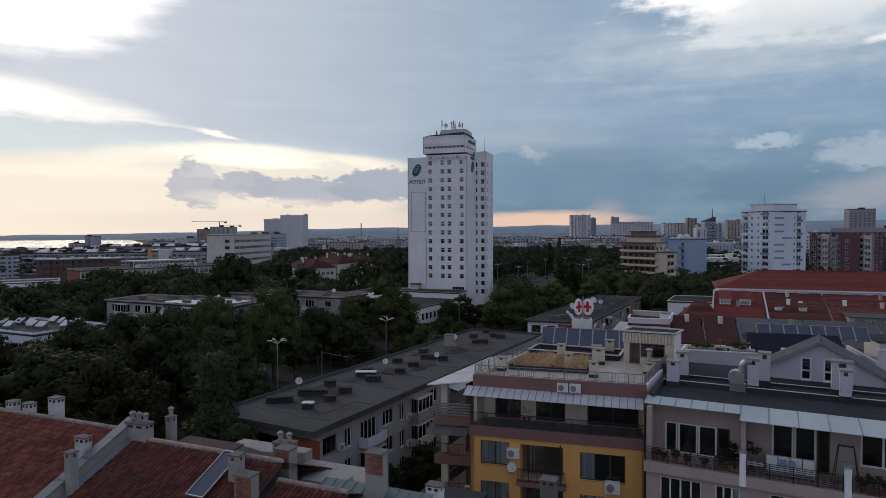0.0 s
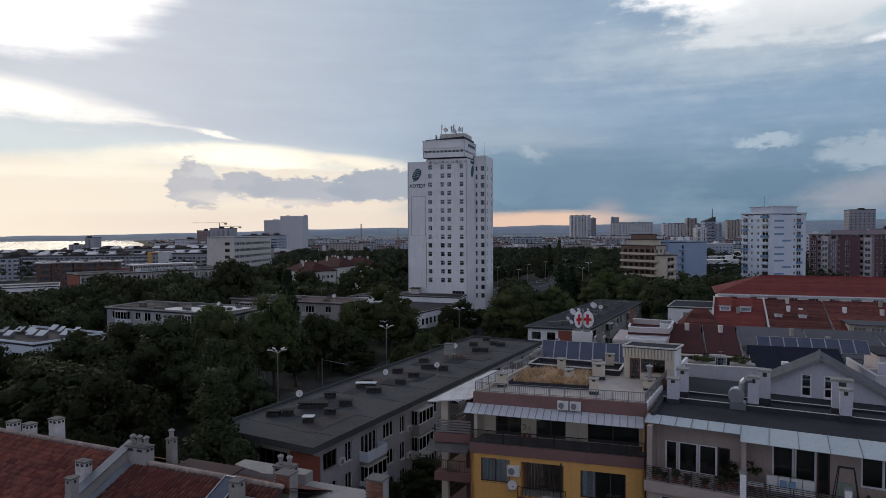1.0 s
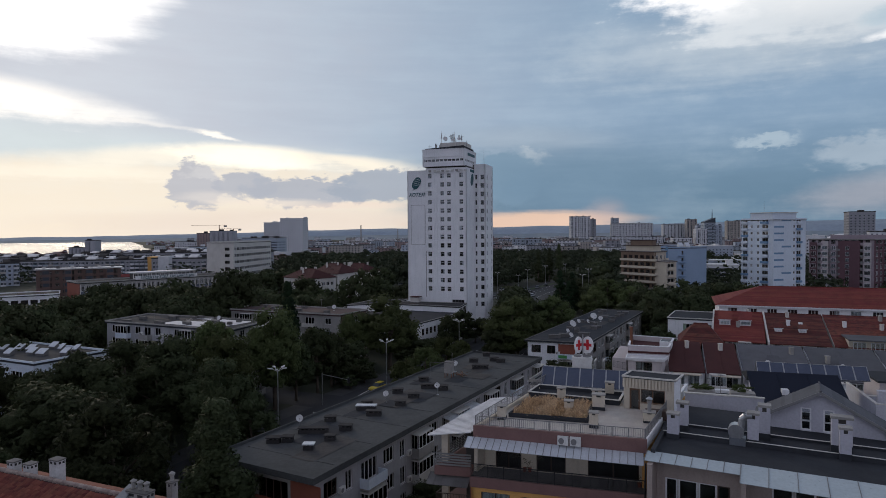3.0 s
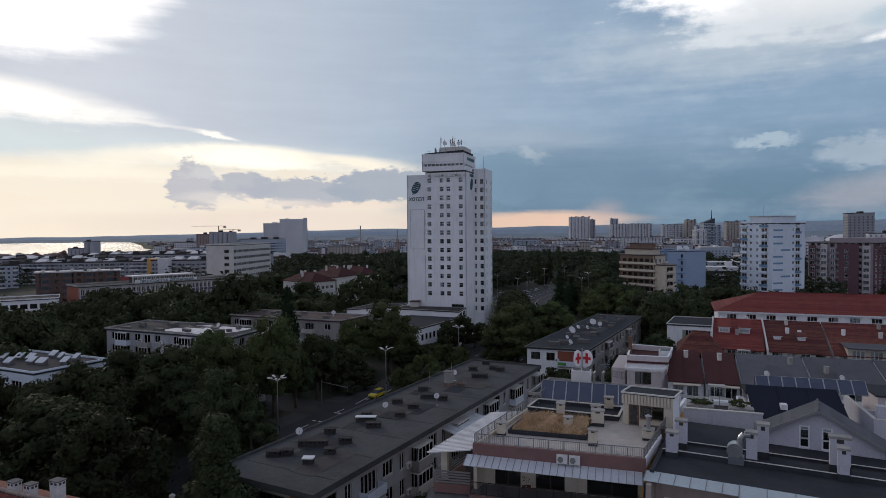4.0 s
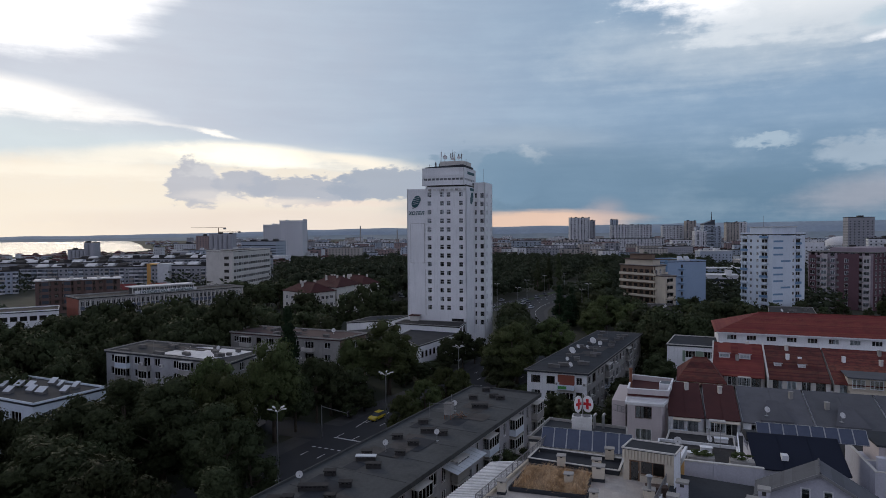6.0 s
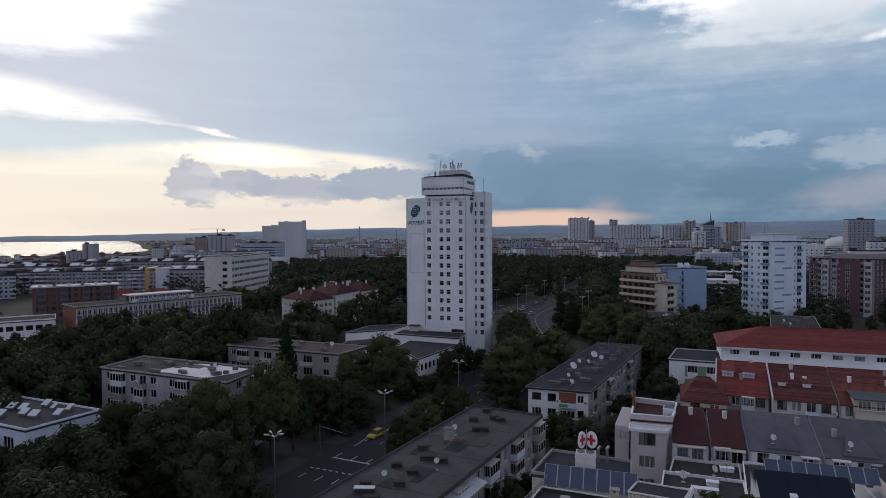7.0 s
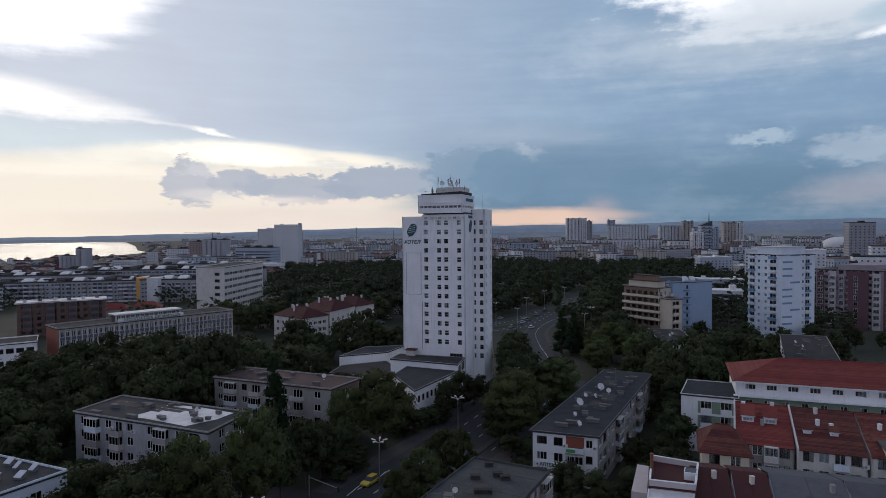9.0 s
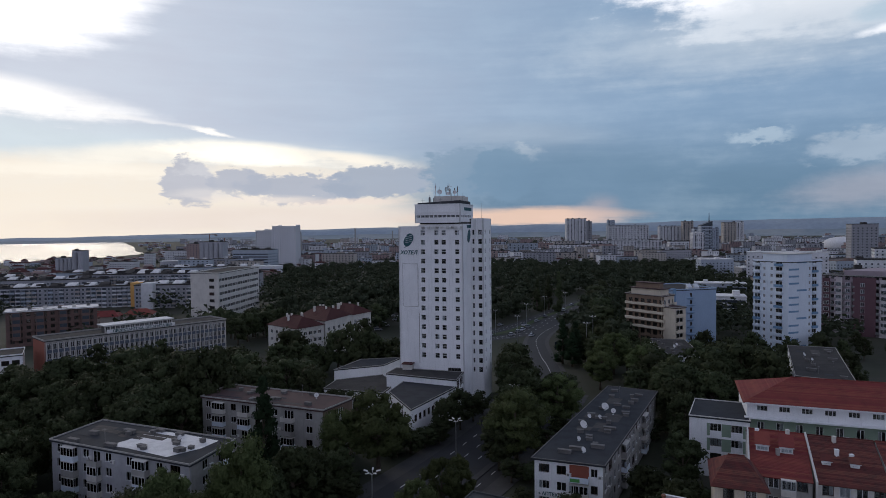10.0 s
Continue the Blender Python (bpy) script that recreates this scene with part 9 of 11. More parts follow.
def rows_behind():
    rng = random.Random(24)
    # lilac house with roof terrace
    poly = [(27.2, 91.0), (32.3, 89.3), (35.6, 96.5), (30.4, 99.5)]
    t, ms = block("lilac_house", "pale lilac house with a maroon roof terrace behind white rims", poly, 15.5, "lilac",
                  {3: ((6.0, 9.2, 12.2), [(1.5, 1.6, 1.5, 0.8, "w"), (5, 1.6, 1.5, 0.8, "w")])}, "maroon_roof", 0.15, 0.75, "house", "lilac", rng, ac=0.1)
    pts = [tuple(Vector(p) - Vector(poly[0])) for p in poly]
    rim = inset(pts, -0.08)
    for i in range(4):
        g = Geo()
        g.bar((*rim[i], 16.29), (*rim[(i + 1) % 4], 16.29), 0.26, 0.09)
        part("coping", g, M["white"], t)
    g = Geo()
    g.prism([(5.0, 1.6), (6.6, 1.1), (7.4, 2.9), (5.8, 3.4)], 15.51, 16.5)
    lantern = part("roof_lantern", g, M["white"], t)
    g = Geo()
    g.prism([(5.2, 1.8), (6.5, 1.35), (7.2, 2.8), (5.9, 3.25)], 16.501, 16.54)
    part("lantern_glass", g, M["farglass"], lantern)
    g = Geo()
    g.tube((1.4, 3.6, 15.5), (1.4, 3.6, 18.2), 0.22, n=12)
    g.tube((1.4, 3.6, 18.2), (1.4, 3.6, 18.4), 0.28, n=12)
    part("flue", g, M["rust"], t)
    g = Geo()
    g.prism([(-2.1, 1.3), (-0.3, 0.5), (3.1, 9.9), (1.7, 10.7)], 0, 14.2)
    part("side_wing", g, M["lilac"], t)
    front = [(26.3, 88.6), (30.7, 87.2), (31.9, 89.15), (27.1, 90.75)]
    t, ms = block("lilac_house", "lower front room of the lilac house under a white flat roof", front, 14.9, "lilac",
                  {0: ((5.6, 8.8, 12.0), [(1.1, 2.2, 1.7, 0.7, "w")])}, "white_roof", 0.3, 0.12, "house", "white", rng, ac=0.0)
    railing(t, [(-0.2, -0.2), (-1.6, 1.6)], 13.2, 1.0, "frame_grey", "terrace_railing", 0.9, 0.16, 0.04)
    # maroon roofed pair, the grey roofed terrace
    win = lambda L, k: spread(L, k, 1.5, 2.0, 0.35, "dw", 0.4)
    for f0, f1, lab in (((31.8, 87.6), (36.3, 86.2), "house with a maroon sheet roof and a glazed balcony"), ((36.5, 86.1), (40.6, 84.7), "house with a maroon sheet roof over a roofed balcony")):
        t, m, n, d = row_house("maroon_roof_house", lab, f0, f1, 9.0, 13.4, 16.0, "white", "maroon_roof", rng, (4.6, 7.6, 10.7), win(4.6, 2), over=0.3, course=0, flue_n=1)
        g = Geo()
        g.box(0.6, -1.2, 13.0, 4.2, 0, 13.12)
        part("eave_board", g, M["cream"], t, m=m)
    for k in range(3):
        f0 = Vector((40.9, 84.6)).lerp(Vector((66.0, 75.8)), k / 3)
        f1 = Vector((40.9, 84.6)).lerp(Vector((66.0, 75.8)), (k + 1) / 3 - 0.01)
        t, m, n, d = row_house("grey_roof_house", "house with a grey sheet roof and sloping dormers", f0, f1, 9.6, 13.3, 15.9, "white", "slate", rng, (4.6, 7.6, 10.6), win(8.8, 3), over=0.3, course=0, flue_n=1)
        p = f0 + d * 3.0 + n * 1.0
        dish((p.x, p.y), 14.0, 0.8, rng.uniform(-20, 30))
        g = Geo()
        g.prism([(2.2, 0.3), (6.2, 0.3), (4.9, 4.6), (3.5, 4.6)], 13.0, [13.6, 13.6, 15.3, 15.3])
        part("swept_dormer", g, M["slate"], t, m=m)
    # red tiled terrace
    specs = [((49.6, 114.9), (57.6, 111.2), "red_tile", "house with a bright red tiled roof and two dormers"), ((58.0, 111.0), (67.0, 107.3), "brown_tile", "house with an old weathered tiled roof"), ((67.4, 107.2), (77.5, 103.2), "old_red_tile", "house with a weathered tiled roof")]
    for k, (f0, f1, mat, lab) in enumerate(specs):
        L = (Vector(f1) - Vector(f0)).length
        t, m, n, d = row_house("tiled_house", lab, f0, f1, 11.2, 13.0, 16.8, "offwhite" if k else "grey", mat, rng, (4.4, 7.4, 10.3), spread(L, 4, 1.5, 1.6, 0.7, "kwd", 0.4), course=0.34, flue_n=3)
        if k < 2:
            fire_wall(f0, n, 11.2, 13.0, 16.8, "offwhite")
        if k < 2:
            for u in (0.22, 0.62):
                p = d * (L * u - 0.8) + n * (5.6 if k == 0 else 4.0)
                zz = 13.0 + 3.8 * (5.6 if k == 0 else 4.0) / 11.2
                dormer(t, Vector((p.x, p.y, zz + 0.1)), d, n, 1.9 if k == 0 else 1.2, 0.85 if k == 0 else 0.45, 2.6 if k == 0 else 1.2, mat)
        if k == 2:
            # cream attic room with its balcony
            g = Geo()
            g.box(2.0, -0.4, 10.2, 10.4, 4.6, 14.2)
            at = part("attic_room", g, M["cream"], t, m=m)
            g = Geo()
            g.box(1.7, -1.8, 14.2, 10.8, 4.8, 14.4)
            part("attic_roof", g, M["slate"], at)
            for x in (2.6, 5.2, 8.0):
                window(at, 1.9, 1.5, pose(x, -0.5, 12.3), 3, "frame_white", False, 0)
            balcony(t, m, 2.0, 11.0, 8.4, 1.6, "cream", "panel")
    # brown hipped end house
    poly = [(42.4, 111.2), (48.9, 108.6), (52.2, 118.6), (46.2, 121.0)]
    o = Vector(poly[0])
    t = thing("tiled_house", o.x, o.y, 0, 0, "end house with an old brown tiled hipped roof", "row house", "row houses")
    pts = [tuple(Vector(p) - o) for p in poly]
    side(t, pts[0], pts[1], 0, 12.6, "cream", (4.4, 7.4, 10.0), spread(7, 2, 1.6, 1.7, 0.6, "kw", 0.4), rng, 0.2, panes=False)
    for i in (1, 2, 3):
        wall(t, pts[i], pts[(i + 1) % 4], 0, 12.6, "cream")
    core(t, pts, 0, 12.5)
    hip(t, pts, 12.6, 15.8, "brown_tile", 0.6, 0.35)
    # white and green block, and the long red hipped roof
    poly = [(53.0, 147.2), (63.5, 142.6), (68.8, 155.6), (59.4, 159.6)]
    t, ms = block("office_block", "white block with a sage green recessed front", poly, 12.4, "white",
                  {0: ((2.6, 5.7, 8.8), [(4.0, 2.2, 1.6, 0.8, "w"), (8.0, 2.2, 1.6, 0.8, "w")])}, "dark_roof", 0.15, 0.2, "office building", "offwhite", rng, ac=0.1)
    for k in (5.5, 8.6):
        for u0, u1 in ((3.4, 3.98), (6.22, 7.98), (10.22, 11.2)):
            g = Geo()
            g.box(u0, -0.05, k, u1, -0.003, k + 2.6)
            part("panel", g, M["green"], t, "sage green wall panel", ms[0])
    poly = [(64.4, 145.6), (116.0, 126.8), (122.0, 143.2), (70.6, 162.0)]
    o = Vector(poly[0])
    t = thing("long_house", o.x, o.y, 0, 0, "long white and sage green building under a red hipped roof", "apartment building")
    pts = [tuple(Vector(p) - o) for p in poly]
    L = (Vector(pts[1]) - Vector(pts[0])).length
    m, _ = side(t, pts[0], pts[1], 12.6, 15.4, "white", (12.8,), spread(L, 13, 2.0, 1.1, 1.1, "w", 0.8), rng, 0.0, panes=False)
    m2, _ = side(t, pts[0], pts[1], 0, 12.3, "green", (3.0, 6.1, 9.2), spread(L, 15, 1.3, 2.1, 0.3, "wwd", 0.8), rng, 0.4, panes=False)
    for i in (1, 2, 3):
        wall(t, pts[i], pts[(i + 1) % 4], 0, 15.4, "white")
    core(t, pts, 0, 15.2)
    for z in (12.3, 15.4):
        g = Geo()
        g.box(-0.5, -0.9, z, L + 0.4, 0.3, z + 0.28)
        part("cornice", g, M["white"], t, m=m)
    hip(t, pts, 15.7, 19.4, "red_tile", 0.9, 0.18)
    # courtyard houses with pale walls and little roof gardens
    for poly, h, lab, wm in (([(21.6, 63.8), (29.6, 61.0), (33.6, 71.0), (25.8, 74.0)], 14.2, "pale courtyard house with a roof garden", "white"), ([(26.0, 74.4), (34.0, 71.4), (38.6, 82.6), (31.2, 85.4)], 11.6, "low pale courtyard house", "offwhite"), ([(34.6, 72.0), (44.0, 68.6), (48.6, 79.6), (39.2, 82.6)], 12.0, "low pale courtyard house with a grey roof", "white"), ([(45.0, 68.0), (60.0, 63.0), (64.0, 73.5), (49.4, 78.8)], 12.4, "low pale courtyard house with a grey roof", "white")):
        L = (Vector(poly[1]) - Vector(poly[0])).length
        t, ms = block("courtyard_house", lab, poly, h, wm, {0: ((h - 3.2,), spread(L, 3, 1.5, 1.6, 0.7, "wd", 0.4)), 3: ((h - 3.2,), spread(10, 3, 1.4, 1.5, 0.8, "w", 0.4))}, "asphalt_roof", 0.1, 0.35, "house", wm, rng, ac=0.2)
        roof_clutter(t, poly, h, 3, rng, "white", 1)
        railing(t, [tuple(Vector(poly[0]) - Vector(poly[0]) + Vector((0.2, 0.2))), tuple(Vector(poly[1]) - Vector(poly[0]) + Vector((-0.2, 0.2)))], h + 0.5, 0.7, "steel", "roof_railing", 1.4, 0.2, 0.04)


rows_behind()


# ---- tiled roofs close to the camera ----
def barrel_tile(mat, w=0.25, l=0.42):
    """One curved clay tile."""
    def make():
        g = Geo()
        k = 6
        for end, y, lift in ((0, 0.0, 0.05), (1, l, 0.0)):
            for i in range(k + 1):
                a = math.pi * i / k
                g.v.append((w / 2 - w / 2 * math.cos(a), y, 0.095 * math.sin(a) + lift))
        for i in range(k):
            g.f.append((i, i + 1, k + 2 + i, k + 1 + i))
        low = [(w / 2 - (w / 2 - 0.015) * math.cos(math.pi * i / k), 0.0, 0.075 * math.sin(math.pi * i / k) + 0.04) for i in range(k + 1)]
        n = len(g.v)
        g.v += low
        for i in range(k):
            g.f.append((n + i, n + i + 1, i + 1, i))
        return g.mesh("tile", M[mat], True)
    return shared(("tile", mat, w, l), make)


def tile_field(parent, eave, along, up, nu, nv, mat, first=300, pu=0.27, pv=0.35, skip=None, seed=1):
    """Overlapping barrel tiles on a slope; those nearest the eave's middle singly, the rest joined."""
    rng = random.Random(seed)
    eave, along, up = Vector(eave), Vector(along).normalized(), Vector(up).normalized()
    nrm = along.cross(up)
    R = Matrix((along, up, nrm)).transposed().to_4x4()
    me = barrel_tile(mat)
    base = np.zeros(len(me.vertices) * 3)
    me.vertices.foreach_get("co", base)
    base = base.reshape(-1, 3)
    faces = [tuple(p.vertices) for p in me.polygons]
    rest = Geo()
    c = 0
    for j in range(nv - 1, -1, -1):
        for i in range(nu):
            p = eave + along * (pu * i + rng.uniform(-0.012, 0.012)) + up * (pv * j + rng.uniform(-0.02, 0.02))
            if skip and skip(pu * i, pv * j):
                continue
            m = Matrix.Translation(p) @ R @ pose(0, 0, rng.uniform(0, 0.012), 0, 0, rng.uniform(-2.0, 2.0))
            if c < first and j > nv - 26:
                part("tile", me, None, parent, m=m)
                c += 1
            else:
                n = len(rest.v)
                mm = np.array(m)
                rest.v += [tuple(q) for q in base @ mm[:3, :3].T + mm[:3, 3]]
                rest.f += [tuple(n + k for k in f) for f in faces]
    if rest.v:
        part("tiles", rest, M[mat], parent, kind="stuff", smooth=True)


RD = Vector((0.925, -0.38))
RN = Vector((-0.38, -0.925))


def near_roof(label, a, length, down, zr, slope, mat, seed, first=300, back=5.0):
    """A tiled roof whose ridge starts at a and runs along RD; it falls towards RN by slope (metres per metre)."""
    t = thing("tiled_roof_house", a[0], a[1], 0, 0, label, "house", "old tiled houses")
    d, n = RD, RN
    up = Vector((-n.x, -n.y, slope)).normalized()
    run = down / math.cos(math.atan(slope))
    e = n * down
    c = [Vector((0, 0)), d * length, d * length + e, e]
    zl = zr - slope * down
    g = Geo()
    q = [(*c[3], zl), (*c[2], zl), (*c[1], zr), (*c[0], zr)]
    for dz in (0, -0.2):
        w = [(x, y, z + dz - 0.03) for x, y, z in q]
        g.quad(*(w if dz == 0 else w[::-1]))
    for i in range(4):
        p, r = q[i], q[(i + 1) % 4]
        g.quad((p[0], p[1], p[2] - 0.23), (r[0], r[1], r[2] - 0.23), (r[0], r[1], r[2] - 0.03), (p[0], p[1], p[2] - 0.03))
    # deck coloured dark to deepen the shadows between the tile columns
    part("roof_deck", g, M["brown_roof"], t)
    tile_field(t, (*c[3], zl), (*d, 0), up, int(length / 0.27), int(run / 0.35), mat, first, seed=seed)
    f = -n * back
    g = Geo()
    g.quad((*c[0], zr - 0.02), (*c[1], zr - 0.02), (*(c[1] + f), zr - slope * back), (*(c[0] + f), zr - slope * back))
    g.quad((*c[0], zr - 0.2), (*(c[0] + f), zr - slope * back - 0.2), (*(c[1] + f), zr - slope * back - 0.2), (*c[1], zr - 0.2))
    part("back_slope", g, M[mat], t)
    g = Geo()
    ins = [c[0] + f * 0.92, c[3] - n * 0.3, c[2] - n * 0.3, c[1] + f * 0.92]
    g.prism([tuple(p) for p in ins], 0, [zr - slope * back + 0.1, zl - 0.05, zl - 0.05, zr - slope * back + 0.1])
    part("wall", g, M["offwhite"], t)
    ridge_caps(t, (*c[0], zr + 0.06), (*c[1], zr + 0.06), "mortar", 0.14)
    g = Geo()
    for i in range(int(length / 0.4)):
        p = d * (0.4 * i)
        g.box(p.x - 0.12, p.y - 0.14, zr - 0.06, p.x + 0.12, p.y + 0.14, zr + 0.03)
    part("ridge_mortar", g, M["mortar"], t, kind="stuff")
    return t


def old_chimney(x, y, z0, z1, w, d, mat, label, pots=0, cap="dark_concrete", yaw=-22):
    t = thing("old_chimney", x, y, z0, yaw, label, "chimney", "old chimneys")
    h = z1 - z0
    if mat == "brick":
        n = int(h / 0.085)
        g = Geo()
        g.box(-w / 2 + 0.015, -d / 2 + 0.015, 0, w / 2 - 0.015, d / 2 - 0.015, h - 0.12)
        part("mortar_core", g, M["concrete"], t)
        br = Geo()
        br.box(0, -0.05, 0, 0.235, 0.05, 0.07, 0.006)
        br = br.mesh("brick", M["brick"])
        k = max(2, round(w / 0.25))
        for j in range(max(0, n - 13), n - 1):
            off = 0.12 if j % 2 else 0
            for s, (length, half) in enumerate(((w, d / 2), (d, w / 2), (w, d / 2), (d, w / 2))):
                if s in (1, 2):
                    continue
                for i in range(round(length / 0.25)):
                    u = -length / 2 + 0.005 + 0.25 * i + (off if i < round(length / 0.25) - 1 else 0)
                    part("brick", br, None, t, m=pose(0, 0, j * 0.085, 0, 0, 90 * s) @ pose(u, -half + 0.04, 0))
    else:
        g = Geo()
        g.box(-w / 2, -d / 2, 0, w / 2, d / 2, h - 0.12, 0.03)
        part("shaft", g, M[mat], t)
    if mat != "brick":
        for u in ((-0.22, 0.22) if w > 0.7 else (0,)):
            for vx, vy, sx, sy in ((u * w, -d / 2, 0.13 * w, 0.01), (-w / 2, u * d, 0.01, 0.13 * d), (w / 2, u * d, 0.01, 0.13 * d)):
                g = Geo()
                g.box(vx - sx, vy - sy, h - 0.34, vx + sx, vy + sy, h - 0.18)
                part("slot", g, M["black"], t)
    g = Geo()
    g.box(-w / 2 - 0.035, -d / 2 - 0.035, h - 0.12, w / 2 + 0.035, d / 2 + 0.035, h - 0.04, 0.02)
    part("cap", g, M[cap], t)
    for i in range(pots):
        x0 = -w / 2 + w * (i + 0.5) / pots
        g = Geo()
        g.lathe([(0.13, h), (0.13, h + 0.3), (0.16, h + 0.3), (0.16, h + 0.36)], 10, x0, 0)
        pt = part("pot", g, M["concrete"], t)
        g = Geo()
        g.lathe([(0.2, h + 0.42), (0.2, h + 0.46), (0.02, h + 0.58)], 10, x0, 0)
        g.box(x0 - 0.02, -0.12, h + 0.36, x0 + 0.02, 0.12, h + 0.42)
        part("pot_cowl", g, M["concrete"], pt)


def near_left():
    near_roof("old house with a red barrel tile roof", (-41.0, 47.4), 23.6, 12.0, 16.55, 0.47, "orange_tile", 3, 300)
    near_roof("old house with a weathered brown tile roof", (-18.4, 37.3), 10.6, 10.0, 16.5, 0.42, "brown_tile", 4, 300)
    near_roof("old house with a dark red tile roof", (-8.6, 32.6), 4.2, 7.0, 15.75, 0.42, "brown_tile", 5, 40, back=2.0)
    # fire wall with zinc covering between the first two
    a, n = Vector((-18.95, 37.9)), RN
    b = a + n * 12.5
    s = RD * 0.28
    t = thing("fire_wall", a.x, a.y, 0, 0, "grey zinc-covered fire wall between two tiled roofs", "wall", kind="structure")
    g = Geo()
    g.prism([tuple(b - s - a), tuple(b + s - a), tuple(s), tuple(-s)], 0, [11.95, 11.95, 17.55, 17.55])
    part("wall", g, M["concrete"], t)
    for i in range(8):
        p, q = a.lerp(b, i / 8) - a, a.lerp(b, (i + 1) / 8 + 0.01) - a
        z0, z1 = 17.57 - 5.6 * i / 8, 17.57 - 5.6 * (i + 1.08) / 8
        g = Geo()
        w = RD * 0.36
        g.prism([tuple(q - w), tuple(q + w), tuple(p + w), tuple(p - w)], [z1 - 0.04, z1 - 0.04, z0 - 0.04, z0 - 0.04], [z1 + 0.03, z1 + 0.03, z0 + 0.03, z0 + 0.03])
        part("zinc_sheet", g, M["zinc"], t)
    g = Geo()
    p, q, w = Vector((0, 0)) + RD * 0.36, b - a + RD * 0.36, RD * 0.75
    g.prism([tuple(q), tuple(q + w), tuple(p + w), tuple(p)], [11.2, 11.0, 16.2, 16.5], [11.5, 11.05, 16.3, 16.9])
    part("flashing", g, M["zinc"], t)
    wht = "white plastered chimney streaked with soot on a tiled roof"
    old_chimney(-20.9, 36.0, 14.0, 17.1, 0.82, 0.5, "sooty_white", wht)
    old_chimney(-20.1, 33.5, 13.0, 17.1, 0.5, 0.5, "concrete", "tall grey concrete chimney beside the fire wall")
    old_chimney(-18.25, 37.3, 15.0, 17.55, 1.6, 0.7, "concrete", "wide grey chimney with three pots", 3)
    old_chimney(-17.2, 39.3, 14.0, 17.3, 0.5, 0.5, "concrete", "slender grey chimney with a cap", 1)
    old_chimney(-26.1, 41.9, 15.0, 17.85, 0.85, 0.6, "sooty_white", wht)
    old_chimney(-28.6, 42.9, 15.3, 17.2, 0.72, 0.6, "sooty_white", wht)
    old_chimney(-30.0, 43.3, 15.3, 17.25, 0.72, 0.6, "sooty_white", wht)
    old_chimney(-10.8, 32.5, 14.6, 17.3, 0.62, 0.62, "concrete", "grey rendered chimney with a flat cap")
    old_chimney(-9.9, 31.3, 14.0, 16.7, 0.95, 0.8, "brick", "red brick chimney with a concrete cap")
    old_chimney(-8.75, 34.6, 14.6, 16.9, 1.0, 0.8, "brick", "red brick chimney with a slab cap")
    old_chimney(-9.3, 36.6, 14.6, 16.55, 1.25, 0.75, "concrete", "grey chimney with two pots", 2)
    old_chimney(-3.4, 32.4, 14.0, 17.45, 0.95, 0.85, "brick", "free-standing red brick chimney")
    old_chimney(6.6, 38.0, 0.0, 13.75, 0.95, 0.85, "dark_concrete", "weathered concrete chimney with a flared cap")
    # glazed collector lying on the brown roof
    t = thing("solar_collector", -12.55, 31.6, 0, -22, "blue glazed collector lying on a tiled roof", "solar collector")
    g = Geo()
    q = [Vector((-0.55, -0.2, 15.45)), Vector((0.55, -0.2, 15.45)), Vector((0.55, 2.7, 16.75)), Vector((-0.55, 2.7, 16.75))]
    nn = (q[1] - q[0]).cross(q[3] - q[0]).normalized()
    g.quad(*q), g.quad(*[p - nn * 0.1 for p in q[::-1]])
    for i in range(4):
        g.quad(q[i] - nn * 0.1, q[(i + 1) % 4] - nn * 0.1, q[(i + 1) % 4], q[i])
    part("glass_panel", g, M["solar"], t)
    for i in range(4):
        g = Geo()
        g.bar(q[i] + nn * 0.02, q[(i + 1) % 4] + nn * 0.02, 0.07, 0.06)
        part("rim", g, M["steel"], t)
    # roof light box, small pale roofs and the metal sheet roof
    t = thing("roof_light_box", -14.4, 36.0, 14.75, -22, "low white roof box with a felt lid", "roof hut")
    g = Geo()
    g.box(-1.6, -0.8, 0, 1.9, 1.2, 1.35)
    part("wall", g, M["white"], t)
    g = Geo()
    g.prism([(-1.9, -1.1), (2.3, -1.1), (2.3, 1.5), (-1.9, 1.5)], [1.36, 1.36, 1.55, 1.55], [1.45, 1.45, 1.64, 1.64])
    part("lid", g, M["brown_roof"], t)
    t = thing("sheet_roof_house", -5.3, 33.2, 0, -22, "lean-to house under a green patinated sheet metal roof", "house", "old tiled houses")
    ribbed_sheet(t, [(-1.4, -7.5, 12.9), (5.0, -7.5, 12.9), (5.0, 0.6, 15.3), (-1.4, 0.6, 15.3)], "patina", 10, "roof", "green patinated sheet metal roof", 0.04, 0.1)
    g = Geo()
    g.prism([(-1.2, -7.2), (4.8, -7.2), (4.8, 0.5), (-1.2, 0.5)], 0, [12.8, 12.8, 15.1, 15.1])
    part("wall", g, M["offwhite"], t)
    t = thing("flat_roof_house", -8.6, 37.4, 0, -22, "low house with a pale flat roof edge", "house", "old tiled houses")
    g = Geo()
    g.box(-0.6, -1.2, 0, 4.8, 2.0, 14.4)
    part("wall", g, M["concrete"], t)
    g = Geo()
    g.box(1.0, -1.4, 14.45, 3.6, 0.2, 14.62, 0.05)
    part("slab", g, M["concrete"], t)
    g = Geo()
    g.prism([(-6, 1.2), (-3.2, 0.6), (-0.6, 1.4), (-0.6, 2.2), (-6, 2.2)], 13.0, 15.0)
    part("parapet", g, M["concrete"], t)
    t = thing("dark_roof_house", 3.2, 36.5, 0, -22, "low house with a dark flat roof edge", "house", "old tiled houses")
    g = Geo()
    g.box(-4.2, -8, 0, -0.8, 0, 12.9)
    part("wall", g, M["offwhite"], t)
    g = Geo()
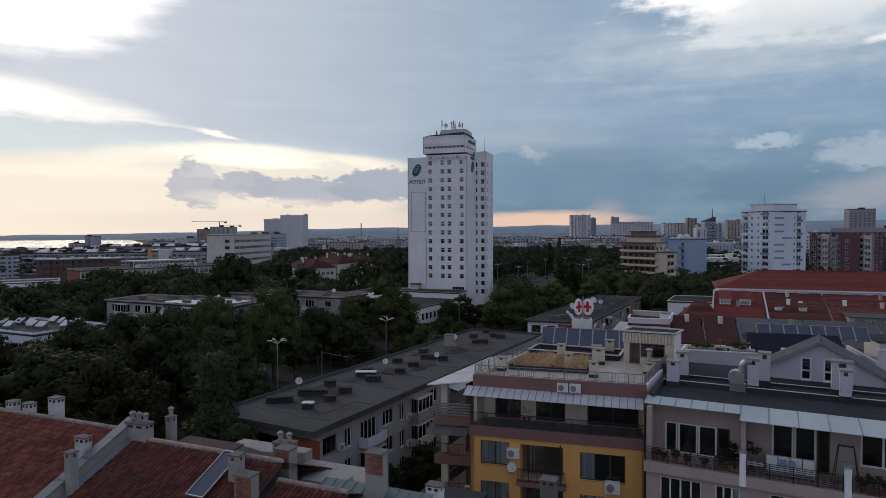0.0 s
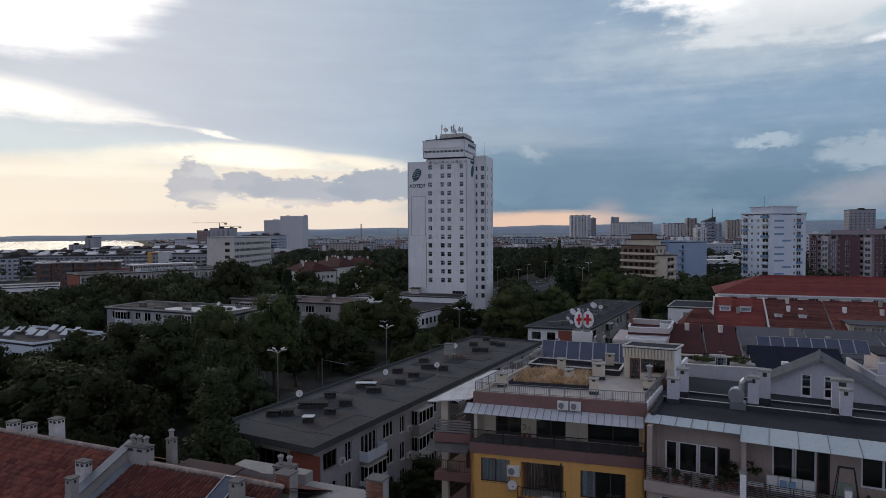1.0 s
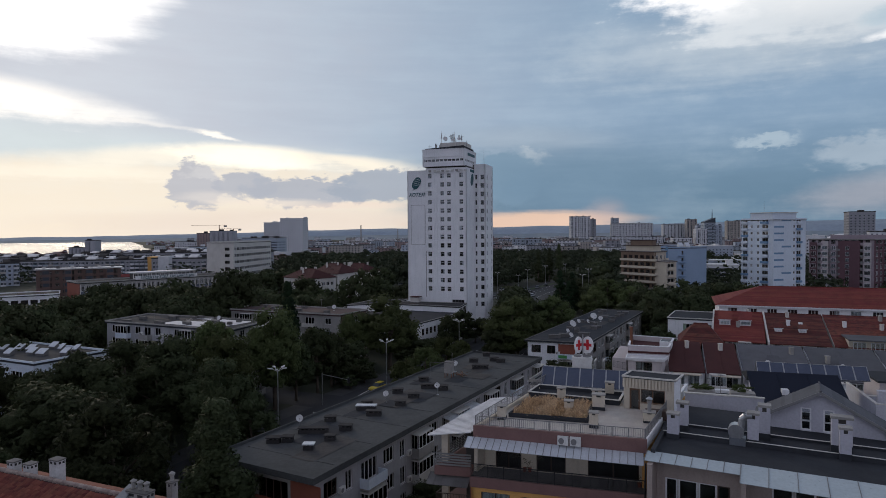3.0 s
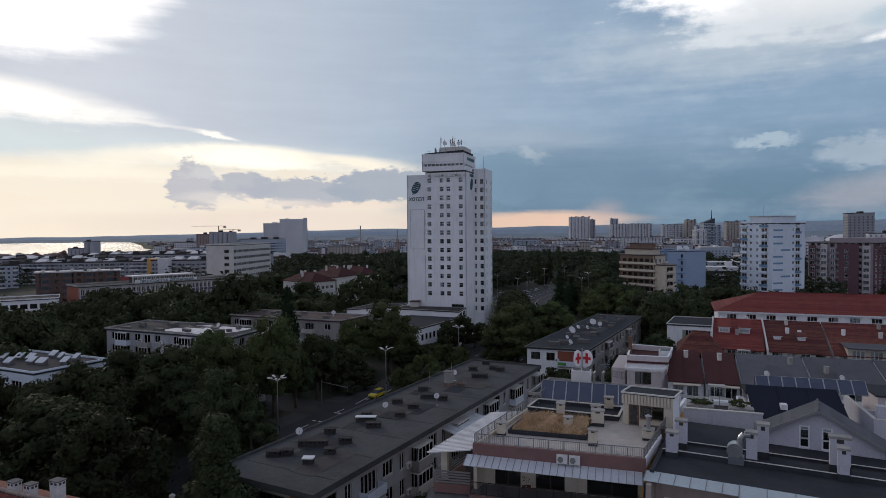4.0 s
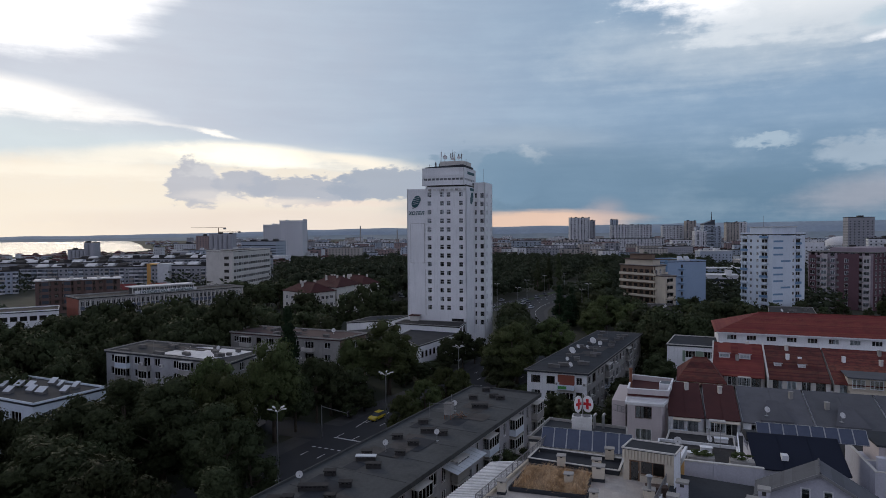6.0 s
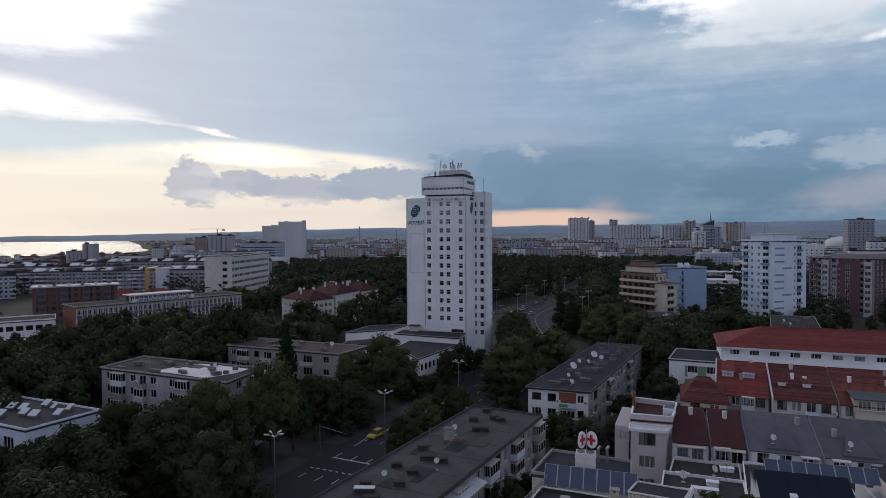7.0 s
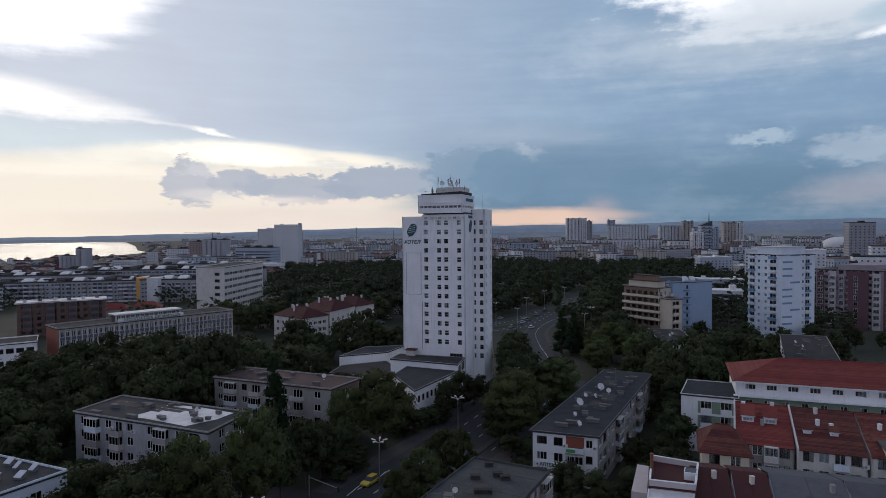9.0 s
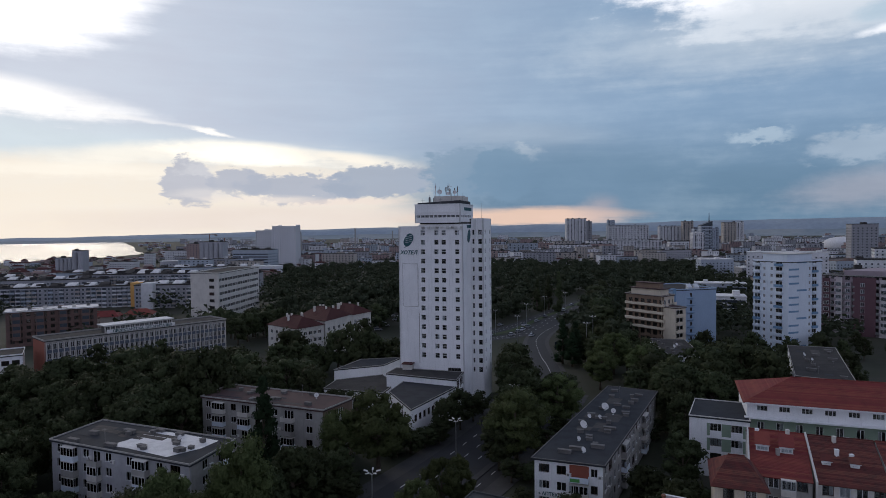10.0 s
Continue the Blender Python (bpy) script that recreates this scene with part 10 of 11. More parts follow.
    g.box(-4.4, -8.2, 12.9, -0.6, 0.2, 13.25)
    part("roof", g, M["dark_roof"], t)
    old_chimney(-0.4, 35.6, 12.0, 14.4, 0.9, 0.7, "white", "low white chimney on a dark roof", 0)
    g = Geo()
    g.lathe([(0.28, 0), (0.24, 0.45), (0.3, 0.45), (0.3, 0.55), (0.2, 0.55)], 12)
    solo("clay_pot", g, M["brick_red"], "red clay flue pot on a dark roof", "flue", m=pose(-2.3, 35.0, 13.25))


near_left()


# ---- things on the flat roof of the long slab ----
def slab_things():
    rng = random.Random(31)
    yaw = 61.5
    spots = [(-17.7, 64.7, 1.7), (-16.3, 65.0, 1.4), (-13.6, 62.6, 1.3), (-14.2, 67.8, 4.0), (-11.9, 65.3, 1.4), (-10.8, 68.7, 1.7), (-9.5, 76.6, 3.0), (-13.1, 72.0, 1.6), (-8.3, 74.2, 2.2), (-9.6, 78.5, 1.6), (-6.2, 84.6, 1.8), (-5.4, 78.4, 1.6), (-3.9, 82.0, 1.8), (-2.0, 87.1, 2.8), (0.0, 86.1, 1.6), (-2.9, 91.3, 1.8),
             (5.1, 104.6, 1.8), (5.9, 99.3, 3.2), (8.6, 105.5, 1.8), (9.6, 104.2, 1.8), (7.6, 109.6, 1.6)]
    for i, (x, y, w) in enumerate(spots):
        w *= 0.8
        lab = "dark brick vent stack with slots on the flat roof"
        t = thing("roof_vent", x, y, 11.1, yaw - 62 + rng.uniform(-3, 3), lab, "vent", "roof vents")
        g = Geo()
        g.box(-w / 2, -0.38, 0, w / 2, 0.38, 0.42, 0.02)
        part("body", g, M["asphalt_roof"], t)
        k = max(2, int(w / 0.45))
        for j in range(k):
            g = Geo()
            u = -w / 2 + w * (j + 0.5) / k
            g.box(u - 0.07, -0.34, 0.42, u + 0.07, 0.34, 0.56)
            part("pier", g, M["dark_concrete"], t)
        g = Geo()
        g.box(-w / 2 - 0.08, -0.46, 0.56, w / 2 + 0.08, 0.46, 0.66, 0.03)
        part("lid", g, M["sheet" if i in (2, 6) else "asphalt_roof"], t, "pale sheet lid" if i in (2, 6) else "")
    for x, y, s in ((-7.3, 79.4, 0.75), (-0.8, 83.6, 0.75), (-16.0, 69.0, 0.8), (1.9, 97.6, 0.85)):
        dish((x, y), 11.1, s, rng.uniform(-30, 20), "pale satellite dish on a mast above the flat roof", 25, 1.3)
    t = thing("water_tank", 0.9, 93.7, 11.1, -20, "rusty white water tank on steel legs", "tank")
    g = Geo()
    g.box(-0.6, -0.6, 0.7, 0.6, 0.6, 2.3, 0.06)
    part("tank", g, M["concrete"], t)
    for x in (-0.5, 0.5):
        for y in (-0.5, 0.5):
            g = Geo()
            g.box(x - 0.05, y - 0.05, 0, x + 0.05, y + 0.05, 0.7)
            part("leg", g, M["rust"], t)
    g = Geo()
    g.box(-0.66, -0.66, 2.3, 0.66, 0.66, 2.38)
    part("lid", g, M["dark_concrete"], t)
    g = Geo()
    g.tube((0.3, 0.5, 2.38), (0.3, 0.5, 3.6), 0.03, n=6)
    part("pipe", g, M["steel"], t)
    t = thing("aerial_frame", -2.0, 94.6, 11.1, 10, "steel aerial frame beside the roof tank", "aerial")
    for x in (0, 2.4):
        g = Geo()
        g.tube((x, 0, 0), (x, 0, 2.2), 0.035, n=6)
        part("upright", g, M["frame_grey"], t)
    for z in (1.2, 2.0):
        g = Geo()
        g.tube((0, 0, z), (2.4, 0, z), 0.025, n=6)
        part("crossbar", g, M["frame_grey"], t)
    t = thing("scrap_pile", 2.7, 94.4, 11.1, 0, "pile of rusty scrap timber and metal on the roof", "scrap")
    for i in range(14):
        g = Geo()
        a = rng.uniform(0, 6.28)
        x, y = rng.uniform(-0.8, 0.8), rng.uniform(-0.6, 0.6)
        g.bar((x, y, 0.05 + 0.05 * i % 0.4), (x + 0.9 * math.cos(a), y + 0.9 * math.sin(a), rng.uniform(0.1, 0.7)), 0.07, 0.05)
        part("piece", g, M["rust" if i % 2 else "wood"], t)
    # balcony roofs on the courtyard side
    t = thing("balcony_canopy", -0.2, 77.3, 0, 61.5, "white sheet canopy over a balcony", "canopy")
    ribbed_sheet(t, [(0, -2.3, 9.35), (8.6, -2.3, 9.35), (8.6, 0.0, 9.9), (0, 0.0, 9.9)], "sheet", 8, "sheet", "", 0.03)
    for i in range(6):
        tree(-6.0 + 3.8 * i + rng.uniform(-0.8, 0.8), 58.5 + 7.2 * i + rng.uniform(-1, 1), rng.uniform(5.5, 8.5), rng.uniform(2.6, 3.4), "near", "leafy courtyard tree with a dense green crown")


slab_things()


# ---- street things ----
def street_lamp(x, y, h, arms=5, yaw=0.0):
    t = thing("street_lamp", x, y, 0.1, yaw, "tall grey street lamp with several lamp heads", "street lamp", "street lamps")
    g = Geo()
    g.tube((0, 0, 0), (0, 0, h - 0.3), 0.13, 0.07, 8)
    part("pole", g, M["steel"], t)

    def head():
        g = Geo()
        g.tube((0, 0, -0.35), (0.9, 0, 0.0), 0.03, n=6)
        g.box(0.75, -0.13, -0.04, 1.5, 0.13, 0.1, 0.05)
        return g.mesh("lamp_head", M["dish"])
    for i in range(arms):
        part("lamp_head", shared("lamphead", head), None, t, m=pose(0, 0, h - 0.1, 0, -8, 360 * i / arms + 20))


for x, y, h in ((-25.1, 94.2, 12.4), (-10.9, 118.9, 12.2), (3.7, 146.2, 12.2), (19.5, 175.0, 12.0), (57.5, 258.0, 15.0), (61.0, 262.0, 17.0), (46.5, 345.0, 12.0), (62.0, 380.0, 12.0), (36.0, 300.0, 12.0), (78.0, 400.0, 12.0), (28.0, 322.0, 12.0)):
    street_lamp(x, y, h, 5, x * 7)


def signal_gantry():
    t = thing("traffic_light", -23.2, 118.8, 0.1, -40, "traffic light on a long mast arm over the street", "traffic light")
    g = Geo()
    g.tube((0, 0, 0), (0, 0, 6.2), 0.1, 0.08, 8)
    part("pole", g, M["steel"], t)
    g = Geo()
    g.tube((0, 0, 5.9), (7.6, 0, 5.9), 0.06, 0.045, 8)
    part("arm", g, M["steel"], t)
    g = Geo()
    g.box(7.4, -0.15, 5.3, 7.75, 0.15, 6.3, 0.03)
    b = part("signal_box", g, M["black"], t)
    for k in range(3):
        g = Geo()
        g.tube((7.57, -0.19, 5.5 + 0.3 * k), (7.57, -0.15, 5.5 + 0.3 * k), 0.1, n=10)
        part("lens", g, M["frame_grey"], b)


signal_gantry()


def car(x, y, yaw, paint, label, z=0.13):
    """A hatchback: lower body, cabin, glass, lamps and four wheels."""
    t = thing("car", x, y, z, yaw, label, "car", "cars")
    g = Geo()
    prof = [(-2.1, 0.35), (2.1, 0.32), (2.15, 0.62), (1.95, 0.80), (1.0, 0.92), (-1.9, 0.95), (-2.12, 0.85)]
    n = len(prof)
    g.v = [(px, s * 0.86, pz) for s in (-1, 1) for px, pz in prof]
    g.f = [tuple(range(n)), tuple(range(2 * n - 1, n - 1, -1))] + [(i, n + i, n + (i + 1) % n, (i + 1) % n) for i in range(n)]
    body = part("body", g, M[paint], t)
    g = Geo()
    lo, hi = [(-1.95, 0.95), (1.0, 0.93)], [(-1.6, 1.48), (0.25, 1.48)]
    g.v = [(lo[0][0], -0.8, lo[0][1]), (lo[1][0], -0.8, lo[1][1]), (lo[1][0], 0.8, lo[1][1]), (lo[0][0], 0.8, lo[0][1]), (hi[0][0], -0.62, hi[0][1]), (hi[1][0], -0.62, hi[1][1]), (hi[1][0], 0.62, hi[1][1]), (hi[0][0], 0.62, hi[0][1])]
    g.f = [(3, 2, 1, 0), (4, 5, 6, 7), (0, 1, 5, 4), (1, 2, 6, 5), (2, 3, 7, 6), (3, 0, 4, 7)]
    part("cabin_glass", g, M["farglass"], t)
    g = Geo()
    g.box(-1.62, -0.63, 1.485, 0.27, 0.63, 1.53, 0.06)
    part("roof", g, M[paint], t)
    for sx in (-1.3, 1.3):
        for sy in (-1, 1):
            g = Geo()
            g.tube((sx, sy * 0.72, 0.32), (sx, sy * 0.89, 0.32), 0.32, n=14)
            w = part("tyre", g, M["rubber"], t)
            if y > 300:
                continue
            g = Geo()
            g.tube((sx, sy * 0.885, 0.32), (sx, sy * 0.905, 0.32), 0.19, n=10)
            part("rim", g, M["steel"], w)
    for sy in (-0.62, 0.62) if y < 300 else ():
        g = Geo()
        g.box(2.1, sy - 0.16, 0.58, 2.17, sy + 0.16, 0.72)
        part("headlight", g, M["dish"], body)
    return t


car(-13.8, 129.9, -119, "taxi", "yellow taxi hatchback on the boulevard")
for x, y, yaw, lab in ((45.8, 348.6, 60, "pale car on the boulevard"), (54.5, 361.9, 60, "dark car on the boulevard"), (39.8, 327.5, 62, "white van-like car on the boulevard"), (75.6, 415.3, 58, "pale car on the boulevard"), (46.6, 140.1, 20, "pale car parked between the houses"), (44.0, 146.0, 40, "car parked between the houses"), (-31.1, 338.0, 10, "car in a car park"), (-28.5, 352.0, 10, "car in a car park"), (-33.5, 345.0, 10, "car in a car park"), (-30.5, 360.0, 12, "car in a car park"), (-24.0, 372.0, 15, "pale car in a car park"), (-20.0, 380.0, 15, "pale car in a car park"), (-26.0, 388.0, 12, "pale car in a car park"), (-18.0, 366.0, 10, "pale car in a car park"), (24.9, 317.3, 62, "white car on the boulevard"), (47.5, 134.0, 70, "car parked between the houses"), (12.0, 128.0, 62, "pale car on the boulevard"), (35.4, 318.6, 62, "car driving along the boulevard"), (42.8, 333.4, 62, "car driving along the boulevard"), (78.3, 405.5, 58, "car driving along the boulevard"), (44.9, 316.3, 62, "car driving along the boulevard"), (32.9, 349.1, 60, "car driving along the boulevard"), (62.1, 379.1, 60, "car driving along the boulevard"), (47.0, 342.3, 62, "car driving along the boulevard"), (88.6, 430.6, 55, "car driving along the boulevard")):
    car(x, y, yaw, "carpaint", lab)
t = thing("billboard", 49.5, 268.0, 0, -10, "dark billboard beside the boulevard", "billboard")
g = Geo()
g.box(-2.4, -0.12, 3.0, 2.4, 0.12, 6.0)
part("panel", g, M["navy_roof"], t)
for x in (-1.2, 1.2):
    g = Geo()
    g.tube((x, 0.2, 0), (x, 0.2, 5.5), 0.1, n=7)
    part("post", g, M["steel"], t)


# ---- the town further off ----
# far wall paints; the pale and grey ones are blued a little for haze
WALLS = [surface("far_wall_" + n, c, tuple(k * 0.8 for k in c), 0.9, 0.05, 0.6, 0.7, 0.0, vary=0.12) for n, c in (("pale", (0.62, 0.63, 0.65)), ("grey", (0.34, 0.345, 0.37)), ("buff", (0.42, 0.385, 0.35)), ("rose", (0.32, 0.24, 0.23)), ("blue", (0.38, 0.43, 0.49)))]
ROOFS = [M["farroof"], M["asphalt_roof"], M["maroon_roof"], M["asphalt_roof"], M["white_roof"]]


def far_building(x, y, w, d, h, yaw, wallmat, roofmat, rng, name="town_building", label="distant apartment building with rows of windows", pitched=False, bays=True, group="distant town buildings", floor=3.0, ribbon=False):
    t = thing(name, x, y, lie(x, y) - 0.5, yaw, label, "building", group)
    g = Geo()
    g.box(-w / 2, -d / 2, 0, w / 2, d / 2, h)
    part("body", g, wallmat, t)
    g = Geo()
    if pitched:
        o = 0.6
        g.v = [(-w / 2 - o, -d / 2 - o, h), (w / 2 + o, -d / 2 - o, h), (w / 2 + o, d / 2 + o, h), (-w / 2 - o, d / 2 + o, h), (-w / 2 + d * 0.3, 0, h + d * 0.25), (w / 2 - d * 0.3, 0, h + d * 0.25)]
        g.f = [(3, 2, 1, 0), (0, 1, 5, 4), (1, 2, 5), (2, 3, 4, 5), (3, 0, 4)]
    else:
        g.box(-w / 2 - 0.3, -d / 2 - 0.3, h, w / 2 + 0.3, d / 2 + 0.3, h + 0.7)
        for i in range(max(1, int(w / 14))):
            u = -w / 2 + w * (i + rng.random()) / max(1, int(w / 14))
            g.box(u, -d * 0.2, h + 0.7, u + rng.uniform(2, 5), d * 0.2, h + rng.uniform(1.6, 3.4))
    part("roof", g, roofmat, t)
    fr, bl = Geo(), Geo()
    n, k = max(2, int(w / 3.8)), max(1, int((h - 0.8) / floor))
    for j in range(k):
        z = 1.0 + floor * j
        if ribbon:
            fr.box(-w / 2 + 0.6, -d / 2 - 0.06, z, w / 2 - 0.6, -d / 2 + 0.1, z + 1.5)
        else:
            for i in range(n):
                u = -w / 2 + w * (i + 0.5) / n
                q = rng.random()
                fr.box(u - 0.65, -d / 2 - 0.06, z + 0.1, u + 0.65, -d / 2 + 0.1, z + 1.45)
                if bays and q < 0.5:
                    bl.box(u - 1.3, -d / 2 - 1.1, z - 0.7, u + 1.3, -d / 2 - 0.061, z + 0.35)
        m = max(1, int(d / 3.6))
        for i in range(m):
            v = -d / 2 + d * (i + 0.5) / m
            for s in ((-1,) if x > 0 else (1,)):
                x0 = s * w / 2
                fr.box(min(x0, x0 + s * 0.06), v - 0.65, z, max(x0, x0 + s * 0.06), v + 0.65, z + 1.5)
    if y > 1200:
        for i in range(max(2, int(w / 9))):
            u = -w / 2 + w * (i + 0.5) / max(2, int(w / 9))
            fr.box(u - 1.5, -d / 2 - 0.12, 2.0, u + 1.5, -d / 2 + 0.1, h - 1.0)
            for j in range(int(h / 6)):
                if rng.random() < 0.8:
                    bl.box(u - 2.6, -d / 2 - 0.9, 3.0 + 6 * j, u + 2.6, -d / 2 - 0.121, 5.2 + 6 * j)
    if name == "grain_silo":
        for i in range(max(2, int(w / 6.4))):
            c = Geo()
            r = w / max(2, int(w / 6.4)) / 2
            c.tube((-w / 2 + r * (2 * i + 1), -d / 2 - 0.2, 0), (-w / 2 + r * (2 * i + 1), -d / 2 - 0.2, h - 1.5), r * 0.97, n=12)
            part("silo_cell", c, wallmat, t)
        return t
    if name == "panel_block":
        panel_front(t, w, d, h, rng)
        return t
    part("glazing", fr, M["farglass"], t, kind="stuff")
    if bl.v:
        part("balcony_front", bl, wallmat, t, kind="stuff")
    return t


def panel_front(t, w, d, h, rng):
    """A prefabricated front: loggias, glazed balconies and windows in uneven order, with joints between the panels."""
    glass, pale, blue, drab, joint = Geo(), Geo(), Geo(), Geo(), Geo()
    n, k = int(w / 3.3), int((h - 0.6) / 2.8)
    kinds = [rng.choice("lgwlw") for _ in range(n)]
    for i in range(n):
        u = -w / 2 + w * (i + 0.5) / n
        if i % 4 == 0:
            joint.box(u - 1.62, -d / 2 - 0.12, 0, u - 1.5, -d / 2 + 0.05, h)
        for j in range(k):
            z = 0.5 + 2.8 * j
            front = rng.choice((pale, pale, blue, drab))
            if kinds[i] == "w":
                pale.box(u - 0.85, -d / 2 - 0.05, z + 0.75, u + 0.85, -d / 2 + 0.05, z + 2.25)
                glass.box(u - 0.74, -d / 2 - 0.09, z + 0.85, u + 0.74, -d / 2 + 0.05, z + 2.15)
            else:
                y0 = -d / 2 - 1.1
                front.box(u - 1.45, y0, z - 0.1, u + 1.45, y0 + 0.1, z + 0.95)
                front.box(u - 1.45, y0 + 0.1, z - 0.1, u + 1.45, -d / 2 - 0.003, z + 0.05)
                if kinds[i] == "g" or rng.random() < 0.4:
                    glass.box(u - 1.38, y0 + 0.06, z + 0.95, u + 1.38, -d / 2 - 0.003, z + 2.35)
                    for q in (-0.7, 0.0, 0.7):
                        pale.box(u + q - 0.05, y0 + 0.02, z + 0.95, u + q + 0.05, y0 + 0.12, z + 2.35)
                    front.box(u - 1.45, y0, z + 2.35, u + 1.45, -d / 2 - 0.003, z + 2.5)
                else:
                    glass.box(u - 1.3, -d / 2 - 0.05, z + 0.1, u + 1.3, -d / 2 + 0.05, z + 2.4)
    for g, mat, name in ((glass, M["farglass"], "glazing"), (pale, WALLS[0], "balcony_front"), (blue, WALLS[4], "balcony_front"), (drab, WALLS[2], "balcony_front"), (joint, WALLS[1], "panel_joint")):
        if g.v:
            part(name, g, mat, t, kind="stuff")


SHORE = [(-960, 1395), (-905, 1508), (-868, 1583), (-865, 1745), (-873, 1903), (-1023, 2137), (-1300, 2700), (-2000, 4000), (-2300, 4500)]


def in_lake(x, y, margin):
    """True on the water or within the margin of its shore."""
    if y < 1395 - margin:
        return False
    if y < 1395:
        return x < -960 + margin
    for (x0, y0), (x1, y1) in zip(SHORE, SHORE[1:]):
        if y0 <= y <= y1:
            return x < x0 + (x1 - x0) * (y - y0) / (y1 - y0) + margin
    return True


def far_quarters():
    """The crowd of small houses and blocks between the landmarks and the hills."""
    rng = random.Random(57)
    holder = thing("far_quarter", 0, 0, 0, 0, "crowd of small distant houses and blocks", "town", kind="stuff")
    wallg, roofg, glassg = [Geo() for _ in WALLS], [Geo(), Geo(), Geo()], Geo()
    made = 0
    while made < 1150:
        d = 820 * (4.6 ** rng.random())
        a = radians(rng.uniform(-38, 39))
        deg = math.degrees(a)
        x, y = d * math.sin(a), d * math.cos(a)
        if in_lake(x, y, 40) or (-15 < deg < 23 and d < 1080) or (deg < -25 and d < 1000):
            continue
        made += 1
        z = lie(x, y) - 0.5
        low = rng.random() < 0.55 or deg < -22
        w, dp, h = (rng.uniform(9, 20), rng.uniform(9, 13), rng.uniform(5, 11)) if low else (rng.uniform(20, 60), rng.uniform(11, 15), rng.choice((13, 16, 19, 22, 25)))
        yaw = rng.gauss(0, 0.35)
        c, s = math.cos(yaw), math.sin(yaw)

        def at(u, v, q):
            return (x + c * u - s * v, y + s * u + c * v, z + q)

        def crate(g, u0, v0, q0, u1, v1, q1):
            p = [at(u, v, q) for q in (q0, q1) for u, v in ((u0, v0), (u1, v0), (u1, v1), (u0, v1))]
            for f in ((0, 1, 5, 4), (1, 2, 6, 5), (2, 3, 7, 6), (3, 0, 4, 7), (4, 5, 6, 7)):
                g.quad(*[p[k] for k in f])
        crate(wallg[rng.choice((0, 0, 1, 2, 3, 4))], -w / 2, -dp / 2, 0, w / 2, dp / 2, h)
        if low:
            g = roofg[rng.choice((0, 2, 2))]
            e = [at(u, v, h - 0.1) for u, v in ((-w / 2 - 0.5, -dp / 2 - 0.5), (w / 2 + 0.5, -dp / 2 - 0.5), (w / 2 + 0.5, dp / 2 + 0.5), (-w / 2 - 0.5, dp / 2 + 0.5))]
            r0, r1 = at(-w / 2 + dp * 0.3, 0, h + dp * 0.26), at(w / 2 - dp * 0.3, 0, h + dp * 0.26)
            g.quad(e[0], e[1], r1, r0), g.quad(e[2], e[3], r0, r1), g.quad(e[1], e[2], r1), g.quad(e[3], e[0], r0)
        else:
            crate(roofg[1], -w / 2 - 0.3, -dp / 2 - 0.3, h, w / 2 + 0.3, dp / 2 + 0.3, h + 0.6)
            u = rng.uniform(-w / 3, w / 4)
            crate(wallg[0], u, -2, h + 0.6, u + 4, 2, h + 3)
        n = max(2, int(w / 5.5))
        for j in range(int(h / 3.0)):
            for i in range(n):
                u = -w / 2 + w * (i + 0.5) / n
                p = [at(u - 1.0, -dp / 2 - 0.08, 1.0 + 3 * j), at(u + 1.0, -dp / 2 - 0.08, 1.0 + 3 * j), at(u + 1.0, -dp / 2 - 0.08, 2.5 + 3 * j), at(u - 1.0, -dp / 2 - 0.08, 2.5 + 3 * j)]
                glassg.quad(*p)
    for g, mat in zip(wallg, WALLS):
        part("far_walls", g, mat, holder, kind="stuff")
    for g, mat in zip(roofg, (M["farroof"], M["asphalt_roof"], M["maroon_roof"])):
        part("far_roofs", g, mat, holder, kind="stuff")
    part("far_glazing", glassg, M["farglass"], holder, kind="stuff")


far_quarters()


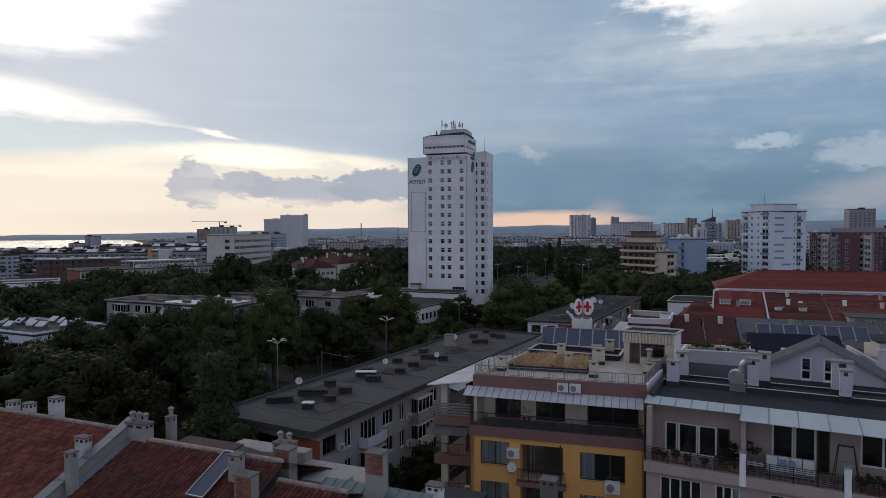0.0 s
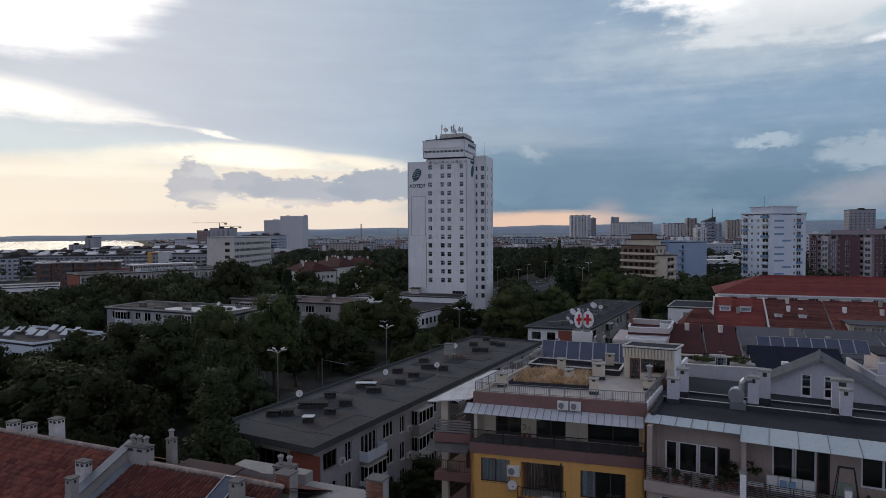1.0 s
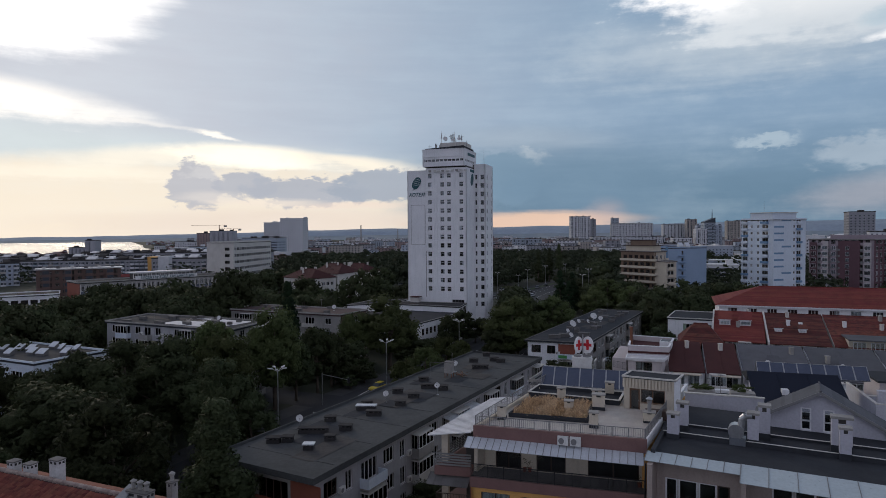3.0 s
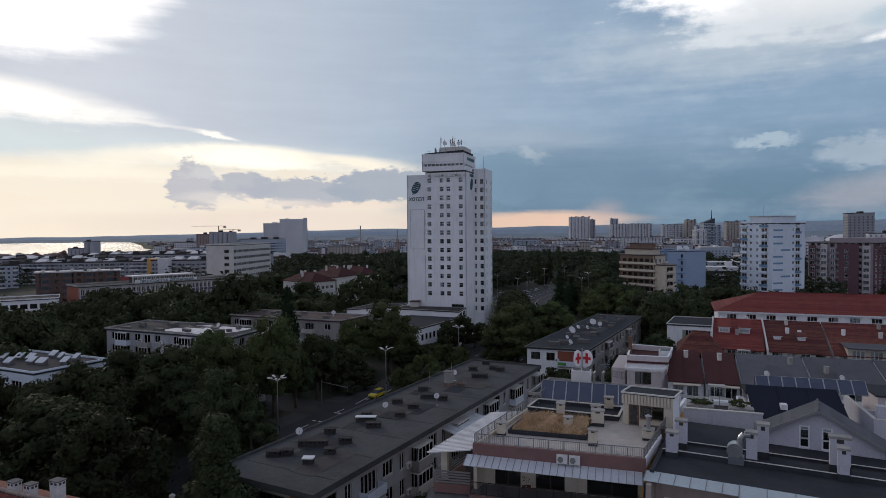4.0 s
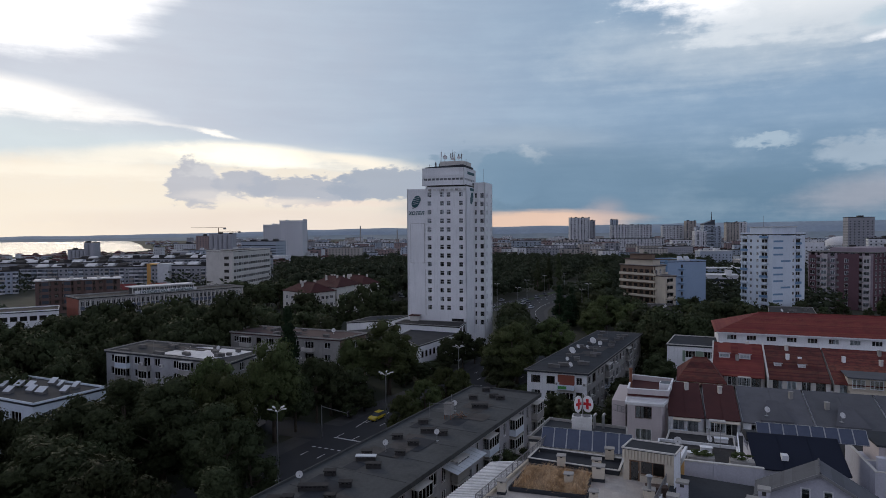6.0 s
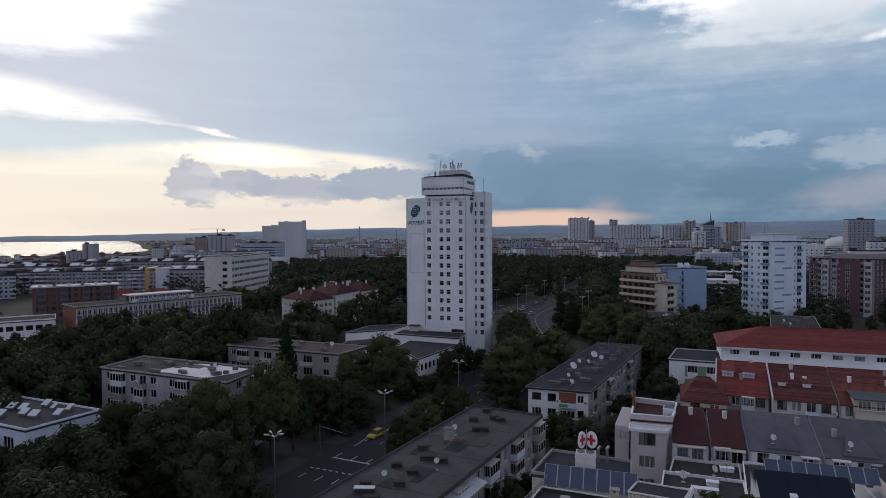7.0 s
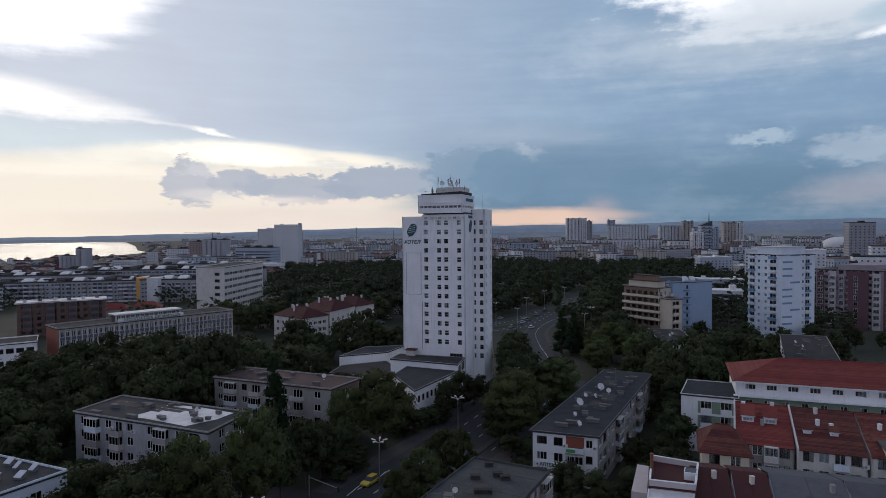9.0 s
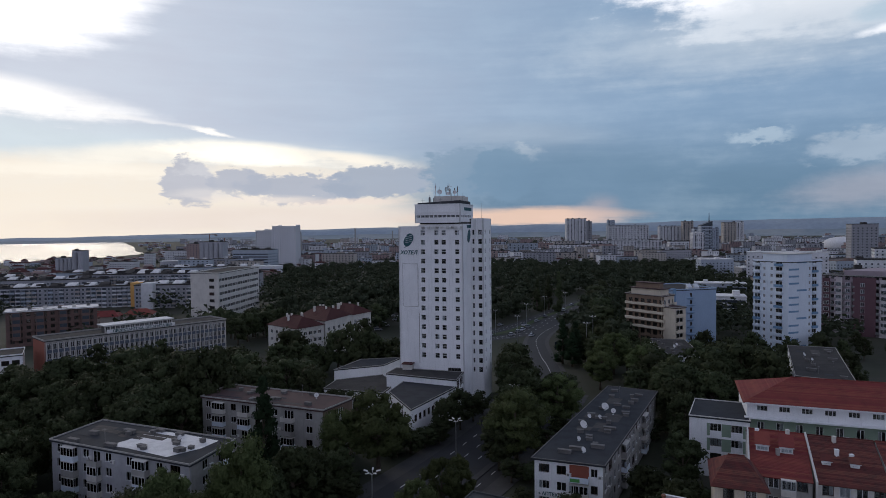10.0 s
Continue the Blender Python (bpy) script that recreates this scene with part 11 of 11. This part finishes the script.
def town():
    rng = random.Random(41)
    # landmarks
    far_building(-262, 1100, 41, 26, 73, -6, WALLS[0], M["white_roof"], rng, "apartment_tower", "tall white apartment tower with dense windows", bays=False, floor=3.1)
    far_building(-297, 1106, 32, 24, 66, -6, WALLS[0], M["white_roof"], rng, "apartment_tower", "lower white wing of a tall tower", bays=False, floor=3.1)
    far_building(-243, 850, 52, 26, 36, -14, WALLS[4], M["asphalt_roof"], rng, "office_building", "dark banded glass office building", ribbon=True, floor=3.6)
    far_building(-205, 760, 34, 20, 16, -14, WALLS[0], M["white_roof"], rng, "office_building", "low white banded office building", ribbon=True, floor=3.6)
    far_building(-316, 900, 32, 24, 48, 4, WALLS[1], M["asphalt_roof"], rng, "grain_silo", "dark grey block of silos", bays=False, floor=40)
    far_building(-353, 930, 20, 20, 46, 4, WALLS[3], M["asphalt_roof"], rng)
    far_building(-560, 1000, 17, 16, 38, 0, WALLS[1], M["asphalt_roof"], rng, "grain_silo", "grey mill tower near the lake", bays=False, floor=60)
    far_building(-578, 1000, 32, 18, 27, 0, WALLS[1], M["asphalt_roof"], rng, "grain_silo", "grey silo row near the lake", bays=False, floor=60)
    far_building(-512, 1040, 40, 18, 18, 0, WALLS[0], M["asphalt_roof"], rng)
    far_building(-440, 1080, 40, 18, 34, 6, WALLS[0], M["asphalt_roof"], rng)
    far_building(-395, 1060, 30, 18, 42, -8, WALLS[4], M["asphalt_roof"], rng)
    far_building(-535, 1180, 16, 14, 26, 6, WALLS[0], M["asphalt_roof"], rng)
    for x, y, w, h, k in ((414, 1900, 60, 92, 0), (455, 1930, 26, 84, 1), (571, 1900, 125, 70, 0), (520, 1900, 22, 86, 4), (700, 1900, 70, 66, 0), (735, 1860, 30, 80, 2), (760, 1900, 60, 62, 4), (470, 1600, 190, 32, 0), (660, 1560, 60, 60, 4), (900, 1950, 40, 76, 2), (940, 1980, 34, 78, 0), (570, 1500, 46, 30, 0), (1010, 1500, 120, 34, 1), (1080, 1450, 90, 36, 3), (300, 1450, 90, 26, 0), (200, 1500, 70, 30, 4), (130, 1650, 80, 24, 0)):
        far_building(x, y, w, 18, h, rng.uniform(-8, 8), WALLS[k], M["asphalt_roof"], rng, label="distant tall apartment block with rows of windows")
    t = far_building(643, 1520, 26, 24, 66, -4, WALLS[4], M["asphalt_roof"], rng, "office_tower", "glass office tower with a spire", bays=False, ribbon=True, floor=3.4)
    g = Geo()
    g.prism([(-13, -12), (13, -12), (13, 12), (-13, 12)], 66.8, [68, 78, 78, 68])
    g.tube((9, 0, 66), (9, 0, 98), 1.8, 0.5, 8)
    part("crown", g, M["farglass"], t)
    far_building(615, 1500, 26, 22, 50, -4, WALLS[0], M["white_roof"], rng, "office_building", "stepped white office building", bays=False)
    far_building(322, 592, 66, 16, 30, -30, WALLS[0], M["white_roof"], rng, "apartment_slab", "wide white apartment slab behind a tower", bays=True)
    far_building(465, 700, 25, 22, 60, -20, WALLS[1], M["asphalt_roof"], rng, "apartment_tower", "grey apartment tower with roof rooms")
    far_building(360, 500, 60, 20, 26, -28, WALLS[0], M["asphalt_roof"], rng, bays=True)
    far_building(300, 430, 50, 18, 22, -28, WALLS[3], M["asphalt_roof"], rng, bays=True)
    far_building(410, 560, 50, 20, 34, -28, WALLS[0], M["asphalt_roof"], rng, bays=True)
    far_building(205, 470, 34, 14, 11, -20, WALLS[4], M["white_roof"], rng, "office_building", "low office with long windows", ribbon=True)
    far_building(160, 370, 26, 14, 13, -20, WALLS[0], M["white_roof"], rng, "office_building", "low pale office with blue windows", ribbon=True)
    g = Geo()
    g.lathe([(37, -12), (37, 9), (32, 15), (21, 20), (8, 23), (0.5, 23.4)], 28)
    solo("sports_hall", g, M["white_roof"], "white domed sports hall in the distance", "hall", m=pose(958, 1500, 0), smooth=True)
    # long panel blocks
    for x, y, w, h, yaw in ((-250, 455, 110, 15, 12), (-182, 452, 52, 16, 4), (-330, 520, 120, 16, 8), (-225, 545, 150, 18, 3), (-400, 470, 90, 16, 14), (-300, 400, 46, 15, 40), (-345, 405, 60, 15, 38), (-420, 560, 100, 17, 8), (-300, 610, 120, 17, -4), (-240, 660, 90, 19, 6)):
        t = far_building(x, y, w, 12, h, yaw, WALLS[rng.choice((4, 1, 1, 1))], M["asphalt_roof"], rng, "panel_block", "long grey prefabricated apartment block with glazed balconies")
        for i in range(int(w / 11)):
            g = Geo()
            u = -w / 2 + 3 + 11 * i + rng.uniform(-2, 2)
            g.prism([(u, -3.2), (u + 6.5, -3.2), (u + 6.5, 3.2), (u, 3.2)], h + 0.7, [h + 1.2, h + 1.2, h + 2.8, h + 2.8])
            part("roof_shed", g, M["white_roof" if i % 3 else "asphalt_roof"], t)
    g = Geo()
    g.box(-3.4, -6.6, 0, 3.4, 6.6, 17.2)
    solo("panel_block_end", g, M["yellow"], "ochre end bay of a panel block", "building", m=pose(-213, 462, lie(-213, 462) - 0.5, 0, 0, 8))
    g = Geo()
    g.box(-3.8, -7.2, 0, 3.8, 7.2, 18.0)
    solo("panel_block_end", g, WALLS[0], "pale blank end bay of a panel block", "building", m=pose(-197, 446, lie(-197, 446) - 0.5, 0, 0, 4))
    for x, y, w, yaw in ((-176, 344, 18, 14), (-160, 352, 14, 14), (-194, 352, 15, 100), (-210, 372, 16, 8)):
        far_building(x, y, w, 11, 9, yaw, WALLS[2], M["red_tile"], rng, label="old house with a red tiled hipped roof", pitched=True)
    # red-roofed small houses and the rest
    taken = [(-117, 260), (-165, 280), (-137, 415), (-150, 228), (-48, 285), (141, 276), (105, 290), (210, 318), (-40, 290)] + [(o.matrix_basis.translation.x, o.matrix_basis.translation.y) for o in scene.objects if o.get("group") == "distant town buildings"]

    made = tries = 0
    while made < 115 and tries < 9000:
        tries += 1
        d = 330 * (7.5 ** rng.random())
        a = radians(rng.uniform(-37, 38))
        x, y = d * math.sin(a), d * math.cos(a)
        deg = math.degrees(a)
        if in_lake(x, y, 60) or (-15 < deg < 23 and d < 1080) or (deg > 15 and d < 430) or (deg < -13 and d < 480):
            continue
        if any(math.hypot(x - p, y - q) < 30 + d * 0.012 for p, q in taken):
            continue
        taken.append((x, y))
        made += 1
        small = rng.random() < 0.4 or (deg < -22 and d > 600)
        w, dp, h = (rng.uniform(10, 18), rng.uniform(9, 12), rng.uniform(6, 11)) if small else (rng.uniform(22, 60) * (1 + d / 4000), rng.uniform(11, 16), rng.choice((12, 15, 18, 21, 24)) * (1.0 if d < 1300 else 1.15))
        far_building(x, y, w, dp, h, rng.gauss(0, 18), rng.choice(WALLS), rng.choice(ROOFS), rng, pitched=small, label="distant small house with a pitched roof" if small else "distant apartment building with rows of windows")
    # tower cranes
    for x, y, h, jib in ((-358, 1000, 60, 45), (-335, 1000, 54, 22)):
        t = thing("tower_crane", x, y, lie(x, y), 178, "thin red-brown tower crane over the roofs", "crane", "cranes")
        g = Geo()
        g.box(-0.45, -0.45, 0, 0.45, 0.45, h)
        part("mast", g, M["rust"], t)
        g = Geo()
        g.bar((-12, 0, h), (jib, 0, h), 0.5, 0.5)
        part("jib", g, M["rust"], t)
        g = Geo()
        g.box(-12, -1, h - 3, -8, 1, h - 0.5)
        part("counterweight", g, M["concrete"], t)
    for x, y, h in ((-380, 1750, 62), (-250, 1900, 70), (-160, 2200, 60)):
        g = Geo()
        g.tube((0, 0, 0), (0, 0, h), 2.4, 1.6, 10)
        solo("factory_chimney", g, M["concrete"], "distant tall factory chimney", "chimney", "factory chimneys", m=pose(x, y, lie(x, y)))


town()


def far_greenery():
    """Tree belts between the far houses, joined."""
    rng = np.random.RandomState(6)
    base, _ = crown_mesh("belt", 92, 10.0, 6.0, 95, 0.85, M["leaf_far"], 0.02, slim=0.8)
    co = np.zeros(len(base.vertices) * 3)
    base.vertices.foreach_get("co", co)
    co = co.reshape(-1, 3)
    bpy.data.meshes.remove(base)
    vs = []
    while len(vs) < 1400:
        d = 330 * (8.5 ** rng.rand())
        a = math.radians(rng.uniform(-38, 39))
        x, y = d * math.sin(a), d * math.cos(a)
        if in_lake(x, y, 20) or (d < 420 and not clear_of(x, y)):
            continue
        if min((p - Vector((x, y))).length for p in road_line + lane_lines) < 16:
            continue
        if d < 640 and math.radians(-38) < a < math.radians(-15) and rng.rand() < 0.85:
            continue
        k = rng.uniform(0.7, 1.2) * (1 + d / 2500) * (0.6 if a < math.radians(-22) and d > 600 else 1)
        q = co * np.array([k * 1.3, k * 1.3, min(k, 1.3)]) + np.array([x, y, lie(x, y)])
        vs.append(q)
    v = np.concatenate(vs)
    n = len(v) // 4
    me = bpy.data.meshes.new("tree_belt")
    me.vertices.add(4 * n), me.loops.add(4 * n), me.polygons.add(n)
    me.vertices.foreach_set("co", v.ravel())
    me.loops.foreach_set("vertex_index", np.arange(4 * n))
    me.polygons.foreach_set("loop_start", np.arange(0, 4 * n, 4))
    me.materials.append(M["leaf_far"])
    me.update(calc_edges=True)
    tagged(new("tree_belt", me), "dark trees scattered between distant houses", "trees", kind="stuff")


far_greenery()
